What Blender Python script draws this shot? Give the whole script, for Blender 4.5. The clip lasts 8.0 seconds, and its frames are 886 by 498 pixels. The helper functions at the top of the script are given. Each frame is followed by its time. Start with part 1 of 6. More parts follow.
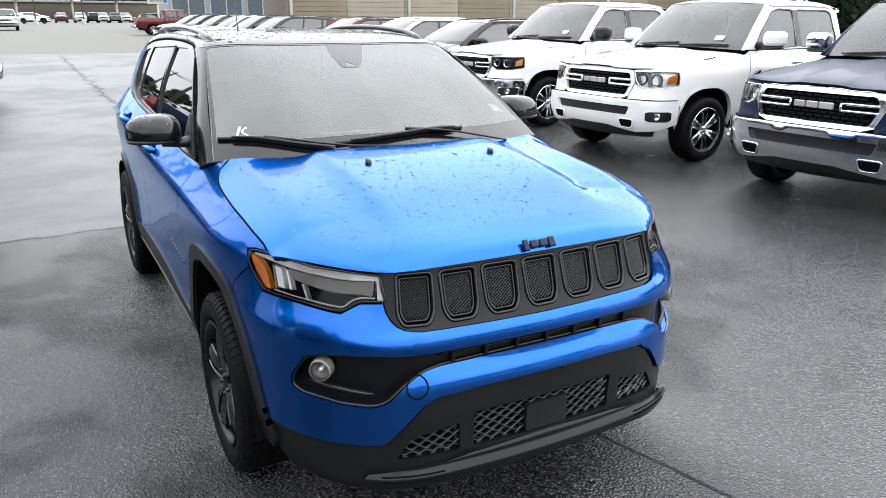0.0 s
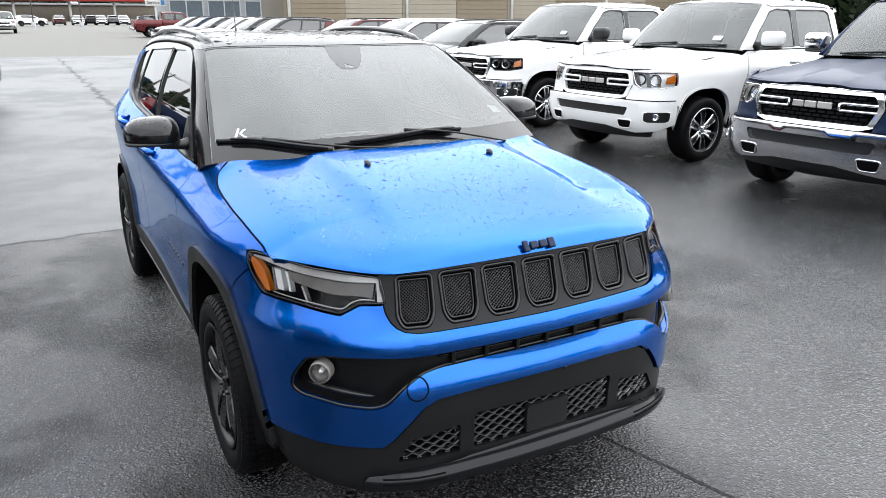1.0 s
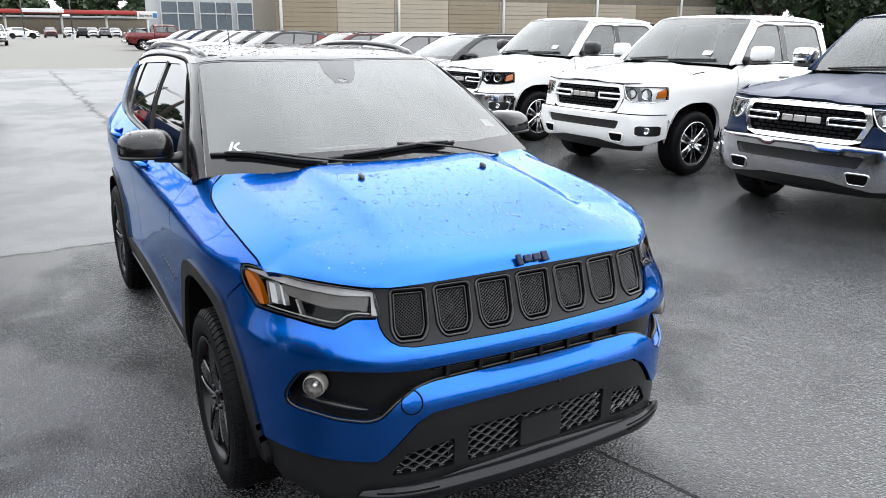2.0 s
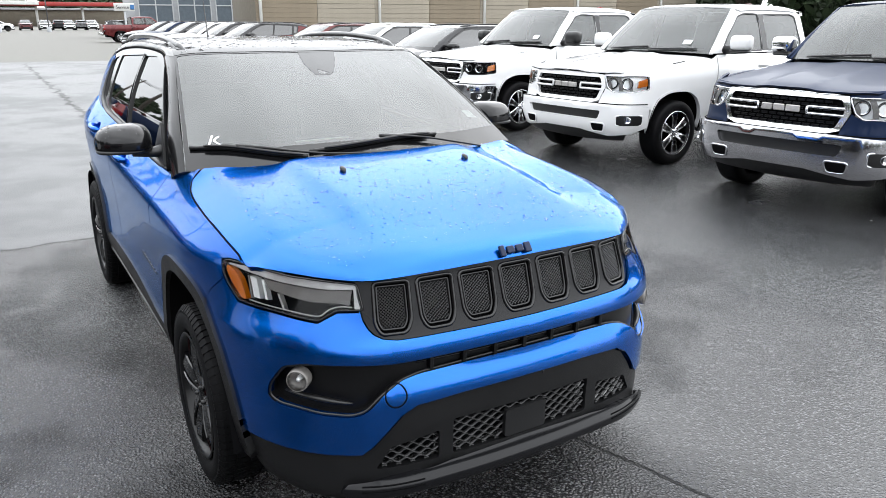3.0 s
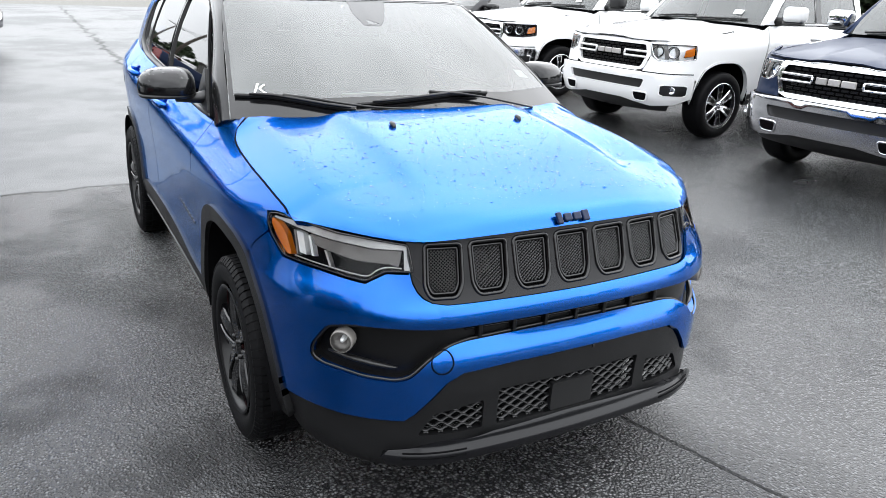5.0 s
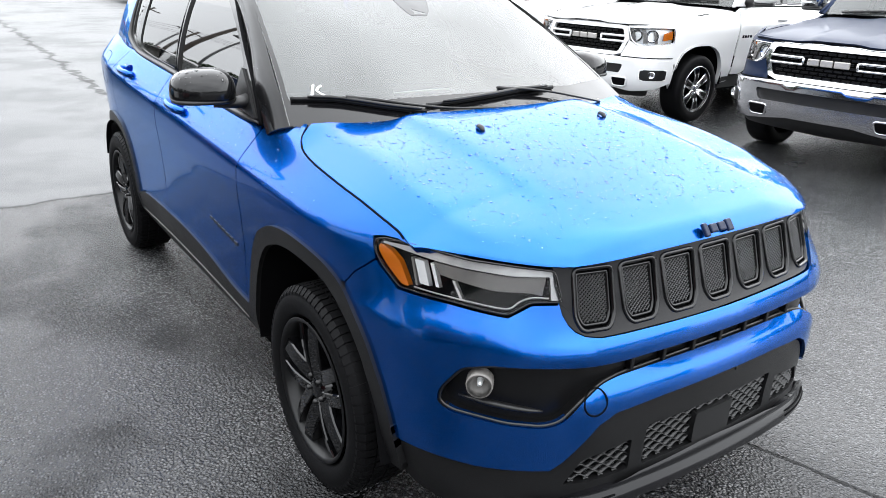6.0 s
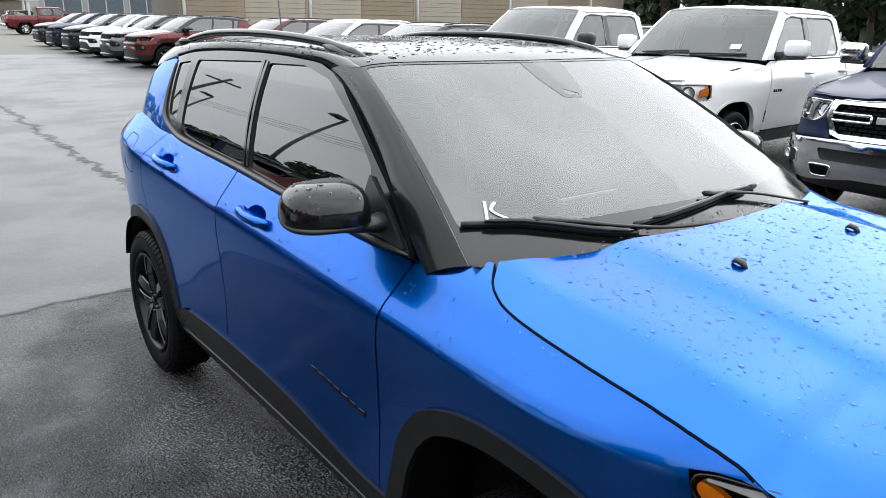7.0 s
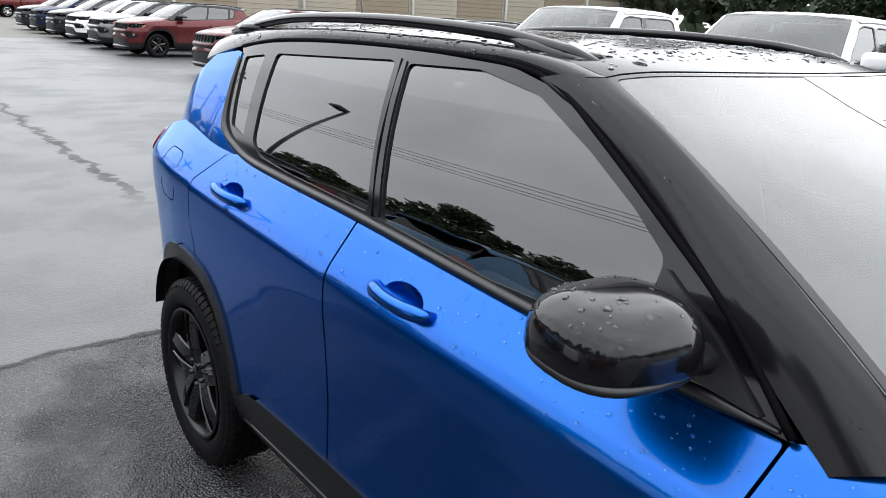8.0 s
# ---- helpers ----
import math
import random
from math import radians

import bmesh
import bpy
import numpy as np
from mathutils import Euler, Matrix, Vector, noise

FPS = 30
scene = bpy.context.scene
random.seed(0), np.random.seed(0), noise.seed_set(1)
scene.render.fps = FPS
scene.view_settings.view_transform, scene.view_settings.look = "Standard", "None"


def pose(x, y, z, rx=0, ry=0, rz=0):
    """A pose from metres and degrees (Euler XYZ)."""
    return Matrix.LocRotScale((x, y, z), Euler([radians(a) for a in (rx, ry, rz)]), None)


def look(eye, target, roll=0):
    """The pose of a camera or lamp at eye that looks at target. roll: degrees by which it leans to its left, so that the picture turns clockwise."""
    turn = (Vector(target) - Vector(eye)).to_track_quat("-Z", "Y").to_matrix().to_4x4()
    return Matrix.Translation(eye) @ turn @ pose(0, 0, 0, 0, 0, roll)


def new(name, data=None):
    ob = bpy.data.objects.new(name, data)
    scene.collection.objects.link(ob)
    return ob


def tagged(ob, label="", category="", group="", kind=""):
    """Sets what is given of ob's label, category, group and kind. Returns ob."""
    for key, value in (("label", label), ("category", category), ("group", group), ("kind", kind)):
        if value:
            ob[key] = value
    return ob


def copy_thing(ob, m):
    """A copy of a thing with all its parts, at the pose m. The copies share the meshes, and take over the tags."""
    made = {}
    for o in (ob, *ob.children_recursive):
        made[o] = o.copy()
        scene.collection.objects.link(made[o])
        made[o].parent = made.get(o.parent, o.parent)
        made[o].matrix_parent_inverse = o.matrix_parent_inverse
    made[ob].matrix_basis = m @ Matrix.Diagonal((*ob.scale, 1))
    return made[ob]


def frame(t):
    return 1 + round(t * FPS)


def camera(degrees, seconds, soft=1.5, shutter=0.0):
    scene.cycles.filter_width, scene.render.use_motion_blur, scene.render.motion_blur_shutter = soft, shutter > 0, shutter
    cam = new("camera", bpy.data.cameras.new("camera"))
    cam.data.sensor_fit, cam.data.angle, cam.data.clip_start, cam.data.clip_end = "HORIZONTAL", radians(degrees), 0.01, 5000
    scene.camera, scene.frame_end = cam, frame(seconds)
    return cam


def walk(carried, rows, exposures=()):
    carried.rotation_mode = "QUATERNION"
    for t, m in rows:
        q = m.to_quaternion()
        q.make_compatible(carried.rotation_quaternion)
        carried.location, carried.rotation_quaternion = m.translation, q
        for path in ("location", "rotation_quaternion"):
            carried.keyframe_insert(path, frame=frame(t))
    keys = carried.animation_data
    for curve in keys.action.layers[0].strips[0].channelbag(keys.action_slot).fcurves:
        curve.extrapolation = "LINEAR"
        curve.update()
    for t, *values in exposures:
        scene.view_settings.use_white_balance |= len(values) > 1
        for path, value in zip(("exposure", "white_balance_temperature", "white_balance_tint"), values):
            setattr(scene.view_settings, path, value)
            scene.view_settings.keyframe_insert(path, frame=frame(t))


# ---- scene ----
cam = camera(61.2, 8.0, soft=0.7)
PATH = [
    (0, (-1.425, -2.688, 1.705), (-0.5, -1.018, 1.107), 0.4),
    (0.5, (-1.422, -2.68, 1.703), (-0.486, -1.017, 1.106), 0.6),
    (1, (-1.425, -2.682, 1.704), (-0.497, -1.013, 1.109), 0.2),
    (1.2, (-1.428, -2.677, 1.709), (-0.484, -1.01, 1.133), 0.6),
    (2.3, (-1.436, -2.687, 1.71), (-0.476, -1.025, 1.146), 0.2),
    (2.5, (-1.427, -2.682, 1.712), (-0.45, -1.049, 1.1), 0.5),
    (3, (-1.429, -2.681, 1.711), (-0.443, -1.042, 1.126), 0.1),
    (3.5, (-1.438, -2.671, 1.702), (-0.501, -1.013, 1.091), 0.2),
    (4, (-1.45, -2.645, 1.691), (-0.532, -0.985, 1.057), 1.5),
    (4.5, (-1.434, -2.623, 1.69), (-0.568, -0.938, 1.048), 1.3),
    (4.7, (-1.418, -2.608, 1.682), (-0.55, -0.93, 1.027), 2.0),
    (5.8, (-1.745, -2.142, 1.665), (-0.672, -0.614, 0.947), 1.9),
    (6, (-1.778, -1.981, 1.648), (-0.712, -0.442, 0.945), 1.8),
    (6.5, (-1.809, -1.487, 1.693), (-0.789, 0.119, 1.076), 2.1),
    (7, (-1.868, -0.924, 1.693), (-0.701, 0.59, 1.105), 1.2),
    (7.5, (-1.82, -0.372, 1.669), (-0.615, 1.093, 1.034), 0.4),
    (8, (-1.784, 0.159, 1.638), (-0.576, 1.64, 1.048), 3.3),
]
EXPOSURES = [(0.0, 1.28), (3.5, 1.28), (4.5, 1.36), (5.8, 1.54), (6.2, 1.46), (6.5, 1.22), (7.0, 1.02), (8.0, 1.12)]
walk(cam, [(t, look(eye, target, roll)) for t, eye, target, roll in PATH], EXPOSURES)

# ---- light: bright overcast sky after rain ----
SUN_AZ, SUN_EL = radians(78), radians(48)
world = bpy.data.worlds.new("overcast")
scene.world = world
world.use_nodes = True
wn, wl = world.node_tree.nodes, world.node_tree.links
sky = wn.new("ShaderNodeTexSky")
sky.sky_type, sky.sun_disc = "NISHITA", False
sky.sun_elevation, sky.sun_rotation = SUN_EL, SUN_AZ
sky.air_density, sky.dust_density = 1.0, 3.0
grey = wn.new("ShaderNodeHueSaturation")
grey.inputs["Saturation"].default_value = 0.16
grey.inputs["Value"].default_value = 1.0
wl.new(sky.outputs[0], grey.inputs["Color"])
# cloud banks
wc = wn.new("ShaderNodeTexCoord")
wnoise = wn.new("ShaderNodeTexNoise")
wnoise.inputs["Scale"].default_value, wnoise.inputs["Detail"].default_value = 2.2, 4
wramp = wn.new("ShaderNodeMapRange")
wramp.inputs["From Min"].default_value, wramp.inputs["From Max"].default_value = 0.3, 0.7
wramp.inputs["To Min"].default_value, wramp.inputs["To Max"].default_value = 0.78, 1.2
wmix = wn.new("ShaderNodeMix")
wmix.data_type, wmix.blend_type = "RGBA", "MULTIPLY"
wmix.inputs["Factor"].default_value = 1.0
wl.new(wc.outputs["Generated"], wnoise.inputs["Vector"])
wl.new(wnoise.outputs["Fac"], wramp.inputs["Value"])
cloud = wn.new("ShaderNodeMix")
cloud.data_type = "RGBA"
cloud.inputs["Factor"].default_value = 0.85
cloud.inputs["B"].default_value = (10.0, 10.4, 10.9, 1)
wl.new(grey.outputs[0], cloud.inputs["A"])
wl.new(cloud.outputs["Result"], wmix.inputs["A"])
wl.new(wramp.outputs[0], wmix.inputs["B"])
# an overcast sky is three times as bright overhead as at the horizon
wsep = wn.new("ShaderNodeSeparateXYZ")
wl.new(wc.outputs["Generated"], wsep.inputs[0])
wgrad = wn.new("ShaderNodeMapRange")
wgrad.inputs["To Min"].default_value, wgrad.inputs["To Max"].default_value = 0.92, 1.02
wl.new(wsep.outputs[2], wgrad.inputs["Value"])
wover = wn.new("ShaderNodeMix")
wover.data_type, wover.blend_type = "RGBA", "MULTIPLY"
wover.inputs["Factor"].default_value = 1.0
wl.new(wmix.outputs["Result"], wover.inputs["A"])
wl.new(wgrad.outputs[0], wover.inputs["B"])
# the cloud layer is brighter on the sun's side
wdot = wn.new("ShaderNodeVectorMath")
wdot.operation = "DOT_PRODUCT"
wdot.inputs[1].default_value = (math.sin(SUN_AZ) * math.cos(SUN_EL), math.cos(SUN_AZ) * math.cos(SUN_EL), math.sin(SUN_EL))
wl.new(wc.outputs["Generated"], wdot.inputs[0])
wside = wn.new("ShaderNodeMapRange")
wside.inputs["From Min"].default_value = -1.0
wside.inputs["To Min"].default_value, wside.inputs["To Max"].default_value = 0.56, 1.10
wl.new(wdot.outputs["Value"], wside.inputs["Value"])
wglow = wn.new("ShaderNodeMix")
wglow.data_type, wglow.blend_type = "RGBA", "MULTIPLY"
wglow.inputs["Factor"].default_value = 1.0
wl.new(wover.outputs["Result"], wglow.inputs["A"])
wl.new(wside.outputs[0], wglow.inputs["B"])
bg = wn["Background"]
bg.inputs["Strength"].default_value = 0.15
wl.new(wglow.outputs["Result"], bg.inputs["Color"])

sun = new("sun", bpy.data.lights.new("sun", "SUN"))
sun.data.energy, sun.data.angle, sun.data.color = 0.5, radians(160), (1.0, 0.97, 0.93)
sun.matrix_world = look((0, 0, 0), (-math.sin(SUN_AZ) * math.cos(SUN_EL), -math.cos(SUN_AZ) * math.cos(SUN_EL), -math.sin(SUN_EL)))

# ---- materials ----
def mat(name, base, rough=0.5, metal=0.0, coat=0.0, var=0.12, scale=3.0, fine=60.0, bump=0.0, rvar=0.06, ior=1.5, spec=0.5):
    """A painted or moulded surface with variation at two scales and fine relief."""
    m = bpy.data.materials.new(name)
    m.use_nodes = True
    n, l = m.node_tree.nodes, m.node_tree.links
    b = n["Principled BSDF"]
    b.inputs["Metallic"].default_value = metal
    b.inputs["Coat Weight"].default_value = coat
    b.inputs["Coat Roughness"].default_value = 0.03
    b.inputs["IOR"].default_value = ior
    b.inputs["Specular IOR Level"].default_value = spec
    tc = n.new("ShaderNodeTexCoord")
    big, small = n.new("ShaderNodeTexNoise"), n.new("ShaderNodeTexNoise")
    big.inputs["Scale"].default_value, big.inputs["Detail"].default_value = scale, 3
    small.inputs["Scale"].default_value, small.inputs["Detail"].default_value = fine, 4
    add = n.new("ShaderNodeMath")
    add.operation = "ADD"
    for t in (big, small):
        l.new(tc.outputs["Object"], t.inputs["Vector"])
    l.new(big.outputs["Fac"], add.inputs[0])
    l.new(small.outputs["Fac"], add.inputs[1])
    ramp = n.new("ShaderNodeMapRange")
    ramp.inputs["From Min"].default_value, ramp.inputs["From Max"].default_value = 0.7, 1.3
    ramp.inputs["To Min"].default_value, ramp.inputs["To Max"].default_value = 1 - var, 1 + var
    l.new(add.outputs[0], ramp.inputs["Value"])
    mul = n.new("ShaderNodeMix")
    mul.data_type, mul.blend_type = "RGBA", "MULTIPLY"
    mul.inputs["Factor"].default_value = 1.0
    mul.inputs["A"].default_value = (*base, 1)
    l.new(ramp.outputs[0], mul.inputs["B"])
    l.new(mul.outputs["Result"], b.inputs["Base Color"])
    rr = n.new("ShaderNodeMapRange")
    rr.inputs["From Min"].default_value, rr.inputs["From Max"].default_value = 0.3, 0.7
    rr.inputs["To Min"].default_value, rr.inputs["To Max"].default_value = max(rough - rvar, 0.0), rough + rvar
    l.new(big.outputs["Fac"], rr.inputs["Value"])
    l.new(rr.outputs[0], b.inputs["Roughness"])
    if bump:
        bp = n.new("ShaderNodeBump")
        bp.inputs["Strength"].default_value, bp.inputs["Distance"].default_value = bump, 0.002
        l.new(small.outputs["Fac"], bp.inputs["Height"])
        l.new(bp.outputs[0], b.inputs["Normal"])
    return m


def paint(name, base, metal=0.35, rough=0.28, coat=1.0, spec=0.5):
    return mat(name, base, rough, metal, coat=coat, var=0.03, scale=2.0, fine=900.0, rvar=0.02, spec=spec)


def glass(name, tint, ior=1.6, rough=0.0, whiten=0.0):
    """A thin pane: tinted see-through, with gloss that grows towards grazing."""
    m = bpy.data.materials.new(name)
    m.use_nodes = True
    n, l = m.node_tree.nodes, m.node_tree.links
    n.remove(n["Principled BSDF"])
    tr, gl, mx, fr = n.new("ShaderNodeBsdfTransparent"), n.new("ShaderNodeBsdfGlossy"), n.new("ShaderNodeMixShader"), n.new("ShaderNodeFresnel")
    tr.inputs["Color"].default_value = (*tint, 1)
    gl.inputs["Roughness"].default_value = rough
    fr.inputs["IOR"].default_value = ior
    tc, nz, rp = n.new("ShaderNodeTexCoord"), n.new("ShaderNodeTexNoise"), n.new("ShaderNodeMapRange")
    nz.inputs["Scale"].default_value = 3.0
    rp.inputs["To Min"].default_value, rp.inputs["To Max"].default_value = rough, rough + 0.03
    l.new(tc.outputs["Object"], nz.inputs["Vector"])
    l.new(nz.outputs["Fac"], rp.inputs["Value"])
    l.new(rp.outputs[0], gl.inputs["Roughness"])
    l.new(fr.outputs[0], mx.inputs[0])
    if whiten:
        # uneven pale film: fine condensation inside the windscreen, painted sky reflection on pickup glass
        df, mm = n.new("ShaderNodeBsdfDiffuse"), n.new("ShaderNodeMixShader")
        df.inputs["Color"].default_value = (0.62, 0.66, 0.65, 1)
        mr = n.new("ShaderNodeMapRange")
        mr.inputs["From Min"].default_value, mr.inputs["From Max"].default_value = 0.25, 0.75
        mr.inputs["To Min"].default_value, mr.inputs["To Max"].default_value = whiten * 0.75, whiten * 1.2
        l.new(nz.outputs["Fac"], mr.inputs["Value"])
        l.new(mr.outputs[0], mm.inputs[0])
        l.new(tr.outputs[0], mm.inputs[1])
        l.new(df.outputs[0], mm.inputs[2])
        l.new(mm.outputs[0], mx.inputs[1])
    else:
        l.new(tr.outputs[0], mx.inputs[1])
    l.new(gl.outputs[0], mx.inputs[2])
    l.new(mx.outputs[0], n["Material Output"].inputs["Surface"])
    return m


M_BLUE = paint("bright_blue_paint", (0.0, 0.090, 0.41), 0.95, 0.25, coat=0.6, spec=0.15)
M_BLUE.node_tree.nodes["Principled BSDF"].inputs["Specular Tint"].default_value = (0.25, 0.6, 1.0, 1)
M_GLOSSBLACK = mat("gloss_black", (0.004, 0.004, 0.0045), 0.09, spec=0.42, var=0.1)
M_ROOF = mat("black_roof_paint", (0.006, 0.006, 0.0065), 0.13, coat=0.05, spec=0.28, var=0.1)
M_ROOFPAN = mat("black_roof_skin", (0.006, 0.006, 0.0065), 0.13, coat=0.0, spec=0.13, var=0.1)
M_SATIN = mat("satin_black_plastic", (0.006, 0.006, 0.0065), 0.40, var=0.15, fine=300, bump=0.15)
M_CLAD = mat("grained_cladding", (0.006, 0.006, 0.0065), 0.42, spec=0.30, var=0.2, scale=5, fine=500, bump=0.35)
M_GRILLE = mat("grille_grey", (0.006, 0.006, 0.007), 0.30, spec=0.2, var=0.12, fine=300, bump=0.1)
M_CELL = mat("grille_cells", (0.03, 0.03, 0.032), 0.28, var=0.1, fine=300)
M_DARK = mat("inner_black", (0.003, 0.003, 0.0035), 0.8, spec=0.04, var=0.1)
M_RUBBER = mat("tyre_rubber", (0.0045, 0.0045, 0.005), 0.55, spec=0.08, var=0.25, fine=200, bump=0.3)
M_RIMBLACK = mat("rim_gloss_black", (0.003, 0.003, 0.0035), 0.03, spec=0.5, var=0.1, rvar=0.01)
M_CHROME = mat("chrome", (0.75, 0.76, 0.78), 0.09, metal=1.0, var=0.04)
M_STEEL = mat("brake_steel", (0.05, 0.05, 0.05), 0.5, metal=1.0, var=0.25, fine=80)
M_AMBER = mat("amber_lens", (0.60, 0.15, 0.004), 0.15, coat=1.0, var=0.12, fine=150, bump=0.3)
M_RED = mat("red_lens", (0.20, 0.004, 0.004), 0.15, coat=1.0, var=0.1)
M_LENS = glass("clear_lens", (0.93, 0.94, 0.95), 1.28)
M_WS = glass("windscreen_glass", (0.50, 0.55, 0.53), 1.8, whiten=0.066)
M_TINT = glass("tinted_glass", (0.05, 0.055, 0.055), 2.15)
M_SILVER = mat("reflector_silver", (0.50, 0.48, 0.46), 0.32, metal=0.5, var=0.1, fine=40)
M_SCOOP = mat("lamp_bezel", (0.17, 0.16, 0.15), 0.35, var=0.15, fine=40)
M_DRL = mat("light_guide", (0.40, 0.39, 0.38), 0.22, var=0.15, fine=30, coat=0.5)
M_FIN = mat("bright_reflector", (0.85, 0.85, 0.84), 0.35, metal=0.3, var=0.08, fine=60)
M_WHITEMARK = mat("paint_pen_white", (0.85, 0.85, 0.85), 0.6, var=0.1)
M_SEAT = mat("dark_upholstery", (0.03, 0.03, 0.032), 0.8, var=0.2, bump=0.3)
M_DASH = mat("dashboard_plastic", (0.008, 0.008, 0.009), 0.85, spec=0.05, var=0.15, bump=0.3)
M_HEADLINER = mat("headliner", (0.30, 0.30, 0.29), 0.9, var=0.1)
M_LIP = mat("gloss_lip", (0.005, 0.005, 0.006), 0.20, spec=0.24, var=0.15, fine=200, bump=0.05)
M_SLOT = mat("slot_black", (0.004, 0.004, 0.0045), 0.35, spec=0.3, var=0.15)
M_BADGE = mat("badge_dark_blue", (0.006, 0.012, 0.035), 0.30, spec=0.2, var=0.1)
M_WATER = bpy.data.materials.new("rain_water")
M_WATER.use_nodes = True
for key, value in (("Base Color", (1, 1, 1, 1)), ("Roughness", 0.0), ("IOR", 1.33), ("Transmission Weight", 1.0)):
    M_WATER.node_tree.nodes["Principled BSDF"].inputs[key].default_value = value

# ---- tools ----
from mathutils.geometry import delaunay_2d_cdt


def curve(xs, ys):
    """A smooth curve through points that never overshoots."""
    x, y = np.array(xs, float), np.array(ys, float)
    h, d = np.diff(x), np.diff(y) / np.diff(x)
    m = np.zeros_like(x)
    for i in range(1, len(x) - 1):
        if d[i - 1] * d[i] > 0:
            w1, w2 = 2 * h[i] + h[i - 1], h[i] + 2 * h[i - 1]
            m[i] = (w1 + w2) / (w1 / d[i - 1] + w2 / d[i])
    m[0], m[-1] = d[0], d[-1]

    def f(q):
        q = np.asarray(q, float)
        i = np.clip(np.searchsorted(x, q) - 1, 0, len(h) - 1)
        t = np.clip((q - x[i]) / h[i], 0, 1)
        r = (2 * t**3 - 3 * t**2 + 1) * y[i] + (t**3 - 2 * t**2 + t) * h[i] * m[i] + (-2 * t**3 + 3 * t**2) * y[i + 1] + (t**3 - t**2) * h[i] * m[i + 1]
        return r + np.where(q < x[0], (q - x[0]) * m[0], 0) + np.where(q > x[-1], (q - x[-1]) * m[-1], 0)

    return f


def pairs(*pts):
    return curve([p[0] for p in pts], [p[1] for p in pts])


def step(a, b, x):
    t = np.clip((np.asarray(x, float) - a) / (b - a), 0, 1)
    return t * t * (3 - 2 * t)


def spline(pts, n=40, closed=False):
    """Catmull-Rom through points of any dimension."""
    p = np.array(pts, float)
    p = np.vstack([p[-1], p, p[:2]]) if closed else np.vstack([2 * p[0] - p[1], p, 2 * p[-1] - p[-2]])
    out = []
    for i in range(1, len(p) - 2):
        for t in np.linspace(0, 1, n, endpoint=False):
            a, b, c, d = p[i - 1 : i + 3]
            out.append(0.5 * (2 * b + (c - a) * t + (2 * a - 5 * b + 4 * c - d) * t * t + (3 * b - a - 3 * c + d) * t**3))
    if not closed:
        out.append(p[-2])
    return np.array(out)


def rounded(pts, r, n=5):
    """A closed outline with its corners rounded. A point may carry its own radius as a third value."""
    out, k = [], len(pts)
    for i in range(k):
        a, b, c = (np.array(pts[j % k][:2], float) for j in (i - 1, i, i + 1))
        q = pts[i][2] if len(pts[i]) > 2 else r
        u, w = a - b, c - b
        lu, lw = np.linalg.norm(u), np.linalg.norm(w)
        q = min(q, 0.49 * lu, 0.49 * lw)
        if q < 1e-4:
            out.append(b)
            continue
        s, e = b + u / lu * q, b + w / lw * q
        for t in np.linspace(0, 1, n):
            out.append((1 - t) ** 2 * s + 2 * t * (1 - t) * b + t * t * e)
    return np.array(out)


def resample(loop, gap):
    out = []
    for a, b in zip(loop, np.roll(loop, -1, 0)):
        k = max(1, int(np.ceil(np.linalg.norm(b - a) / gap)))
        out += [a + (b - a) * i / k for i in range(k)]
    return np.array(out)


def inset(loop, d):
    """The outline moved inwards by d."""
    loop = np.asarray(loop, float)
    nx, pv = np.roll(loop, -1, 0), np.roll(loop, 1, 0)
    t = nx - pv
    t /= np.linalg.norm(t, axis=1)[:, None] + 1e-9
    area = 0.5 * np.sum(loop[:, 0] * nx[:, 1] - nx[:, 0] * loop[:, 1])
    n = np.stack([-t[:, 1], t[:, 0]], 1) * np.sign(area)
    return loop + n * d


def inside(p, loop):
    x, y = p[:, 0][:, None], p[:, 1][:, None]
    a, b = loop, np.roll(loop, -1, 0)
    cond = (a[:, 1] > y) != (b[:, 1] > y)
    xi = (b[:, 0] - a[:, 0]) * (y - a[:, 1]) / (b[:, 1] - a[:, 1] + 1e-12) + a[:, 0]
    return (np.sum(cond & (x < xi), 1) % 2) == 1


def normals(f, u, v, h=0.004):
    a, b = f(u + h, v) - f(u - h, v), f(u, v + h) - f(u, v - h)
    n = np.cross(a, b)
    return n / (np.linalg.norm(n, axis=1)[:, None] + 1e-12)


def lifted(f, d, out=(0, 1.3, 0.5)):
    """The same surface moved outwards by d along its normals."""
    def g(u, v):
        p, n = f(u, v), normals(f, u, v)
        s = np.sign(np.sum(n * (p - np.array(out)), 1))
        return p + n * (d * s)[:, None]
    return g


def mesh_object(name, verts, faces, material, parent=None, label="", smooth=True, loop_normals=None):
    me = bpy.data.meshes.new(name)
    me.from_pydata([tuple(v) for v in verts], [], faces)
    me.materials.append(material)
    if smooth:
        me.polygons.foreach_set("use_smooth", [True] * len(me.polygons))
    if loop_normals is not None:
        me.normals_split_custom_set(loop_normals)
    ob = new(name, me)
    if parent is not None:
        ob.parent = parent
    return tagged(ob, label)


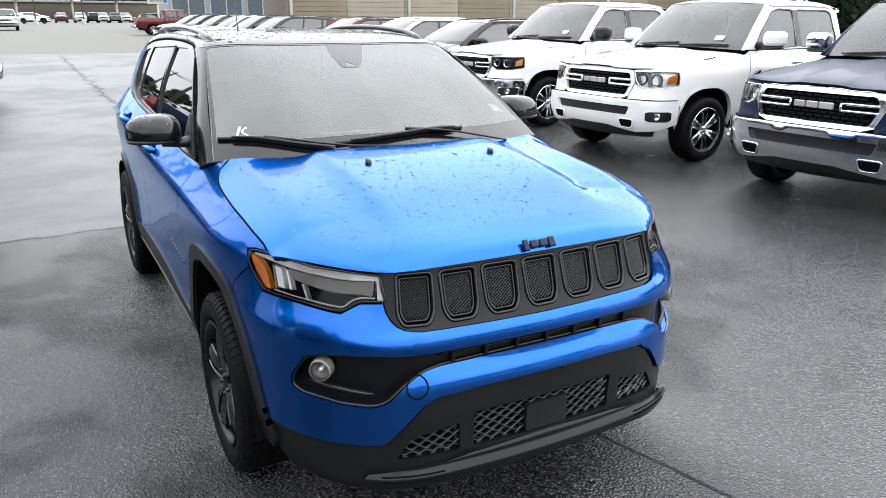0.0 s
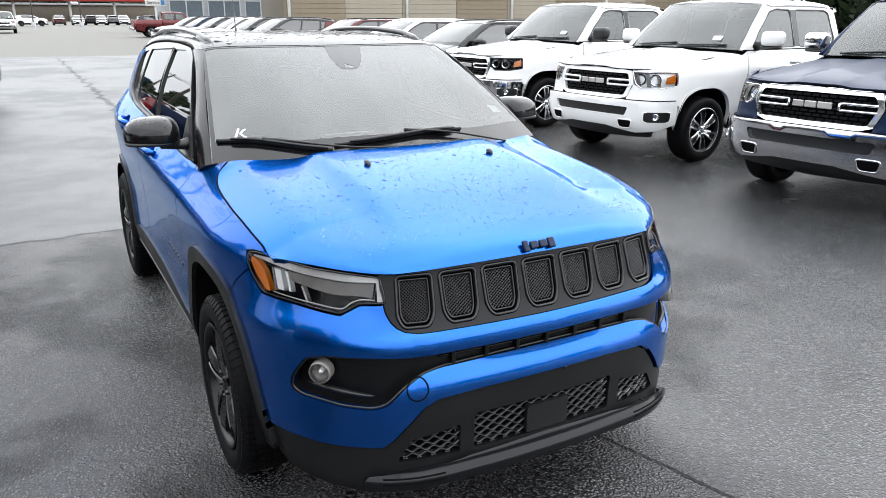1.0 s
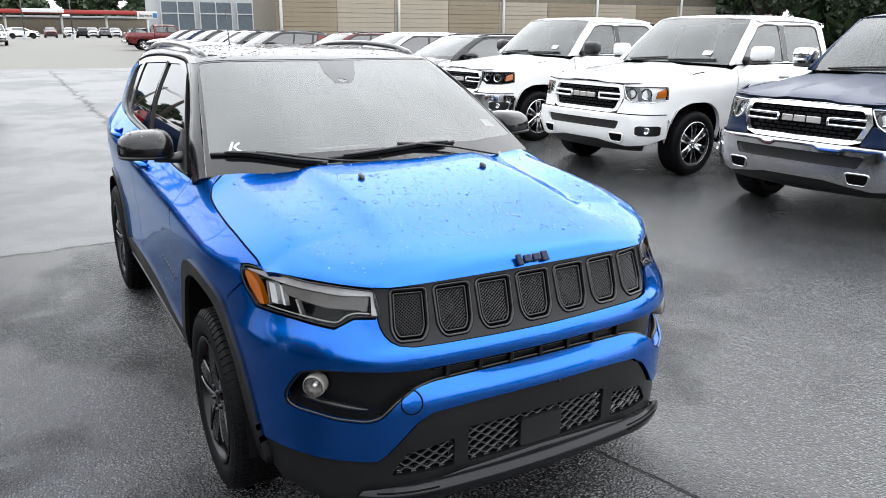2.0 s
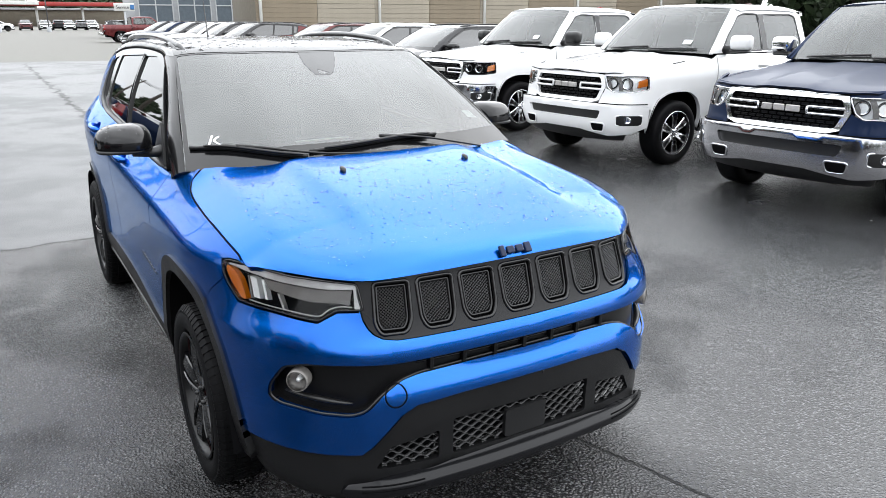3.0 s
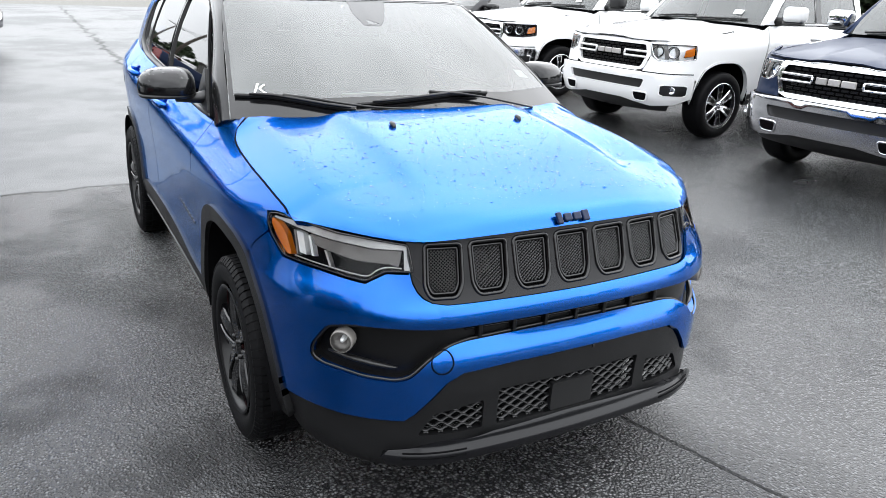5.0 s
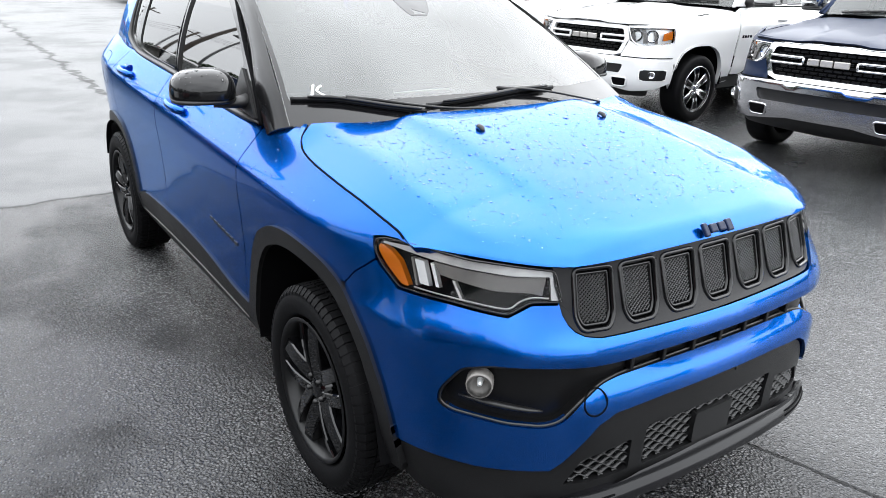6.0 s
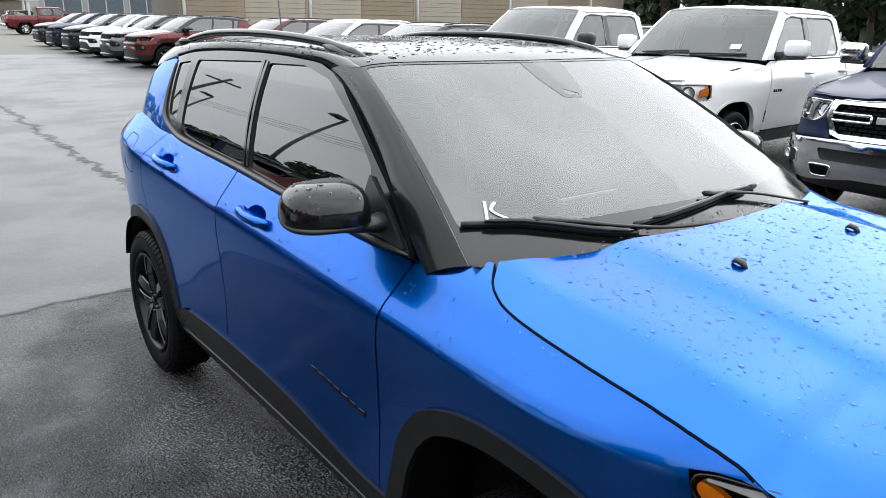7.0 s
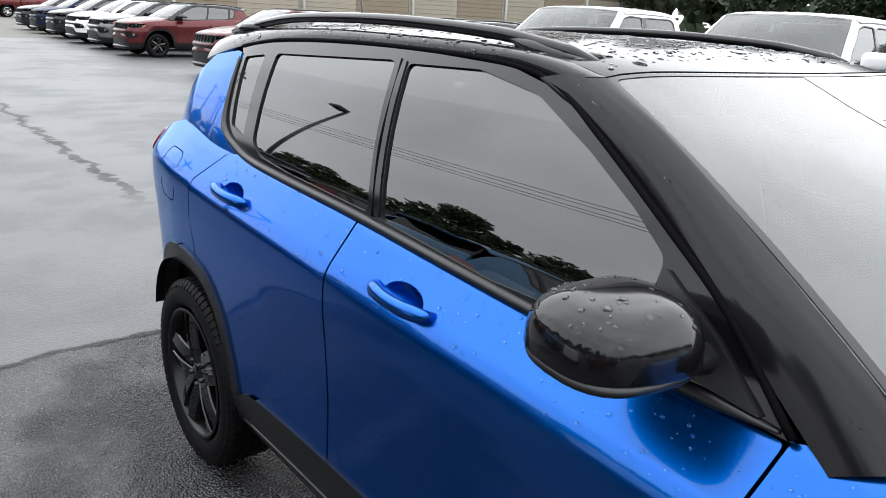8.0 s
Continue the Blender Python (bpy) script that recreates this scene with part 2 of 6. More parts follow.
def panel(name, outline, f, material, parent, holes=(), res=0.04, depth=0.018, label="", out=(0, 1.3, 0.5)):
    """A trimmed sheet on the surface f(u, v), with turned-in edges."""
    loops = [resample(np.asarray(o, float), res) for o in (outline, *holes)]
    pts, edges = [], []
    for lp in loops:
        s = len(pts)
        pts += list(lp)
        edges += [(s + i, s + (i + 1) % len(lp)) for i in range(len(lp))]
    border = np.array(pts)
    lo, hi = loops[0].min(0), loops[0].max(0)
    gx, gy = np.meshgrid(np.arange(lo[0] + res * 0.5, hi[0], res), np.arange(lo[1] + res * 0.5, hi[1], res))
    gx = gx + (np.arange(gx.shape[0])[:, None] % 2) * res * 0.5
    g = np.stack([gx.ravel(), gy.ravel()], 1)
    if len(g):
        ok = inside(g, loops[0])
        for lp in loops[1:]:
            ok &= ~inside(g, lp)
        g = g[ok]
        if len(g):
            far = np.array([np.min(np.sum((border - q) ** 2, 1)) for q in g])
            g = g[far > (0.45 * res) ** 2]
    allp = list(border) + list(g)
    vs, _, fs, _, _, _ = delaunay_2d_cdt([Vector(p) for p in allp], edges, [], 0, 1e-7)
    uv = np.array([v[:] for v in vs])
    fs = np.array([x[:3] for x in fs])
    c = uv[fs].mean(1)
    ok = inside(c, loops[0])
    for lp in loops[1:]:
        ok &= ~inside(c, lp)
    fs = fs[ok]
    P, N = f(uv[:, 0], uv[:, 1]), normals(f, uv[:, 0], uv[:, 1])
    flip = np.sum(N * (P - np.array(out))) < 0
    N = -N if flip else N
    t = P[fs]
    turned = np.sum(np.cross(t[:, 1] - t[:, 0], t[:, 2] - t[:, 0]) * N[fs[:, 0]], 1) < 0
    fs[turned] = fs[turned][:, ::-1]
    # turned-in edge along the border
    count = {}
    for a, b, d in fs:
        for e in ((a, b), (b, d), (d, a)):
            count[e] = count.get(e, 0) + 1
    rim = [e for e in count if (e[1], e[0]) not in count]
    verts, faces, ln = list(P), [tuple(int(i) for i in x) for x in fs], []
    for x in fs:
        ln += [tuple(N[i]) for i in x]
    if depth:
        made = {}
        for a, b in rim:
            for i in (a, b):
                if i not in made:
                    made[i] = len(verts)
                    verts += [P[i], P[i] - N[i] * depth]
            faces.append((made[b], made[a], made[a] + 1, made[b] + 1))
            ln += [(0, 0, 0)] * 4
    return mesh_object(name, verts, faces, material, parent, label, True, ln)


def ring(name, loop, f, width, height, material, parent, label="", out=(0, 1.3, 0.5), k=6):
    """A rounded bead that follows an outline on a surface."""
    loop = np.asarray(loop, float)
    P, N = f(loop[:, 0], loop[:, 1]), normals(f, loop[:, 0], loop[:, 1])
    N *= np.where(np.sum(N * (P - np.array(out)), 1) < 0, -1, 1)[:, None]
    T = np.roll(P, -1, 0) - np.roll(P, 1, 0)
    B = np.cross(T / (np.linalg.norm(T, axis=1)[:, None] + 1e-9), N)
    verts, faces, n = [], [], len(P)
    for j in range(k):
        a = math.pi * j / (k - 1)
        verts += list(P + B * (math.cos(a) * width / 2) + N * (math.sin(a) * height - 0.002))
    for j in range(k - 1):
        for i in range(n):
            q = (i + 1) % n
            faces.append((j * n + i, j * n + q, (j + 1) * n + q, (j + 1) * n + i))
    return mesh_object(name, verts, faces, material, parent, label)


def tube(name, pts, radii, material, parent=None, label="", sides=10, flat=1.0, up=(0, 0, 1), closed=False):
    """A bar along a path; flat squashes it along up."""
    p = np.array(pts, float)
    r = np.broadcast_to(np.array(radii, float), (len(p),))
    verts, faces = [], []
    for i in range(len(p)):
        t = p[(i + 1) % len(p)] - p[i - 1] if closed else p[min(i + 1, len(p) - 1)] - p[max(i - 1, 0)]
        t = t / (np.linalg.norm(t) + 1e-9)
        u = np.array(up, float)
        u = u - t * (u @ t)
        u = u / (np.linalg.norm(u) + 1e-9)
        w = np.cross(t, u)
        for j in range(sides):
            a = 2 * math.pi * j / sides
            verts.append(p[i] + w * (math.cos(a) * r[i]) + u * (math.sin(a) * r[i] * flat))
    n = len(p)
    for i in range(n if closed else n - 1):
        for j in range(sides):
            a, b = i * sides, ((i + 1) % n) * sides
            faces.append((a + j, a + (j + 1) % sides, b + (j + 1) % sides, b + j))
    if not closed:
        faces += [tuple(range(sides))[::-1], tuple(range((n - 1) * sides, n * sides))]
    return mesh_object(name, verts, faces, material, parent, label)


def block(name, size, m, material, parent=None, label="", bevel=0.01, taper=1.0, segments=2):
    """A rounded box; taper narrows its top."""
    bm = bmesh.new()
    bmesh.ops.create_cube(bm, size=1)
    for v in bm.verts:
        k = taper if v.co.z > 0 else 1.0
        v.co = Vector((v.co.x * size[0] * k, v.co.y * size[1] * k, v.co.z * size[2]))
    if bevel:
        bmesh.ops.bevel(bm, geom=bm.edges[:], offset=bevel, segments=segments, affect="EDGES", profile=0.5)
    bm.transform(m)
    me = bpy.data.meshes.new(name)
    bm.to_mesh(me)
    bm.free()
    me.polygons.foreach_set("use_smooth", [len(p.vertices) > 4 or bevel > 0.02 for p in me.polygons])
    me.materials.append(material)
    ob = new(name, me)
    if parent is not None:
        ob.parent = parent
    return tagged(ob, label)


def lathe(name, profile, m, material, parent=None, label="", n=48):
    """A turned body: profile of (radius, along x), about the x axis."""
    verts, faces, k = [], [], len(profile)
    for i in range(n):
        a = 2 * math.pi * i / n
        for r, x in profile:
            verts.append(m @ Vector((x, r * math.cos(a), r * math.sin(a))))
    for i in range(n):
        for j in range(k - 1):
            a, b = i * k + j, ((i + 1) % n) * k + j
            faces.append((a, a + 1, b + 1, b))
    return mesh_object(name, verts, faces, material, parent, label)


def thing(name, m, label, category, group="", kind=""):
    """The Empty at the base of a thing, that carries its parts."""
    ob = new(name)
    ob.empty_display_size = 0.1
    ob.matrix_basis = m
    return tagged(ob, label, category, group, kind)


def ruled(p0, p1, bow=0.0, side=(0, 0, 1)):
    """A sheet between two space curves: u along them, v across."""
    a, b = np.array(p0, float), np.array(p1, float)
    ta, tb = np.linspace(0, 1, len(a)), np.linspace(0, 1, len(b))
    s = np.array(side, float)

    def f(u, v):
        u, v = np.asarray(u, float), np.asarray(v, float)
        A = np.stack([np.interp(u, ta, a[:, i]) for i in range(3)], 1)
        B = np.stack([np.interp(u, tb, b[:, i]) for i in range(3)], 1)
        return A + (B - A) * v[:, None] + s * (bow * 4 * v * (1 - v))[:, None]
    return f


class Skin:
    """A car body's outer surface: s runs round the plan from the middle of the nose, v up the section."""

    def __init__(self, plan, front, side, skew, blend, plain=None, fade=None):
        half = np.array(plan, float)
        full = spline(np.vstack([half[:0:-1] * (-1, 1), half]), 24)
        keep = full[len(full) // 2 :]
        d = np.r_[0, np.cumsum(np.linalg.norm(np.diff(keep, axis=0), axis=1))]
        self.s = np.linspace(0, d[-1], 1600)
        self.x, self.y = np.interp(self.s, d, keep[:, 0]), np.interp(self.s, d, keep[:, 1])
        t = np.stack([np.gradient(self.x), np.gradient(self.y)], 1)
        t /= np.linalg.norm(t, axis=1)[:, None]
        for _ in range(30):
            t[1:-1] = (t[:-2] + t[1:-1] + t[2:]) / 3
        self.nx, self.ny = t[:, 1], -t[:, 0]
        self.front = curve(front[0], front[1])
        self.plain = curve(plain[0], plain[1]) if plain else self.front
        self.side_in, self.side_z = curve(side[0], side[1]), curve(side[0], side[2])
        self.skew, self.b0, self.b1 = skew, self.at(*blend[0]), self.at(*blend[1])
        self.f0, self.f1 = (self.at(*fade[0]), self.at(*fade[1])) if fade else (self.b0, self.b1)

    def at(self, a, y):
        """The s nearest to a place of the plan."""
        return self.s[np.argmin((self.x - a) ** 2 + (self.y - y) ** 2)]

    def __call__(self, s, v):
        s, v = np.asarray(s, float), np.asarray(v, float)
        q = np.abs(s)
        x, y, nx, ny = (np.interp(q, self.s, c) for c in (self.x, self.y, self.nx, self.ny))
        w = 1 - step(self.b0, self.b1, q)
        k = step(self.f0, self.f1, q)
        i = w * ((1 - k) * self.front(v) + k * self.plain(v)) + (1 - w) * self.side_in(v)
        z = w * v + (1 - w) * (self.side_z(v) + self.skew(y) * step(0.5, 1.0, v))
        return np.stack([(x - nx * i) * np.where(s < 0, -1, 1), y - ny * i, z], 1)

    def level(self, s, z):
        """The same by true height, for the lower body and the nose."""
        v = np.array(z, float)
        for _ in range(5):
            v = v + (z - self(s, v)[:, 2])
        return self(s, v)


def mirrored(f, sg):
    return f if sg > 0 else (lambda u, v: f(u, v) * np.array((-1, 1, 1)))

# ---- compact SUV: nose towards -y, front hubs at y = 0 ----
SUV = Skin(
    [(0, -0.872), (0.28, -0.862), (0.50, -0.832), (0.66, -0.745), (0.79, -0.60), (0.865, -0.44), (0.902, -0.20), (0.912, 0.15), (0.912, 0.9), (0.912, 1.8),
     (0.908, 2.5), (0.89, 2.9), (0.83, 3.2), (0.66, 3.38), (0.35, 3.44), (0, 3.45)],
    ([0.16, 0.19, 0.23, 0.30, 0.40, 0.50, 0.57, 0.605, 0.64, 0.66, 0.715, 0.745, 0.77, 0.79, 0.88, 0.93, 0.98, 1.05], [0.13, 0.06, 0.016, 0.006, 0.006, 0, 0, 0.006, 0.024, 0.035, 0.008, 0.011, 0.029, 0.044, 0.078, 0.094, 0.107, 0.13]),
    ([0.20, 0.28, 0.36, 0.45, 0.62, 0.80, 0.93, 0.992, 1.006, 1.022, 1.06, 1.10, 1.14, 1.20, 1.30, 1.40],
     [0.13, 0.07, 0.03, 0.018, 0.020, 0.011, 0.001, 0.003, 0.008, 0.016, 0.043, 0.072, 0.102, 0.155, 0.25, 0.35],
     [0.20, 0.28, 0.36, 0.45, 0.62, 0.80, 0.93, 0.992, 1.006, 1.022, 1.058, 1.095, 1.133, 1.178, 1.215, 1.24]),
    lambda y: 0.044 * (y - 1.4), ((0.58, -0.80), (0.91, 0.10)),
    ([0.16, 0.19, 0.23, 0.30, 0.40, 0.50, 0.57, 0.64, 0.70, 0.745, 0.78, 0.81, 0.84, 0.88, 0.93, 0.98, 1.05], [0.13, 0.06, 0.016, 0.006, 0.004, 0.002, 0.001, 0.001, 0.003, 0.007, 0.016, 0.034, 0.052, 0.072, 0.092, 0.107, 0.13]),
    ((0.55, -0.81), (0.74, -0.66)))
HUB_Z, WHEELBASE, TYRE_R = 0.345, 2.636, 0.345
ARCH = [(-0.475, 0.30), (-0.43, 0.47), (-0.345, 0.63), (-0.25, 0.745), (-0.13, 0.822), (0.03, 0.852), (0.20, 0.848), (0.335, 0.81), (0.43, 0.75), (0.51, 0.63), (0.56, 0.42), (0.575, 0.30)]


def skin_v(y, z, a=0.912):
    """(s, v) on the SUV's skin for a place on its flank."""
    s = SUV.at(a, y)
    v = np.array([z])
    for _ in range(6):
        v = v + (z - SUV(np.array([s]), v)[:, 2])
    return (float(s), float(v[0]))


def nose(a, y, z):
    return (float(SUV.at(a, y)), z)


def arch_line(yc, k=1.0, lo=None):
    """The wheel arch from front to rear as (y, z), scaled about the hub."""
    wide, high = (0.84, 0.90) if yc else (1.0, 1.0)
    line = [(yc + y * wide * k, HUB_Z + (z - HUB_Z) * high * k) for y, z in ARCH]
    line = [tuple(p) for p in spline(line, 4)]
    return [p for p in line if yc == 0 or p[0] < yc or p[1] > 0.46]


seam_v = pairs((-0.46, 0.996), (-0.44, 1.004), (-0.40, 1.027), (-0.30, 1.060), (-0.16, 1.094), (0.012, 1.117), (0.14, 1.128), (0.207, 1.137), (0.265, 1.155), (0.305, 1.183), (0.335, 1.218))


def hood_edge(n=14):
    """The hood's side edge as (a, y, z), from the headlight back to the cowl."""
    ys = np.linspace(-0.44, 0.335, n)
    p = SUV(np.array([SUV.at(0.912, y) if y > -0.2 else SUV.at(0.9, y) for y in ys]), seam_v(ys))
    return p


HOOD_SIDE = hood_edge(40)
hood_z = pairs((-0.80, 0.984), (-0.70, 1.017), (-0.62, 1.042), (-0.56, 1.057), (-0.4, 1.092), (-0.2, 1.126), (0, 1.152), (0.25, 1.172), (0.5, 1.185))
hood_drop = pairs((0, 0), (0.30, 0.002), (0.37, 0.004), (0.395, 0.0065), (0.45, 0.0235), (0.48, 0.030), (0.52, 0.034), (0.60, 0.039), (0.66, 0.0425), (0.685, 0.0455), (0.705, 0.051), (0.74, 0.066), (0.78, 0.083), (0.82, 0.100), (0.86, 0.120))
hood_soft = pairs((0, 0), (0.28, 0.004), (0.42, 0.013), (0.52, 0.025), (0.60, 0.037), (0.66, 0.046), (0.70, 0.055), (0.74, 0.067), (0.78, 0.083), (0.82, 0.100), (0.86, 0.120))
lip_z = pairs((0, 0.951), (0.5, 0.947), (0.62, 0.951), (0.70, 0.957), (0.78, 0.968), (0.83, 0.976))
nose_y = pairs((0, -0.776), (0.28, -0.766), (0.50, -0.735), (0.60, -0.672), (0.70, -0.568), (0.80, -0.44), (0.9, -0.3))


def hood_surface(x, y):
    a = np.abs(np.asarray(x, float))
    y = np.asarray(y, float)
    ye = np.clip(y, HOOD_SIDE[0, 1], HOOD_SIDE[-1, 1])
    ae = np.interp(ye, HOOD_SIDE[:, 1], np.abs(HOOD_SIDE[:, 0]))
    ze = np.interp(ye, HOOD_SIDE[:, 1], HOOD_SIDE[:, 2])
    k = (hood_z(ye) - ze) / hood_drop(ae)
    d = np.clip((y - nose_y(a)) / (0.075 + 0.07 * step(0.30, 0.58, a)), 0, 1)
    # the ridge along the plateau fades out towards the nose
    ridge = step(-0.66, -0.25, y)
    drop = ridge * hood_drop(a) + (1 - ridge) * hood_soft(a)
    yn = nose_y(a)
    yc = np.clip(yn, HOOD_SIDE[0, 1], HOOD_SIDE[-1, 1])
    kn = (hood_z(yc) - np.interp(yc, HOOD_SIDE[:, 1], HOOD_SIDE[:, 2])) / hood_drop(np.interp(yc, HOOD_SIDE[:, 1], np.abs(HOOD_SIDE[:, 0])))
    lip = np.clip(hood_z(yn) - hood_soft(a) * kn - lip_z(a), 0, 1) * (1 - np.sqrt(np.clip(1 - (1 - d) ** 2, 0, 1)))
    return np.stack([np.asarray(x, float), y, hood_z(y) - drop * k - lip], 1)


roof_z = pairs((0.9, 1.540), (1.03, 1.561), (1.1, 1.5755), (1.2, 1.591), (1.3, 1.601), (1.6, 1.6115), (2.0, 1.613), (2.5, 1.598), (2.9, 1.565), (3.25, 1.515))
roof_drop = pairs((0, 0), (0.3, 0.003), (0.5, 0.010), (0.58, 0.018), (0.64, 0.031), (0.68, 0.06))


def roof_surface(x, y):
    return np.stack([np.asarray(x, float), np.asarray(y, float), roof_z(y) - roof_drop(np.abs(x))], 1)


ws_low = pairs((0, 0.235), (0.4, 0.265), (0.65, 0.33), (0.82, 0.39))
ws_top = pairs((0, 1.03), (0.3, 1.045), (0.5, 1.072), (0.66, 1.11))


def screen_surface(u, v):
    """The windscreen: u across (-1 to 1), v up (0 to 1)."""
    u, v = np.asarray(u, float), np.asarray(v, float)
    a = np.abs(u)
    al, at = a * 0.805, a * 0.64
    low = np.stack([u * 0.800, ws_low(al) - 0.05, 1.124 - 0.018 * a**2], 1)
    top = np.stack([u * 0.64, ws_top(at), roof_z(ws_top(at)) - roof_drop(at) - 0.002], 1)
    p = low + (top - low) * v[:, None]
    return p + np.array((0, -0.35, 0.6)) * (0.03 * 4 * v * (1 - v))[:, None]


def side_glass(y, z):
    """The flank above the belt."""
    y, z = np.asarray(y, float), np.asarray(z, float)
    a = 0.810 - (z - 1.15) * 0.22 - 0.53 * (z - 1.15) * np.abs(z - 1.15) - 0.05 * step(2.55, 3.3, y) - 0.17 * step(2.95, 3.6, y)
    return np.stack([a, y, z], 1)


def wheel(parent, x, y, r, width, rim_r, sg, m_rim, spokes=5, style="split", tread=True, n=56, barrel=None, half=(0.026, 0.024), spread=(0.030, 0.046), turn=-0.14):
    """Tyre with sidewall and tread, rim barrel, spokes and hub. sg: the side it faces."""
    w = thing("wheel", pose(x, y, r), "", "")
    w.parent = parent
    h = width / 2
    prof = [(rim_r - 0.012, h * 0.55), (rim_r + 0.004, h * 0.86), (rim_r + 0.02, h * 0.98), (rim_r + (r - rim_r) * 0.5, h * 1.03), (r - 0.03, h * 0.98), (r - 0.010, h * 0.88), (r - 0.002, h * 0.74), (r, h * 0.4)]
    full = [(a, sg * b) for a, b in prof] + [(a, -sg * b) for a, b in prof[::-1]]
    tyre = lathe("tyre", full, Matrix(), M_RUBBER, w, n=n)
    if tread:
        vs, fs = [], []
        for k in range(72):
            a0 = 2 * math.pi * k / 72
            for side in (-1, 1):
                for x0, x1, r0, r1 in ((0.50, 0.80, r + 0.0005, r - 0.002), (0.80, 0.97, r - 0.002, r - 0.022), (0.06, 0.44, r + 0.001, r + 0.001)):
                    b = len(vs)
                    for xx, rr in ((x0, r0), (x1, r1)):
                        for da in (0.0, 0.064):
                            a = a0 + da + (0.02 if side > 0 else 0) + 0.02 * xx
                            for lift in (0.004, -0.008):
                                vs.append((side * xx * h, (rr + lift) * math.cos(a), (rr + lift) * math.sin(a)))
                    for q in ((0, 2, 6, 4), (0, 1, 3, 2), (4, 6, 7, 5), (0, 4, 5, 1), (2, 3, 7, 6)):
                        fs.append(tuple(b + i for i in q))
        mesh_object("tread", vs, fs, M_RUBBER, tyre, smooth=False)
    lathe("rim", [(rim_r, h * 0.95 * sg), (rim_r - 0.006, h * 0.99 * sg), (rim_r - 0.016, h * 0.90 * sg), (rim_r - 0.024, h * 0.5 * sg), (rim_r - 0.05, -h * 0.3 * sg), (rim_r - 0.04, -h * 0.9 * sg)], Matrix(), barrel or m_rim, w, n=n)
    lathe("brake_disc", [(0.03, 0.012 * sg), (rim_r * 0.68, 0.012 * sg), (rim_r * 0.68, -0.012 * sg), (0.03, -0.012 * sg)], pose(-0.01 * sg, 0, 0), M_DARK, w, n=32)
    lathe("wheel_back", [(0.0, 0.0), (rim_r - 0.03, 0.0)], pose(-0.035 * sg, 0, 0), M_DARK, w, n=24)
    for k in range(spokes):
        a = 2 * math.pi * (k + turn) / spokes
        rot = pose(0, 0, 0, math.degrees(a))
        x0, x1 = h * 0.74 * sg, h * 0.84 * sg
        for off, inlay in (((-1, 0), (1, 0)) if style == "split" else ((0, 0), (0, 1))):
            wd0, wd1 = (half[0] * 0.45, half[1] * 0.62) if inlay else half
            R0, R1 = (0.10, rim_r - 0.030) if inlay else (0.035, rim_r - 0.010)
            o0, o1 = off * spread[0], off * spread[1]
            vs, fs = [], []
            N = 6
            for i in range(N + 1):
                t = i / N
                q = (R0 + (R1 - R0) * t - 0.035) / (rim_r - 0.045)
                rr, o = R0 + (R1 - R0) * t, o0 + (o1 - o0) * t
                hw = wd0 + (wd1 - wd0) * t
                xf = x0 + (x1 - x0) * q + sg * 0.010 * math.sin(math.pi * q) + sg * 0.003 * inlay
                for da, dx in ((-hw, -0.034), (-hw, -0.005), (-hw * 0.86, 0), (hw * 0.86, 0), (hw, -0.005), (hw, -0.034)):
                    vs.append(rot @ Vector((xf + dx * sg - 0.22 * da * off * sg, o + da, rr)))
            for i in range(N):
                for j in range(6):
                    q = (j + 1) % 6
                    fs.append((i * 6 + j, i * 6 + q, (i + 1) * 6 + q, (i + 1) * 6 + j))
            mesh_object("spoke_inlay" if inlay else "spoke", vs, fs, M_RIMBLACK if inlay else m_rim, w, smooth=False)
    lathe("hub_cap", [(0.0, h * 0.82 * sg), (0.026, h * 0.82 * sg), (0.030, h * 0.78 * sg), (0.060, h * 0.72 * sg), (0.066, h * 0.3 * sg)], Matrix(), m_rim, w, n=24)
    for k in range(5):
        a = 2 * math.pi * (k + 0.75) / 5
        lathe("lug_nut", [(0.0, 0.016 * sg), (0.008, 0.014 * sg), (0.010, 0)], pose(h * 0.73 * sg, 0.047 * math.cos(a), 0.047 * math.sin(a)), M_STEEL if style == "split" else m_rim, w, n=6)
    return w


def lattice(name, loop, f, cell, bar, material, parent, rise=0.32, thick=0.012, out=(0, 1.3, 0.5)):
    """A wavy expanded mesh inside an outline."""
    lo, hi = loop.min(0), loop.max(0)
    vs, fs = [], []
    gap = cell * rise
    rows = int((hi[1] - lo[1]) / gap) + 2
    for r in range(rows):
        y0 = lo[1] + r * gap
        us = np.arange(lo[0], hi[0], cell / 6)
        wave = y0 + (1 if r % 2 else -1) * gap * 0.40 * np.cos(2 * math.pi * (us - lo[0]) / cell)
        pts = np.stack([us, wave], 1)
        ok = inside(pts, loop)
        P, N = f(us, wave), normals(f, us, wave)
        N *= np.where(np.sum(N * (P - np.array(out)), 1) < 0, -1, 1)[:, None]
        for i in range(len(us) - 1):
            if ok[i] and ok[i + 1]:
                b = len(vs)
                up = np.array((0, 0, bar))
                for p, n in ((P[i], N[i]), (P[i + 1], N[i + 1])):
                    vs += [p - up - n * thick, p - up * 0.6, p + up * 0.6, p + up - n * thick]
                for j in range(3):
                    fs.append((b + j, b + j + 1, b + 5 + j, b + 4 + j))
    return mesh_object(name, vs, fs, material, parent)


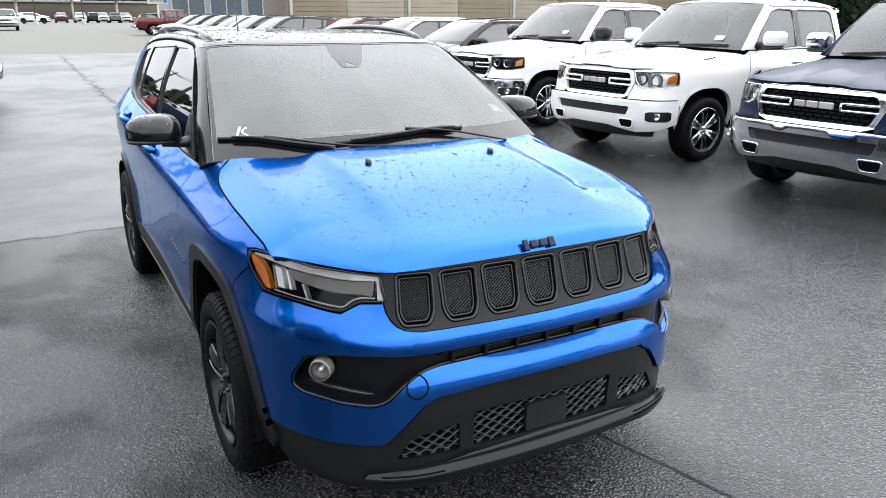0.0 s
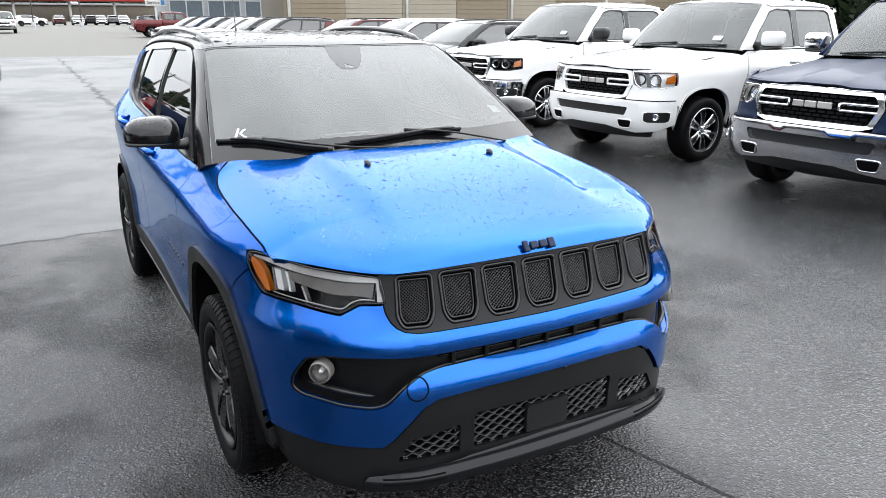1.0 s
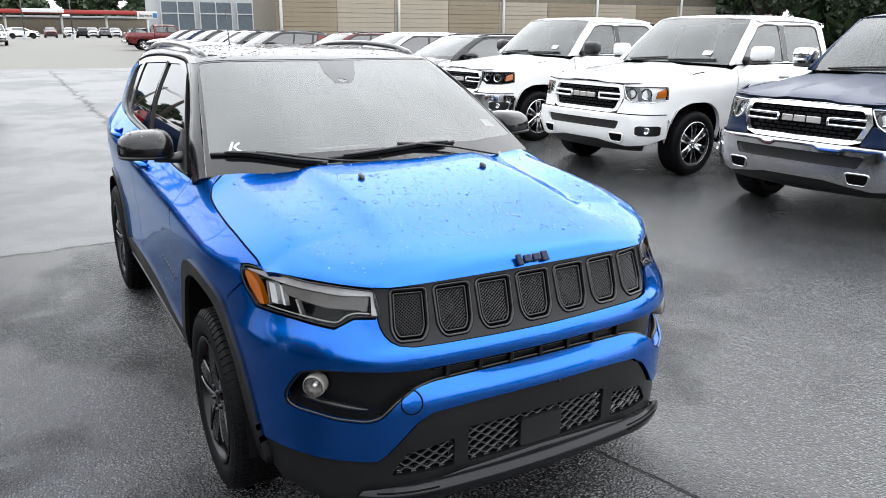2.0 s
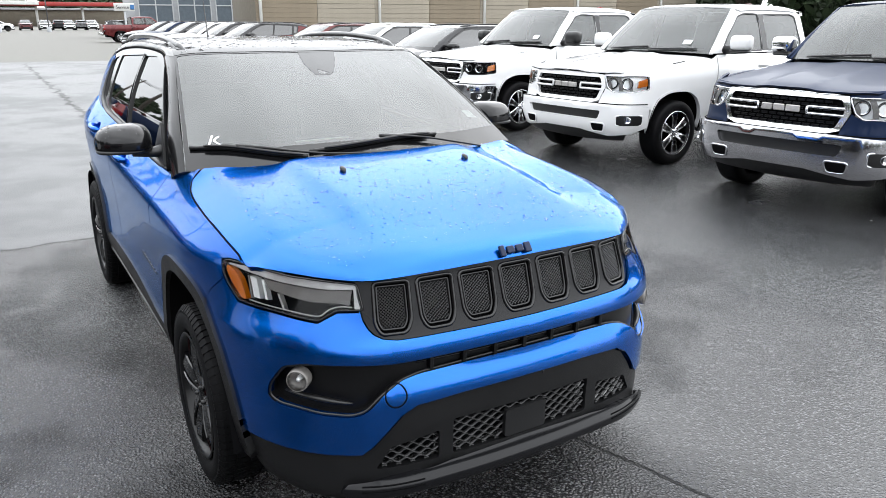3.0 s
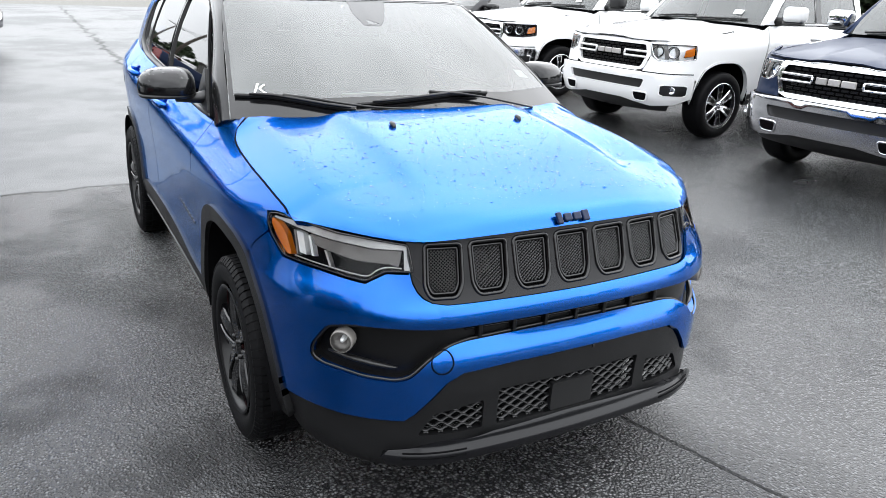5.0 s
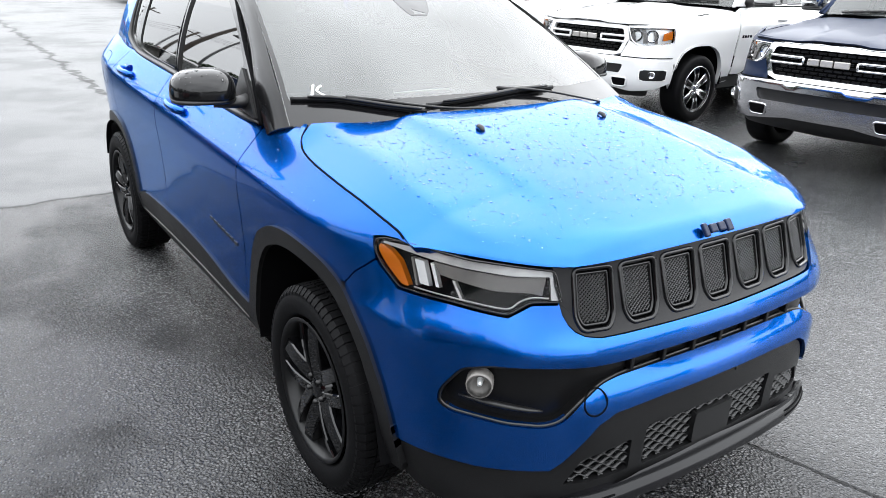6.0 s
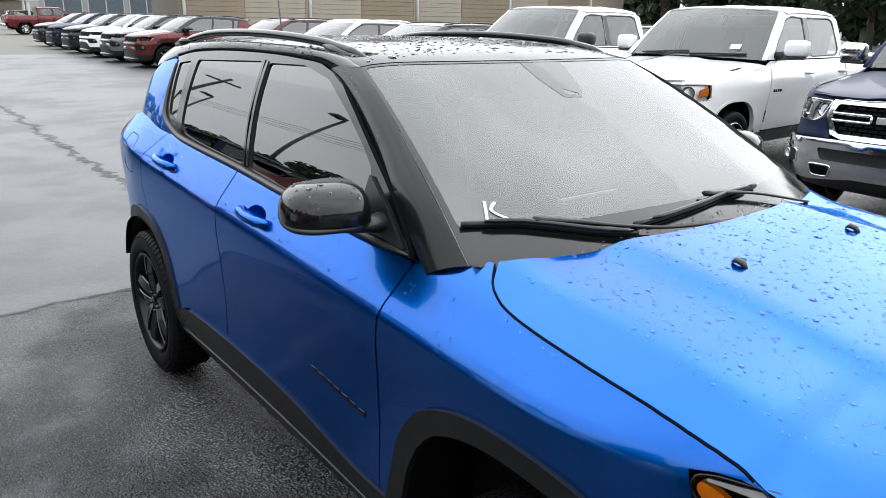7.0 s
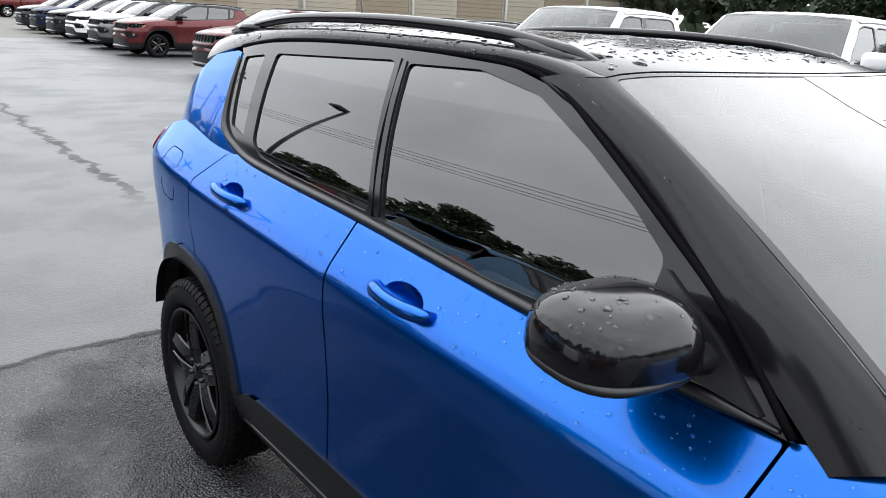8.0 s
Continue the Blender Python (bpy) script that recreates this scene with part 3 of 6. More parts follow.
def suv(m, label, body, roof, fine=True, res=0.035, trim=M_GRILLE, clad=M_CLAD, rails=M_GLOSSBLACK, group=""):
    car = thing("compact_suv", m, label, "car", group)
    SL = SUV.level

    # hood
    edge = HOOD_SIDE[:, :2].copy()
    edge[:, 0] = np.abs(edge[:, 0]) - 0.004
    front = [(a, float(nose_y(a)) + 0.002) for a in np.linspace(0, 0.80, 34)]
    rear = [(0.728, 0.336), (0.70, 0.322), (0.6, 0.288), (0.45, 0.25), (0.25, 0.215), (0, 0.20)]
    half = front + [tuple(p) for p in edge[1:-2]] + rear
    outline = np.array(half + [(-a, y) for a, y in half[::-1] if a > 1e-6])
    hood = panel("hood", outline, hood_surface, body, car, res=res, depth=0.02)
    if fine:
        for a in (-0.281, 0.281):
            p = hood_surface(np.array([a]), np.array([-0.012]))[0]
            tube("washer_nozzle", [p + (0, -0.022, -0.004), p + (0, -0.012, 0.007), p + (0, 0.004, 0.011), p + (0, 0.016, 0.004)], [0.006, 0.011, 0.011, 0.004], M_SATIN, hood, "black plastic washer nozzle", flat=0.7)


    for sg in (-1, 1):
        F = mirrored(SUV, sg)
        FL = mirrored(SL, sg)
        # fender
        arch = [skin_v(y, z) for y, z in arch_line(0.0, 0.97) if y > -0.185]
        top = [(SUV.at(0.912, y) if y > -0.2 else SUV.at(0.9, y), float(seam_v(y))) for y in np.linspace(-0.44, 0.335, 22)]
        fend = [skin_v(-0.204, 0.799, 0.90)] + arch + [skin_v(0.607, 0.40), skin_v(0.605, 0.7)]
        fend += [skin_v(0.590, 0.95), (SUV.at(0.912, 0.562), 1.142), (SUV.at(0.912, 0.51), 1.158), (SUV.at(0.912, 0.45), 1.176), (SUV.at(0.912, 0.40), 1.198), (SUV.at(0.912, 0.35), 1.219)] + top[::-1] + [skin_v(-0.39, 0.974, 0.87), skin_v(-0.345, 0.972, 0.88), skin_v(-0.304, 0.963, 0.89), skin_v(-0.325, 0.905, 0.89), skin_v(-0.245, 0.845, 0.90)]
        panel("fender", np.array(fend), F, body, car, res=res)
        if fine:
            gap = HOOD_SIDE.copy()
            gap[:, 0] = sg * np.abs(gap[:, 0])
            tube("hood_gap", gap[1:] - np.array((0, 0, 0.001)), 0.0026, M_DARK, car, sides=6)
        # doors
        def handle_hole(y0, v0):
            return np.array([(SUV.at(0.912, y0) + 0.072 * math.cos(t), v0 + 0.033 * math.sin(t)) for t in np.linspace(0, 2 * math.pi, 24, endpoint=False)])
        d1 = rounded([(SUV.at(0.912, 0.612), 0.43), (SUV.at(0.912, 1.688), 0.43), (SUV.at(0.912, 1.688), 1.138), (SUV.at(0.912, 0.567), 1.138), skin_v(0.595, 0.95), skin_v(0.611, 0.7)], 0.012)
        rear_arch = [skin_v(y, z) for y, z in arch_line(WHEELBASE, 0.97)]
        ra_front = [p for p in rear_arch if p[0] < SUV.at(0.912, 2.60)]
        d2 = [(SUV.at(0.912, 1.694), 0.43), (SUV.at(0.912, 2.09), 0.43)] + ra_front[1:] + [skin_v(2.600, 0.785), skin_v(2.62, 0.93), (SUV.at(0.912, 2.60), 1.02), (SUV.at(0.912, 2.50), 1.12), (SUV.at(0.912, 2.43), 1.175), (SUV.at(0.912, 2.36), 1.150), (SUV.at(0.912, 2.28), 1.139), (SUV.at(0.912, 1.694), 1.138)]
        for k, (name, loop, yh) in enumerate((("front_door", d1, 1.40), ("rear_door", np.array(d2), 2.31))):
            vh = 1.045
            hole = handle_hole(yh, vh)
            door = panel(name, loop, F, body, car, [hole] if fine else [], res=res)
            if fine:
                s0 = SUV.at(0.912, yh)

                def dish(u, v, s0=s0, vh=vh, F=F):
                    r = np.clip(((u - s0) / 0.072) ** 2 + ((v - vh) / 0.033) ** 2, 0, 1)
                    p, n = F(u, v), normals(F, u, v)
                    n = n * np.sign(np.sum(n * (p - np.array((0, 1.3, 0.5))), 1))[:, None]
                    return p - n * (0.030 * (1 - r) ** 0.6)[:, None]
                panel("handle_cup", hole, dish, body, door, res=0.012, depth=0)
                ys = np.linspace(yh - 0.115, yh + 0.105, 13)
                P = F(np.array([SUV.at(0.912, y) for y in ys]), np.full(13, vh + 0.002))
                lift = 0.040 * np.sin(np.linspace(0, math.pi, 13)) ** 0.45
                P[:, 0] += sg * (lift - 0.004)
                tube("door_handle", P, [0.008, 0.014, 0.016, 0.016, 0.0155, 0.0155, 0.0155, 0.0155, 0.016, 0.017, 0.018, 0.016, 0.008], body, door, flat=1.15, up=(0, 0, 1), sides=12)
                if k == 0:
                    for i in range(7):
                        yb = 0.70 + i * 0.047
                        p = F(np.array([SUV.at(0.912, yb)]), np.array([0.635 + 0.016 * i * 0.2]))[0]
                        block("badge_bar", (0.005, 0.034, 0.015), pose(p[0] + sg * 0.002, p[1], p[2]), M_GLOSSBLACK, door, "gloss black badge bar", bevel=0.002)
        # quarter panel and rear pillar
        ra_rear = [p for p in rear_arch if p[0] >= SUV.at(0.912, 2.60)]
        q = [skin_v(2.626, 0.93), skin_v(2.606, 0.785)] + ra_rear[1:-1] + [skin_v(3.06, 0.47, 0.87), skin_v(3.15, 0.66, 0.86), (SUV.at(0.80, 3.25), 1.04), (SUV.at(0.85, 3.12), 1.12), (SUV.at(0.88, 2.95), 1.17), (SUV.at(0.912, 2.60), 1.165), (SUV.at(0.912, 2.44), 1.172), (SUV.at(0.912, 2.506), 1.122), (SUV.at(0.912, 2.606), 1.022)]
        quarter = panel("quarter_panel", np.array(q), F, body, car, res=res)
        G = mirrored(side_glass, sg)
        panel("rear_pillar", np.array([(2.40, 1.19), (2.58, 1.245), (2.665, 1.485), (2.70, 1.488), (2.90, 1.462), (3.05, 1.37), (3.19, 1.24), (3.28, 1.13), (3.2, 1.09), (3.0, 1.12), (2.6, 1.15)]), lifted(G, 0.004), body, car, res=res)
        if fine:
            c0 = SUV.at(0.9, 2.86)
            lid = rounded([(c0 - 0.085, 0.90), (c0 + 0.085, 0.90), (c0 + 0.085, 1.07), (c0 - 0.085, 1.07)], 0.045)
            ring("fuel_lid_seam", lid, F, 0.007, 0.0028, M_DARK, quarter)
        s1 = SUV.at(0.83, 3.2)
        lamp = np.array([(s1 + 0.02, 0.985), (s1 + 0.28, 0.96), (s1 + 0.28, 1.06), (s1 + 0.03, 1.07)])
        panel("tail_light", rounded(lamp, 0.03), lifted(F, 0.007), M_RED, car, res=0.03)
        # bumper behind
        rb = np.array([skin_v(3.10, 0.52, 0.86), (SUV.s[-1] - 0.001, 0.50), (SUV.s[-1] - 0.001, 0.98), (s1 + 0.02, 0.98), (s1 + 0.02, 0.8), skin_v(3.15, 0.66, 0.86)])
        panel("rear_bumper", rb, lifted(F, -0.004), body, car, res=0.06)
        # cladding round the arches and along the sill
        for yc in (0.0, WHEELBASE):
            outer, inner = arch_line(yc, 1.0), arch_line(yc, 0.885)
            loop = [skin_v(y, z, 0.912 if y > -0.15 else 0.88) for y, z in outer] + [skin_v(y, z, 0.912 if y > -0.15 else 0.88) for y, z in inner[::-1]]
            panel("arch_cladding", np.array(loop), lifted(F, 0.012), clad, car, res=0.03, depth=0.05)
            # liner
            lin = [(y, z) for y, z in arch_line(yc, 0.88)]
            vs, fs = [], []
            for y, z in lin:
                for a in (0.905 if yc else 0.89, 0.62):
                    vs.append((sg * a, y, z))
            for i in range(len(lin) - 1):
                fs.append((2 * i, 2 * i + 1, 2 * i + 3, 2 * i + 2))
            k = len(vs)
            vs += [(sg * 0.62, y, z) for y, z in lin]
            fs.append(tuple(range(k, k + len(lin))))
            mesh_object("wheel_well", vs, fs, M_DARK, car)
        sill_top = spline([skin_v(2.28, 0.415), skin_v(2.12, 0.47), skin_v(1.6, 0.49), skin_v(1.15, 0.48), skin_v(0.75, 0.435), skin_v(0.55, 0.43)], 5)
        sill = np.array([skin_v(0.55, 0.25), skin_v(2.28, 0.25)] + [tuple(p) for p in sill_top])
        sillp = panel("sill_cladding", sill, lifted(F, 0.010), clad, car, res=0.05, depth=0.05)
        if fine:
            ys = np.linspace(0.60, 2.22, 24)
            tube("sill_lip", lifted(F, 0.012)(*(np.array([skin_v(y, 0.355 + 0.02 * math.sin(math.pi * (y - 0.6) / 1.62)) for y in ys]).T)), 0.006, M_SATIN, sillp, sides=6)
        # window surround and panes
        top_line = [(0.556, 1.104), (0.70, 1.235), (0.86, 1.335), (1.064, 1.447), (1.20, 1.512), (1.36, 1.545), (1.70, 1.556), (2.1, 1.552), (2.45, 1.535), (2.69, 1.502)]
        g1 = spline([(0.84, 1.145), (1.20, 1.140), (1.600, 1.166), (1.722, 1.524), (1.45, 1.532), (1.25, 1.500), (1.06, 1.418), (0.92, 1.345), (0.83, 1.285)], 1)
        g1 = rounded(g1, 0.02)
        g2 = rounded([(1.660, 1.170), (2.10, 1.186), (2.29, 1.200), (2.355, 1.235), (2.42, 1.500), (1.782, 1.528)], 0.02)
        g3 = rounded([(2.425, 1.238), (2.535, 1.262), (2.628, 1.475), (2.492, 1.492)], 0.015)
        surround = top_line + [(2.665, 1.485), (2.585, 1.255), (2.54, 1.225), (2.44, 1.190), (2.32, 1.168), (2.0, 1.158), (1.69, 1.146), (1.2, 1.124)]
        frame_p = panel("window_surround", np.array(surround), G, M_GLOSSBLACK, car, [g1, g2, g3], res=0.04)
        for name, g in (("front_door_glass", g1), ("rear_door_glass", g2), ("quarter_glass", g3)):
            panel(name, inset(g, -0.004), lifted(G, -0.006), M_TINT, car, res=0.08, depth=0)
        if fine:
            belt = [(0.575, 1.112), (0.9, 1.116), (1.3, 1.134), (1.69, 1.155), (2.1, 1.168), (2.33, 1.180), (2.45, 1.203), (2.54, 1.232), (2.59, 1.275), (2.628, 1.37), (2.664, 1.47)]
            P = spline([G(np.array([y]), np.array([z]))[0] + (sg * 0.004, 0, 0) for y, z in belt], 6)
            tube("belt_moulding", P, np.interp(np.linspace(0, 1, len(P)), (0, 0.03, 0.75, 0.85, 1), (0.004, 0.013, 0.013, 0.009, 0.005)), M_SATIN, car, flat=0.9, sides=8)
            drip = [(y, z + 0.004) for y, z in top_line]
            P = spline([G(np.array([y]), np.array([z]))[0] for y, z in drip], 6)
            tube("door_seal", P, 0.007, M_DARK, car, sides=6)
            pc = [(1.608, 1.170), (1.652, 1.172), (1.772, 1.530), (1.730, 1.530)]
            panel("pillar_cover", rounded(pc, 0.006), lifted(G, 0.004), M_GLOSSBLACK, car, res=0.05)
            P = spline([G(np.array([y]), np.array([z]))[0] + (sg * 0.004, 0, 0) for y, z in ((1.632, 1.168), (1.69, 1.34), (1.752, 1.532))], 5)
            tube("pillar_gap", P, 0.004, M_DARK, car, sides=6)
        # front pillar
        inner = [(sg * 0.776, 0.390, 1.126), (sg * 0.762, 0.545, 1.245), (sg * 0.715, 0.76, 1.375), (sg * 0.672, 0.95, 1.478), (sg * 0.638, 1.105, 1.545)]
        outer = [(sg * 0.823, 0.496, 1.085), (sg * 0.790, 0.69, 1.232), (sg * 0.740, 0.865, 1.340), (sg * 0.692, 1.06, 1.449), (sg * 0.655, 1.26, 1.532)]
        pil = ruled(spline(inner, 8), spline(outer, 8), 0.014, (sg * 0.6, -0.5, 0.6))
        panel("front_pillar", np.array([(0, -0.05), (1, -0.02), (1, 1.02), (0, 1.03)]), pil, roof, car, res=0.06, depth=0.03)

    # roof
    half = [(a, float(ws_top(a)) + 0.004) for a in np.linspace(0, 0.637, 10)] + [(0.616, 1.25), (0.598, 1.45), (0.590, 1.7), (0.588, 2.2), (0.586, 2.6), (0.572, 2.9), (0.55, 3.06), (0.45, 3.18), (0, 3.24)]
    outline = np.array(half + [(-a, y) for a, y in half[::-1] if a > 1e-6])
    top = panel("roof", outline, roof_surface, M_ROOFPAN if roof is M_ROOF else roof, car, res=0.04, depth=0.03)
    for sg in (-1, 1):
        up = [(0.638, 1.106), (0.616, 1.25), (0.598, 1.45), (0.590, 1.7), (0.588, 2.2), (0.586, 2.6), (0.572, 2.9), (0.55, 3.06)]
        upper = [roof_surface(np.array([sg * a]), np.array([y]))[0] for a, y in up]
        lower = [(sg * 0.652, 1.19, 1.520)] + [mirrored(side_glass, sg)(np.array([y]), np.array([z]))[0] for y, z in ((1.36, 1.549), (1.55, 1.556), (1.72, 1.558), (2.2, 1.553), (2.6, 1.520), (2.85, 1.478), (3.02, 1.440))]
        band = ruled(spline(upper, 6), spline(lower, 6), 0.014, (sg * 0.8, 0, 0.6))
        panel("roof_side", np.array([(0, 0), (1, 0), (1, 1), (0, 1)]), band, roof, car, res=0.06, depth=0.012)
        ys = spline([(1.17, 1.562), (1.25, 1.581), (1.34, 1.595), (1.50, 1.612), (1.91, 1.624), (2.4, 1.613), (2.7, 1.584), (2.92, 1.548)], 6)
        P = np.stack([np.full(len(ys), sg * 0.566) + sg * 0.018 * np.sin(np.linspace(0, math.pi, len(ys))), ys[:, 0], ys[:, 1]], 1)
        rail = tube("roof_rail", P, np.r_[np.linspace(0.006, 0.018, 8), np.full(len(ys) - 14, 0.0165), np.linspace(0.0165, 0.008, 6)], rails, car, flat=0.95, sides=10)
        web = [(sg * 0.578, 1.18, 1.560), (sg * 0.582, 1.26, 1.572), (sg * 0.584, 1.35, 1.585), (sg * 0.586, 1.44, 1.606)]
        tube("rail_foot", spline(web, 4), np.r_[np.linspace(0.010, 0.024, 9), np.linspace(0.022, 0.008, 4)], rails, rail, flat=0.8, sides=10)
        for y0, y1 in ((2.72, 2.96),):
            p0, p1 = roof_surface(np.array([sg * 0.58, sg * 0.58]), np.array([y0, y1]))
            mid = np.array((sg * 0.585, (y0 + y1) / 2, (p0[2] + p1[2]) / 2 + 0.022))
            tube("rail_foot", [p0, mid - (0, 0, 0.012), p1 + (0, 0, 0.004)], [0.010, 0.018, 0.008], rails, rail, flat=1.0)
    if fine:
        p = roof_surface(np.array([0.0]), np.array([2.95]))[0]
        mast = tube("antenna", [p, p + (0, 0.005, 0.02), p + (0, 0.02, 0.05), p + (0, 0.07, 0.30)], [0.024, 0.016, 0.005, 0.0025], M_SATIN, car, sides=8)
        

    # windscreen
    ws = np.array([(u, 0.055 * u**6) for u in np.linspace(-1, 1, 28)] + [(u, 1.0) for u in np.linspace(1, -1, 20)])
    glassp = panel("windscreen", ws, screen_surface, M_WS, car, res=0.06, depth=0)
    hole = rounded([(-0.975, 0.185), (-0.6, 0.165), (0.6, 0.165), (0.975, 0.185), (0.98, 0.985), (-0.98, 0.985)], 0.02)
    panel("glass_border", inset(ws, 0.004), lifted(screen_surface, 0.0015), M_GLOSSBLACK, car, [hole], res=0.06, depth=0)
    if fine:
        shade = rounded([(-0.09, 0.984), (0.22, 0.984), (0.135, 0.84), (0.085, 0.77), (0.035, 0.728), (-0.08, 0.732), (-0.105, 0.85)], 0.012)
        notch = rounded([(-0.036, 0.790), (0.040, 0.752), (0.034, 0.744), (-0.040, 0.744)], 0.004)
        panel("sensor_shade", shade, lifted(screen_surface, 0.0008), M_GLOSSBLACK, glassp, [notch], res=0.05, depth=0)
    cowl = ruled([(-0.76, 0.36, 1.06), (-0.5, 0.235, 1.09), (0, 0.18, 1.11), (0.5, 0.235, 1.09), (0.76, 0.36, 1.06)], [(-0.76, 0.47, 1.10), (-0.5, 0.33, 1.11), (0, 0.27, 1.12), (0.5, 0.33, 1.11), (0.76, 0.47, 1.10)])
    panel("cowl", np.array([(0.0, 0), (0.25, 0), (0.5, 0), (0.75, 0), (1, 0), (1, 1), (0.75, 1), (0.5, 1), (0.25, 1), (0, 1)]), cowl, M_SATIN, car, res=0.1)

    # nose: grille
    G0 = lifted(SL, -0.010)
    sN = lambda a, y=-0.75: SUV.at(a, y)
    corner = [(sN(0.556, -0.718), 0.905), (sN(0.548, -0.73), 0.868), (sN(0.540, -0.735), 0.838), (sN(0.528, -0.74), 0.813), (sN(0.512, -0.745), 0.796), (sN(0.488, -0.75), 0.785), (sN(0.45, -0.76), 0.779)]
    gh = [(0, 0.958), (0.3, 0.957), (sN(0.50), 0.953), (sN(0.560, -0.715), 0.950)] + corner + [(0.3, 0.778), (0, 0.776)]
    outline = np.array(gh + [(-a, z) for a, z in gh[-2:0:-1]])
    boxes = []
    sp = 0.158
    for i in range(-3, 4):
        c = i * sp + {3: 0.002, 2: -0.003}.get(abs(i), 0) * (1 if i > 0 else -1)
        hw = {3: 0.068, 2: 0.0610}.get(abs(i), 0.0625)
        zt, zb = 0.940, 0.796
        boxes.append(rounded([(c - hw, zt), (c + hw, zt), (c + hw - 0.003, zb + 0.028), (c + hw * 0.66, zb), (c - hw * 0.66, zb), (c - hw + 0.003, zb + 0.028)], 0.015))
    grille = panel("grille", outline, G0, trim, car, boxes if fine else [], res=0.03, depth=0.03)
    for b in boxes:
        if fine:
            bezel = ring("grille_bezel", inset(b, -0.003), G0, 0.013, 0.008, M_GLOSSBLACK, grille)
            ring("bezel_lip", inset(b, 0.010), lifted(SL, -0.016), 0.009, 0.006, M_GLOSSBLACK, bezel)
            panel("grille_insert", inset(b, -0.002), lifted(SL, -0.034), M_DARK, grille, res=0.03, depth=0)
            lattice("grille_mesh", inset(b, 0.014), lifted(SL, -0.018), 0.0135, 0.0011, M_CELL, grille, rise=0.36, thick=0.006)
        else:
            panel("grille_insert", b, lifted(SL, -0.006), M_DARK, grille, res=0.06, depth=0)

    # nose: painted bumper with one dark band through it
    up = [(0, 0.772), (0.3, 0.774), (sN(0.44, -0.76), 0.775)] + [(s + 0.003, z - 0.004) for s, z in corner[:0:-1]] + [(0.600, 0.858), (0.676, 0.857), (0.712, 0.840), (0.740, 0.826), (0.82, 0.832), (0.905, 0.839), (1.005, 0.842), (1.082, 0.843), (1.156, 0.888), (SUV.at(0.89, -0.328), 0.900), (SUV.at(0.90, -0.2475), 0.842), (SUV.at(0.90, -0.206), 0.7965)]
    side = [(SUV.at(0.88 if y < -0.15 else 0.912, y), z) for y, z in arch_line(0.0, 0.97) if y < -0.19][::-1]
    side = [p for p in side if p[1] > 0.42]
    low = [(SUV.at(0.88, -0.438), 0.404), (SUV.at(0.85, -0.53), 0.404), (SUV.at(0.74, -0.66), 0.400), (sN(0.585, -0.79), 0.405), (sN(0.555, -0.80), 0.43), (sN(0.47, -0.84), 0.535), (sN(0.42, -0.85), 0.562), (0.25, 0.572), (0, 0.574)]
    half = up + side + low
    outline = np.array(half + [(-a, z) for a, z in half[-2:0:-1]])
    band = [(0, 0.714), (0.3, 0.713), (sN(0.5, -0.83), 0.710), (SUV.at(0.62, -0.77), 0.712), (SUV.at(0.72, -0.68), 0.709), (SUV.at(0.765, -0.62), 0.690), (SUV.at(0.80, -0.57), 0.615), (SUV.at(0.805, -0.565), 0.572), (SUV.at(0.785, -0.60), 0.553), (SUV.at(0.68, -0.71), 0.540), (SUV.at(0.60, -0.76), 0.538), (sN(0.565, -0.79), 0.552), (sN(0.52, -0.82), 0.610), (sN(0.46, -0.845), 0.643), (sN(0.40, -0.85), 0.652), (0.2, 0.658), (0, 0.660)]
    loop = np.array(band + [(-a, z) for a, z in band[-2:0:-1]])
    loop = rounded([tuple(p) for p in loop], 0.02, 4)
    bumper = panel("front_bumper", outline, SL, body, car, [loop], res=max(res, 0.035), depth=0.03)
    def pocket(u, v):
        p = lifted(SL, -0.052)(u, np.full(len(np.asarray(u)), 0.55))
        return np.stack([p[:, 0], p[:, 1], np.asarray(v, float)], 1)
    panel("bumper_recess", inset(loop, -0.004), pocket, M_SLOT, bumper, res=0.05, depth=0)
    rim0, rim1 = SL(loop[:, 0], loop[:, 1]), pocket(loop[:, 0], loop[:, 1])
    n = len(loop)
    mesh_object("recess_wall", np.vstack([rim0 * 0.98 + rim1 * 0.02, rim1]), [(i, (i + 1) % n, n + (i + 1) % n, n + i) for i in range(n)], M_SLOT, bumper)
    ring("recess_trim", inset(loop, 0.004), lifted(SL, -0.006), 0.009, 0.004, M_SATIN, bumper)
    for sg in (-1, 1):
        F, FL = mirrored(SUV, sg), mirrored(SL, sg)
        # headlight
        hl = [(0.608, 0.942), (0.739, 0.951), (0.863, 0.956), (1.035, 0.971), (1.147, 0.969), (1.187, 0.960), (1.189, 0.930), (1.152, 0.892), (1.080, 0.849), (1.005, 0.848), (0.905, 0.845), (0.82, 0.838), (0.740, 0.832), (0.715, 0.846), (0.680, 0.863), (0.582, 0.864)]
        hl = rounded(hl, 0.012, 3)
        unit = panel("headlight", inset(hl, -0.003), lifted(FL, -0.055), M_DARK, car, res=0.05, depth=0, label="clear headlight with black inner housing")
        panel("lamp_lens", inset(hl, 0.003), lifted(FL, -0.001), M_LENS, unit, res=0.04, depth=0.01)
        ring("lamp_rim", inset(hl, 0.002), lifted(FL, -0.004), 0.007, 0.005, M_GLOSSBLACK, unit)
        am = [(1.176, 0.948), (1.181, 0.930), (1.146, 0.896), (1.080, 0.856), (1.052, 0.856), (1.098, 0.915), (1.135, 0.936)]
        panel("amber_marker", rounded(am, 0.008, 3), lifted(FL, -0.014), M_AMBER, unit, res=0.03, depth=0.02, label="amber side marker lens")
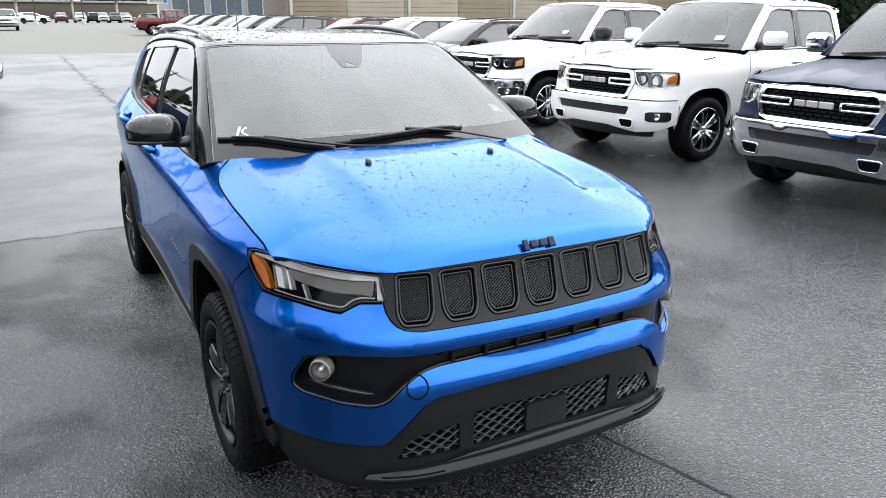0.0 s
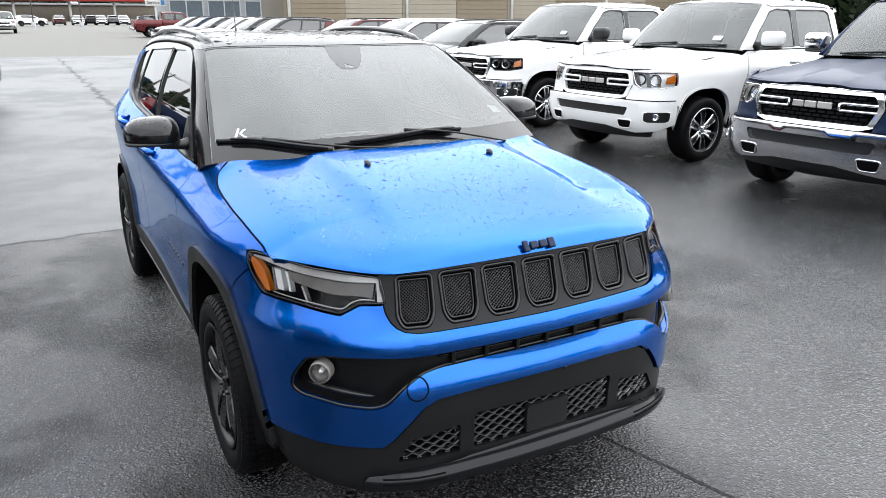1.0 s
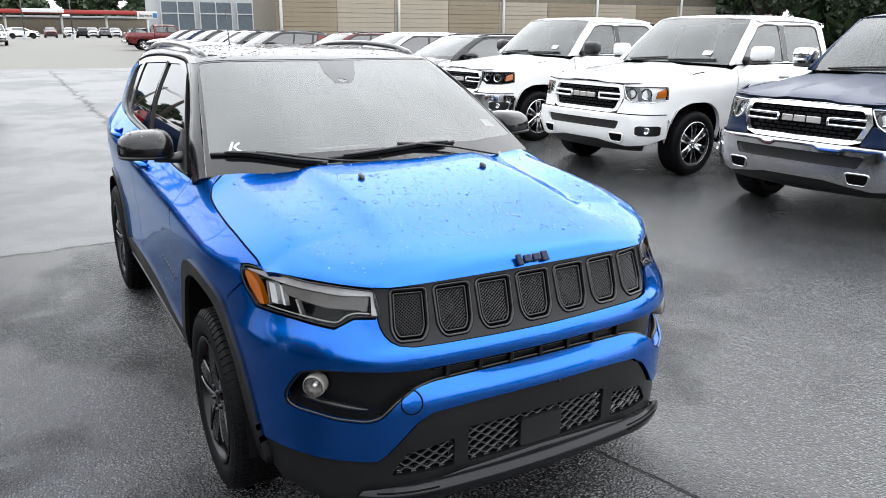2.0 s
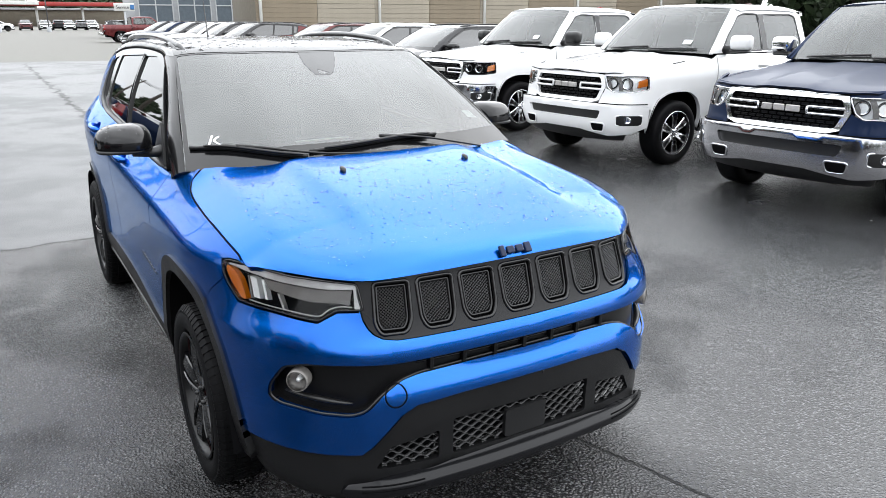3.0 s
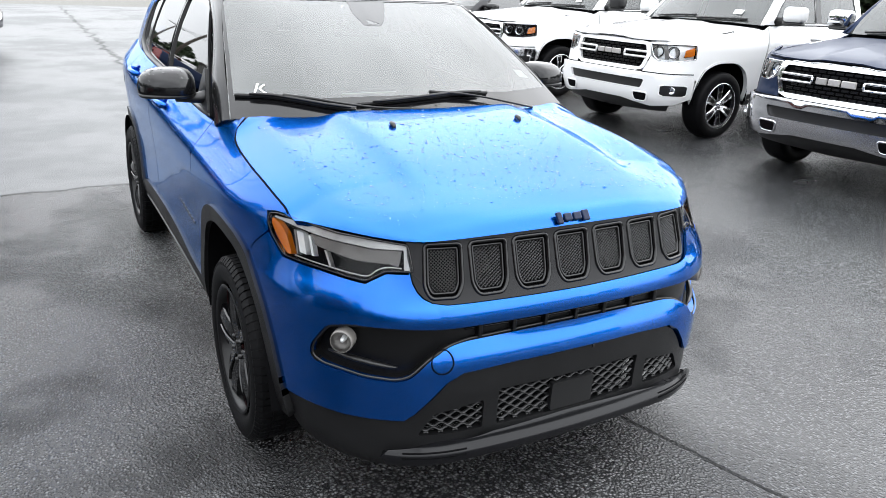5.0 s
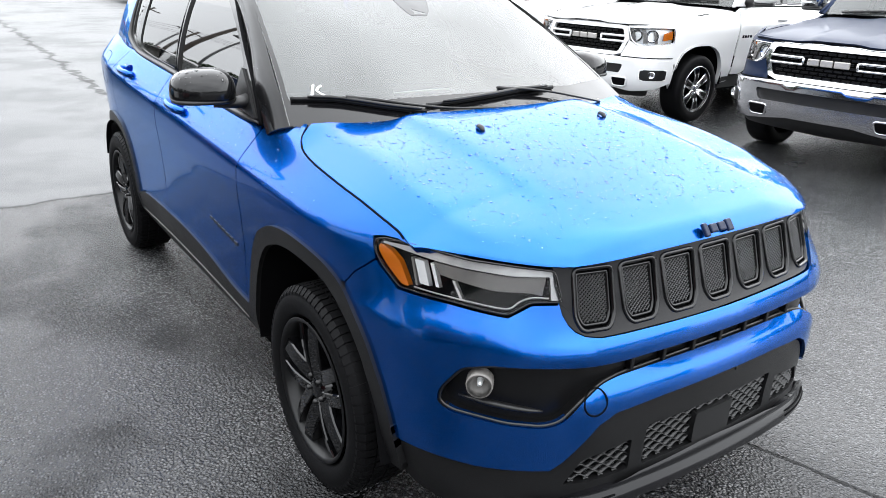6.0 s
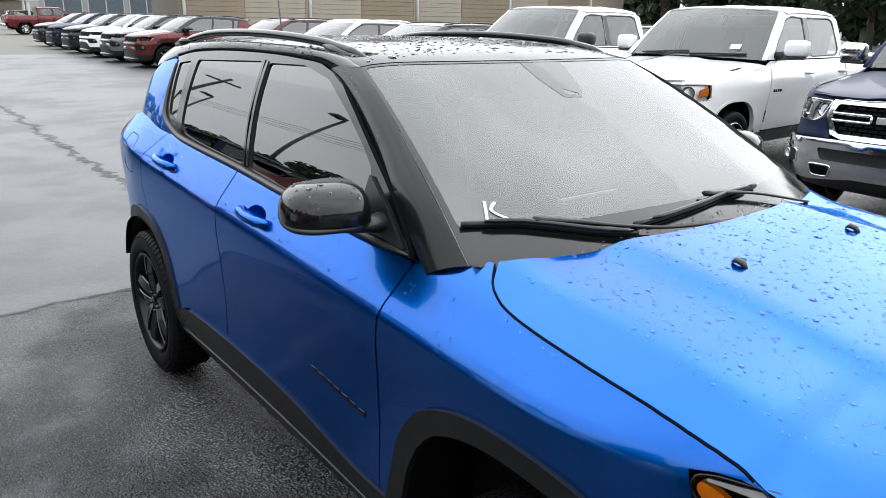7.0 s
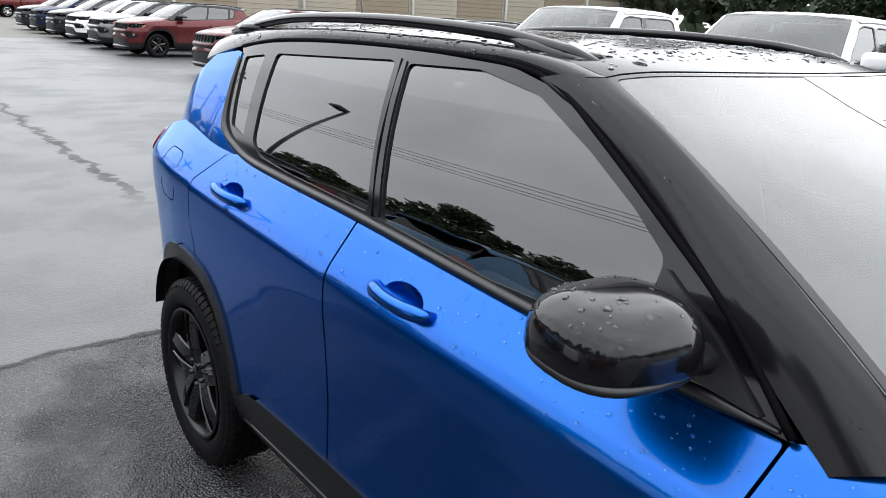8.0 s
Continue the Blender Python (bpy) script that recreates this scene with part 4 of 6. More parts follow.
        if fine:
            def spot(u, w):
                """A place in the lamp: u from its inner to its outer end, w down from the top edge."""
                k = (0, 0.08, 0.17, 0.25, 0.5, 0.75, 1.0)
                s_ = 0.59 + 0.60 * u
                t_ = np.interp(u, k, (0.942, 0.945, 0.948, 0.951, 0.958, 0.970, 0.960))
                b_ = np.interp(u, k, (0.864, 0.863, 0.862, 0.832, 0.844, 0.848, 0.895))
                return (float(s_), float(t_ + (b_ - t_) * w))
            gl = [spot(*q) for q in ((0.015, 0.05), (0.25, 0.05), (0.5, 0.05), (0.75, 0.05), (0.96, 0.06), (0.96, 0.14), (0.75, 0.22), (0.5, 0.24), (0.25, 0.23), (0.055, 0.24), (0.045, 0.95), (0.01, 0.95))]
            panel("light_guide", rounded(gl, 0.004, 3), lifted(FL, -0.014), M_DRL, unit, res=0.02, depth=0.014, label="pale light guide strip")
            lo = [spot(*q) for q in ((0.065, 0.28), (0.25, 0.27), (0.5, 0.28), (0.66, 0.28), (0.60, 0.52), (0.46, 0.58), (0.32, 0.62), (0.20, 0.70), (0.12, 0.80), (0.06, 0.90))]

            def scoop(u, v, FL=FL):
                return lifted(FL, -0.020)(u, v) + np.array((0, 1, 0)) * (0.35 * np.clip(0.935 - v, 0, 1))[:, None]
            panel("reflector", rounded(lo, 0.004, 3), scoop, M_SCOOP, unit, res=0.015, depth=0.01, label="silvery lamp reflector")
            for k, (u0, wide, w1, mt, nm) in enumerate(((0.68, 0.055, 0.80, M_FIN, "lamp_fin"), (0.625, 0.020, 0.78, M_FIN, "lamp_fin"), (0.745, 0.012, 0.86, M_SCOOP, "lamp_divider"), (0.50, 0.014, 0.90, M_SILVER, "lamp_fin"))):
                w0 = 0.32 if k < 3 else 0.56
                blade = [spot(*q) for q in ((u0 + 0.03, w0), (u0 + wide + 0.03, w0), (u0 + wide - 0.02, w1), (u0 - 0.02, w1))]
                panel(nm, np.array(blade), lifted(FL, -0.016 - 0.003 * (k % 2)), mt, unit, res=0.02, depth=0.022, label="bright silvered fin" if mt is M_FIN else "")
            edge_in = [spot(*q) for q in ((0.74, 0.90), (0.6, 0.90), (0.45, 0.90), (0.33, 0.89), (0.25, 0.86), (0.20, 0.84), (0.14, 0.84), (0.06, 0.86))]
            pe = spline(edge_in, 5)
            tube("lamp_bezel", lifted(FL, -0.012)(pe[:, 0], pe[:, 1]), 0.0022, M_SILVER, unit, sides=5)
        # fog lamp
        c = FL(np.array([SUV.at(0.735, -0.66)]), np.array([0.646]))[0]
        mm = Matrix.Translation(c + np.array((-sg * 0.004, 0.006, 0))) @ pose(0, 0, 0, 0, 0, -90 + 42 * sg)
        fog = lathe("fog_lamp", [(0.0, -0.028), (0.010, -0.027), (0.020, -0.018), (0.028, 0.002), (0.030, 0.008), (0.034, 0.010), (0.036, 0.0), (0.036, -0.03)], mm, M_SCOOP, bumper, "round clear fog lamp", n=28)
        if fine:
            lathe("fog_bulb", [(0.0, 0.0), (0.007, -0.003), (0.009, -0.026)], mm, M_FIN, fog, n=16)
            lathe("fog_lens", [(0.0, 0.018), (0.018, 0.016), (0.032, 0.010)], mm, M_LENS, fog, n=28)
            us = np.linspace(SUV.at(0.60, -0.76), SUV.at(0.775, -0.61), 8)
            tube("pocket_fin", lifted(FL, -0.030)(us, np.linspace(0.575, 0.592, 8)), [0.004, 0.009, 0.011, 0.012, 0.012, 0.011, 0.008, 0.004], M_SATIN, bumper, sides=6, flat=0.7)
            # tow cover
            s0 = SUV.at(0.487, -0.845)
            disc = np.array([(s0 + 0.034 * math.cos(t), 0.602 + 0.036 * math.sin(t)) for t in np.linspace(0, 2 * math.pi, 28, endpoint=False)])
            if sg < 0:
                ring("tow_cover", disc, FL, 0.0055, 0.0035, M_DARK, bumper)
    if fine:
        for i in range(-3, 4):
            s = i * 0.118
            p = SL(np.array([s]), np.array([0.686]))[0]
            block("slot_tooth", (0.014, 0.05, 0.055), pose(p[0], p[1] + 0.034, p[2]), M_SLOT, bumper, bevel=0.003)
        for z in (0.672, 0.686, 0.700):
            us = np.linspace(-0.40, 0.40, 24)
            P = SL(us, np.full(24, z)) + np.array((0, 0.026, 0))
            tube("slot_louvre", P, 0.0035, M_LIP, bumper, sides=6)
        block("sensor_dot", (0.008, 0.006, 0.012), Matrix.Translation(SL(np.array([0.06]), np.array([0.566]))[0] + np.array((0, 0.002, 0))), M_SATIN, bumper, bevel=0.002)

    # lower apron with three meshed intakes
    up = [(0, 0.566), (0.25, 0.564), (sN(0.41, -0.85), 0.556), (sN(0.46, -0.84), 0.530), (sN(0.55, -0.80), 0.42), (sN(0.60, -0.78), 0.397), (SUV.at(0.74, -0.66), 0.392), (SUV.at(0.85, -0.53), 0.397), (SUV.at(0.88, -0.438), 0.398)]
    dn = [(SUV.at(0.88, -0.455), 0.27), (SUV.at(0.865, -0.48), 0.24), (SUV.at(0.70, -0.70), 0.205), (sN(0.5, -0.83), 0.20), (0.3, 0.20), (0, 0.20)]
    half = up + dn
    outline = np.array(half + [(-a, z) for a, z in half[-2:0:-1]])
    mid = rounded([(-0.285, 0.345), (0.285, 0.345), (0.285, 0.475), (-0.285, 0.475)], 0.012)
    sideh = rounded([(0.335, 0.345), (sN(0.545, -0.80), 0.345), (sN(0.50, -0.83), 0.42), (0.335, 0.445)], 0.012)
    holes = [mid, sideh, sideh[::-1] * (-1, 1)]
    apron = panel("front_apron", outline, lifted(SL, -0.012), M_CLAD, car, holes if fine else [], res=0.04, depth=0.03)
    for h in holes:
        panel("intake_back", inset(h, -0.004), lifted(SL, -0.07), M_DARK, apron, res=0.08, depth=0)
        if fine:
            lattice("intake_mesh", h, lifted(SL, -0.020), 0.050, 0.0026, M_SATIN, apron)
    if fine:
        pl = rounded([(-0.005, 0.352), (0.165, 0.352), (0.165, 0.452), (-0.005, 0.452)], 0.01)
        panel("sensor_cover", pl - (0.08, 0), lifted(SL, -0.006), M_SATIN, apron, res=0.05, depth=0.02)
    lip = [(0, 0.335), (0.3, 0.330), (sN(0.5, -0.83), 0.318), (sN(0.62, -0.76), 0.305), (sN(0.64, -0.75), 0.285), (sN(0.62, -0.76), 0.255), (sN(0.5, -0.83), 0.255), (0.3, 0.265), (0, 0.272)]
    loop = np.array(lip + [(-a, z) for a, z in lip[-2:0:-1]])
    lip_out = pairs((0.255, 0.016), (0.272, 0.022), (0.292, 0.022), (0.316, 0.004), (0.326, 0.004), (0.336, -0.014), (0.345, -0.016))

    def ledge(u, v):
        v = np.asarray(v, float)
        p = SL(u, np.full(len(v), 0.31))
        n = normals(SL, np.asarray(u, float), np.full(len(v), 0.31))
        n *= np.sign(np.sum(n * (p - np.array((0, 1.3, 0.5))), 1))[:, None]
        p = p + n * lip_out(v)[:, None]
        p[:, 2] = v
        return p
    panel("skid_lip", loop, ledge, M_LIP, apron, res=0.012 if fine else 0.03, depth=0.035)
    if fine:
        for sg in (-1, 1):
            for z in (0.285, 0.300):
                us = np.linspace(0.40, 0.60, 8) * sg
                tube("lip_slot", ledge(us, np.full(8, z)), 0.0030, M_DARK, apron, sides=5)

    # underbody, inner shell and cabin
    block("underbody", (1.30, 3.5, 0.26), pose(0, 1.32, 0.40), M_DARK, car, bevel=0.05)
    block("engine_bay", (1.40, 0.95, 0.50), pose(0, 0.02, 0.66), M_DARK, car, bevel=0.12)
    block("cabin_tub", (1.60, 2.7, 0.45), pose(0, 1.85, 0.78), M_DARK, car, bevel=0.05)
    block("dashboard", (1.54, 0.60, 0.22), pose(0, 0.68, 1.035), M_DARK, car, bevel=0.03)
    block("tailgate", (1.30, 0.12, 0.60), pose(0, 3.18, 0.98, 0), body, car, bevel=0.05)
    block("rear_window", (1.15, 0.05, 0.36), pose(0, 3.05, 1.33, 24), M_GLOSSBLACK, car, bevel=0.02)
    if fine:
        block("headliner", (1.15, 1.7, 0.03), pose(0, 2.1, 1.545), M_HEADLINER, car, bevel=0.01)
        for x in (-0.36, 0.36):
            for y, tilt in ((1.45, -18), (2.35, -20)):
                seat = block("seat_back", (0.50, 0.16, 0.62), pose(x, y, 1.08, tilt), M_SEAT, car, bevel=0.06)
                block("head_rest", (0.26, 0.10, 0.17), pose(x, y + 0.14, 1.43, tilt), M_SEAT, seat, bevel=0.04)
        sh = block("sensor_pod", (0.20, 0.16, 0.10), pose(0.03, 0.985, 1.472, 28), M_DASH, car, bevel=0.03)
        block("mirror_glass", (0.24, 0.04, 0.07), pose(0.0, 1.02, 1.42, 8), M_GLOSSBLACK, car, "interior mirror", bevel=0.02)
        # wipers
        for pts in ([(-0.968, 0.186), (-0.811, 0.172), (-0.70, 0.147), (-0.541, 0.104), (-0.40, 0.074)], [(-0.38, 0.105), (-0.166, 0.118), (0.162, 0.147), (0.435, 0.153)]):
            q = spline(pts, 5)
            P = lifted(screen_surface, 0.010)(q[:, 0], q[:, 1])
            w = tube("wiper", P, 0.008, M_SLOT, car, sides=6, flat=1.1, label="black wiper blade lying on the glass")
            a = np.array(P)
            tube("wiper_spine", a[2:-1] + np.array((0, -0.010, 0.009)), np.r_[0.004, np.full(len(a) - 5, 0.0075), 0.004], M_GLOSSBLACK, w, sides=6)
        for pts in ([(-0.74, 0.165), (-0.60, 0.138), (-0.44, 0.098), (-0.25, 0.062), (0.05, 0.040)], [(0.05, 0.158), (0.20, 0.142), (0.36, 0.112), (0.52, 0.066), (0.67, 0.02)]):
            q = spline(pts, 5)
            P = lifted(screen_surface, 0.022)(q[:, 0], q[:, 1])
            tube("wiper_arm", P, np.r_[np.linspace(0.014, 0.010, 8), np.full(len(P) - 8, 0.008)], M_SLOT, car, sides=6, flat=0.6)
        for stroke in ([(-0.851, 0.270), (-0.863, 0.235), (-0.876, 0.198)], [(-0.818, 0.262), (-0.834, 0.250), (-0.846, 0.234)], [(-0.846, 0.234), (-0.829, 0.214), (-0.804, 0.196)]):
            q = spline(stroke, 5)
            tube("pen_mark", lifted(screen_surface, 0.002)(q[:, 0], q[:, 1]), 0.0045, M_WHITEMARK, glassp, "white pen mark on the glass", sides=6, flat=0.4, up=(0, -0.5, 0.86))
        st = rounded([(0.845, 0.285), (0.925, 0.275), (0.915, 0.34), (0.845, 0.35)], 0.004)
        panel("sticker", st, lifted(screen_surface, -0.010), M_WHITEMARK, car, res=0.03, depth=0, label="small white inspection sticker")
        # white bar behind the glass stands in for a line reflected in it
        tube("reflected_line", [(-0.235, 0.62, 1.172), (-0.1, 0.62, 1.174), (0.03, 0.62, 1.174)], 0.004, M_WHITEMARK, car, "thin white bar for the pale line reflected in the windscreen", sides=6)
    # mirrors
    for sg in (-1, 1):
        bm = bmesh.new()
        bmesh.ops.create_uvsphere(bm, u_segments=28, v_segments=18, radius=1)
        for v in bm.verts:
            x, y, z = v.co
            k = lambda q, e: math.copysign(abs(q) ** e, q)
            x, y, z = k(x, 0.62), k(y, 0.8), k(z, 0.68)
            y = y * (1 - 0.12 * x) if y < 0 else y
            z = z * (1 + 0.06 * (-x)) if z > 0 else z * 0.13
            v.co = Vector((x * 0.116, y * 0.112, z * 0.096))
        bm.transform(pose(sg * 0.950, 0.784, 1.187, 0, 0, 10 * sg) @ Matrix.Diagonal((sg, 1, 1, 1)))
        bmesh.ops.recalc_face_normals(bm, faces=bm.faces[:])
        me = bpy.data.meshes.new("door_mirror")
        bm.to_mesh(me)
        bm.free()
        me.polygons.foreach_set("use_smooth", [True] * len(me.polygons))
        me.materials.append(M_GLOSSBLACK)
        dm = tagged(new("door_mirror", me), "gloss black door mirror")
        dm.parent = car
        tube("mirror_arm", [(sg * 0.79, 0.72, 1.168), (sg * 0.85, 0.735, 1.160), (sg * 0.92, 0.76, 1.160)], [0.045, 0.030, 0.024], M_SATIN, dm, flat=0.7, up=(0, 0, 1), sides=12)
        if fine:
            bm = bmesh.new()
            bmesh.ops.create_uvsphere(bm, u_segments=28, v_segments=10, radius=1)
            for v in bm.verts:
                q = v.co.copy()
                v.co = Vector((math.copysign(abs(q.x) ** 0.62, q.x) * 0.113, math.copysign(abs(q.y) ** 0.8, q.y) * 0.110, math.copysign(abs(q.z) ** 0.5, q.z) * 0.013))
            bm.transform(pose(sg * 0.950, 0.784, 1.175, 0, 0, 10 * sg))
            me = bpy.data.meshes.new("mirror_base")
            bm.to_mesh(me)
            bm.free()
            me.polygons.foreach_set("use_smooth", [True] * len(me.polygons))
            me.materials.append(M_SATIN)
            mb = new("mirror_base", me)
            mb.parent = dm
            sail = np.array([(0.60, 1.118), (0.83, 1.140), (0.822, 1.275), (0.70, 1.20)])
            panel("mirror_sail", rounded(sail, 0.01), lifted(mirrored(side_glass, sg), 0.010), M_SATIN, dm, res=0.05)
        for y in (0.0, WHEELBASE):
            wheel(car, sg * 0.812, y, TYRE_R, 0.215, 0.244, sg, M_RIMBLACK, tread=fine, n=56 if fine else 28, barrel=M_SLOT)
    return car


parked = suv(Matrix(), "bright blue compact SUV with gloss black roof, beaded with rain", M_BLUE, M_ROOF, res=0.024)
# badge over the grille, as plain bars
for x, w, h in ((-0.052, 0.020, 0.040), (-0.020, 0.030, 0.026), (0.016, 0.030, 0.026), (0.050, 0.026, 0.036)):
    p = hood_surface(np.array([x]), np.array([-0.758]))[0]
    b = block("badge_bar", (w, 0.012, h), pose(p[0], p[1] - 0.012, p[2] + 0.004, -38), M_BADGE, parked, "dark blue badge bar on the hood lip", bevel=0.004)

# ---- full-size pickup: nose towards -y, front hubs at y = 0 ----
TRUCK = Skin(
    [(0, -0.93), (0.4, -0.92), (0.70, -0.875), (0.88, -0.78), (0.965, -0.60), (1.005, -0.35), (1.02, 0), (1.025, 1.0), (1.025, 2.2), (1.025, 3.5), (1.02, 4.5), (0.99, 4.78), (0.90, 4.86), (0, 4.88)],
    ([0.30, 0.40, 0.50, 0.60, 0.74, 0.80, 0.95, 1.06, 1.12, 1.18], [0.16, 0.06, 0.012, 0, 0.0, 0.022, 0.040, 0.055, 0.075, 0.13]),
    ([0.35, 0.50, 0.62, 0.80, 0.95, 1.05, 1.12, 1.20, 1.27, 1.32, 1.38, 1.45], [0.09, 0.045, 0.025, 0.012, 0.0, 0.0, 0.012, 0.035, 0.062, 0.085, 0.16, 0.24], [0.35, 0.50, 0.62, 0.80, 0.95, 1.05, 1.12, 1.20, 1.265, 1.30, 1.325, 1.335]),
    lambda y: 0.0 * y, ((0.72, -0.87), (1.02, 0.0)))
T_OUT = (0, 2.0, 0.7)
th_z = pairs((-0.90, 1.135), (-0.80, 1.168), (-0.5, 1.215), (0, 1.268), (0.6, 1.325), (0.9, 1.34))
th_drop = pairs((0, 0.0), (0.20, 0.0), (0.27, 0.012), (0.36, 0.020), (0.60, 0.030), (0.80, 0.045), (0.90, 0.062), (0.97, 0.085))


def truck_hood(x, y):
    a = np.abs(np.asarray(x, float))
    return np.stack([np.asarray(x, float), np.asarray(y, float), th_z(y) - th_drop(a)], 1)


def truck_glass(y, z):
    y, z = np.asarray(y, float), np.asarray(z, float)
    return np.stack([0.955 - (z - 1.30) * 0.32 - 0.012 * ((z - 1.6) / 0.3) ** 2, y, z], 1)


def truck_screen(u, v):
    u, v = np.asarray(u, float), np.asarray(v, float)
    a = np.abs(u)
    low = np.stack([u * 0.90, 0.52 + 0.16 * a**2.2, 1.325 - 0.02 * a**2], 1)
    top = np.stack([u * 0.74, 1.18 + 0.07 * a**2.2, 1.885 - 0.03 * a**2], 1)
    return low + (top - low) * v[:, None] + np.array((0, -0.6, 0.5)) * (0.035 * 4 * v * (1 - v))[:, None]


def truck(m, label, body, bumper_mat, grille_bar, style="silver", rim=M_CHROME, group="pickups in the row", mirror=None):
    car = thing("pickup_truck", m, label, "pickup truck", group)
    SL = TRUCK.level
    L = lambda d, f=SL: lifted(f, d, T_OUT)
    P = lambda *a, **k: panel(*a, **{"out": T_OUT, "res": 0.07, **k})
    at = TRUCK.at
    R = 0.39
    arch = spline([(-0.49, 0.42), (-0.475, 0.62), (-0.38, 0.80), (-0.2, 0.895), (0, 0.912), (0.2, 0.895), (0.38, 0.80), (0.475, 0.62), (0.49, 0.42)], 4)
    # hood with a centre ridge
    half = [(0, -0.885), (0.30, -0.88), (0.60, -0.845), (0.78, -0.775), (0.885, -0.62), (0.930, -0.40), (0.955, 0.0), (0.962, 0.3), (0.955, 0.66), (0.80, 0.56), (0.4, 0.45), (0, 0.43)]
    P("hood", np.array(half + [(-a, y) for a, y in half[-2:0:-1]]), truck_hood, body, car)
    for sg in (-1, 1):
        F, FL = mirrored(TRUCK, sg), mirrored(SL, sg)
        top = [(at(1.02, y), v) for y, v in ((0.74, 1.31), (0.67, 1.268), (0.60, 1.252), (0.3, 1.222), (0.0, 1.196), (-0.3, 1.176), (-0.5, 1.160))]
        fen = [(at(0.99, -0.485), 0.80)] + [(at(1.02, y), z) for y, z in arch if y > -0.46] + [(at(1.02, 0.66), 0.44), (at(1.02, 0.68), 0.9)] + top + [(at(0.965, -0.62), 1.15), (at(0.965, -0.62), 1.10), (at(0.985, -0.50), 1.09), (at(0.985, -0.50), 0.85)]
        fender = P("fender", np.array(fen), F, body, car)
        corner = [(0.63, 0.945), (0.725, 0.900), (at(0.93, -0.70), 0.899), (at(0.975, -0.53), 0.920), (at(0.985, -0.50), 0.94), (at(1.0, -0.445), 0.80), (at(1.0, -0.46), 0.70), (at(0.92, -0.72), 0.71), (0.55, 0.72), (0.56, 0.80)]
        P("front_corner", np.array(corner), lifted(F, 0.002, T_OUT), body, car)
        brow = [(0.585, 1.086), (at(0.80, -0.83), 1.090), (at(0.988, -0.49), 1.090), (at(1.0, -0.44), 1.10), (at(1.0, -0.44), 1.20), (at(0.95, -0.64), 1.165), (at(0.80, -0.83), 1.145), (at(0.60, -0.89), 1.135)]
        P("lamp_brow", np.array(brow), lifted(F, 0.0, T_OUT), body, car)
        # model number as a small plate of bars on the hood's flank
        for i in range(4):
            p = truck_hood(np.array([sg * 0.885]), np.array([0.02 + 0.055 * i]))[0]
            block("badge_bar", (0.03, 0.042, 0.022), pose(p[0], p[1], p[2] - 0.005, 4, 12 * sg, 0), M_GLOSSBLACK if body is not M_NAVY else M_CHROME, fender, bevel=0.004)
        for y0, y1, nm in ((0.69, 1.80, "front_door"), (1.81, 2.78, "rear_door")):
            d = P(nm, rounded([(at(1.02, y0), 0.52), (at(1.02, y1), 0.52), (at(1.02, y1), 1.318), (at(1.02, y0 - (0.0 if y0 > 1 else -0.06)), 1.318)], 0.02), F, body, car)
            hs = F(np.array([at(1.02, y1 - 0.22), at(1.02, y1 - 0.16), at(1.02, y1 - 0.08), at(1.02, y1 - 0.04)]), np.full(4, 1.15))
            hs[1:3, 0] += sg * 0.035
            tube("door_handle", hs, [0.012, 0.02, 0.02, 0.012], M_CHROME if body is M_NAVY else body, d, sides=8)
        for i in range(4):
            p = F(np.array([at(1.02, 0.80 + 0.055 * i)]), np.array([0.97]))[0]
            block("badge_bar", (0.008, 0.042, 0.034), pose(p[0], p[1], p[2]), M_GLOSSBLACK, car, bevel=0.004)
        ra = [(at(1.02, 3.67 + y), z) for y, z in arch]
        bed = [(at(1.02, 2.83), 0.55)] + ra + [(at(1.0, 4.74), 0.60), (at(1.0, 4.74), 1.34), (at(1.02, 2.83), 1.34)]
        P("bed_side", np.array(bed), F, body, car)
        for yc in (0, 3.67):
            P("arch_lip", np.array([(at(1.02, yc + y), z) for y, z in arch] + [(at(1.02, yc + y * 0.95), 0.41 + (z - 0.41) * 0.95) for y, z in arch[::-1]]), lifted(F, 0.006, T_OUT), body, car, depth=0.05)
            vs, fs = [], []
            for y, z in arch:
                vs += [(sg * 1.0, yc + y * 0.97, z), (sg * 0.66, yc + y * 0.97, z)]
            fs = [(2 * i, 2 * i + 1, 2 * i + 3, 2 * i + 2) for i in range(len(arch) - 1)]
            k = len(vs)
            vs += [(sg * 0.66, yc + y * 0.97, z) for y, z in arch]
            fs.append(tuple(range(k, k + len(arch))))
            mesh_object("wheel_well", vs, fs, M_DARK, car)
            wheel(car, sg * 0.885, yc, R, 0.265, 0.262, sg, rim, spokes=6, style="pocket", tread=False, n=40, barrel=M_RIMBLACK, half=(0.030, 0.060), turn=0.1)
            lathe("rim_edge", [(0.268, 0.132 * sg), (0.262, 0.139 * sg), (0.252, 0.130 * sg), (0.246, 0.115 * sg)], pose(sg * 0.88, yc, R), rim, car, n=40)
        P("sill", np.array([(at(1.02, 0.52), 0.36), (at(1.02, 3.15), 0.36), (at(1.02, 3.15), 0.52), (at(1.02, 0.52), 0.50)]), F, M_SATIN, car, depth=0.06)
        # cab side: pillars in body colour with two panes
        G = mirrored(truck_glass, sg)
        g1 = rounded([(0.86, 1.335), (1.74, 1.335), (1.74, 1.79), (1.46, 1.80), (1.30, 1.765), (1.02, 1.52)], 0.03)
        g2 = rounded([(1.85, 1.335), (2.58, 1.345), (2.66, 1.42), (2.60, 1.76), (2.5, 1.79), (1.85, 1.79)], 0.035)
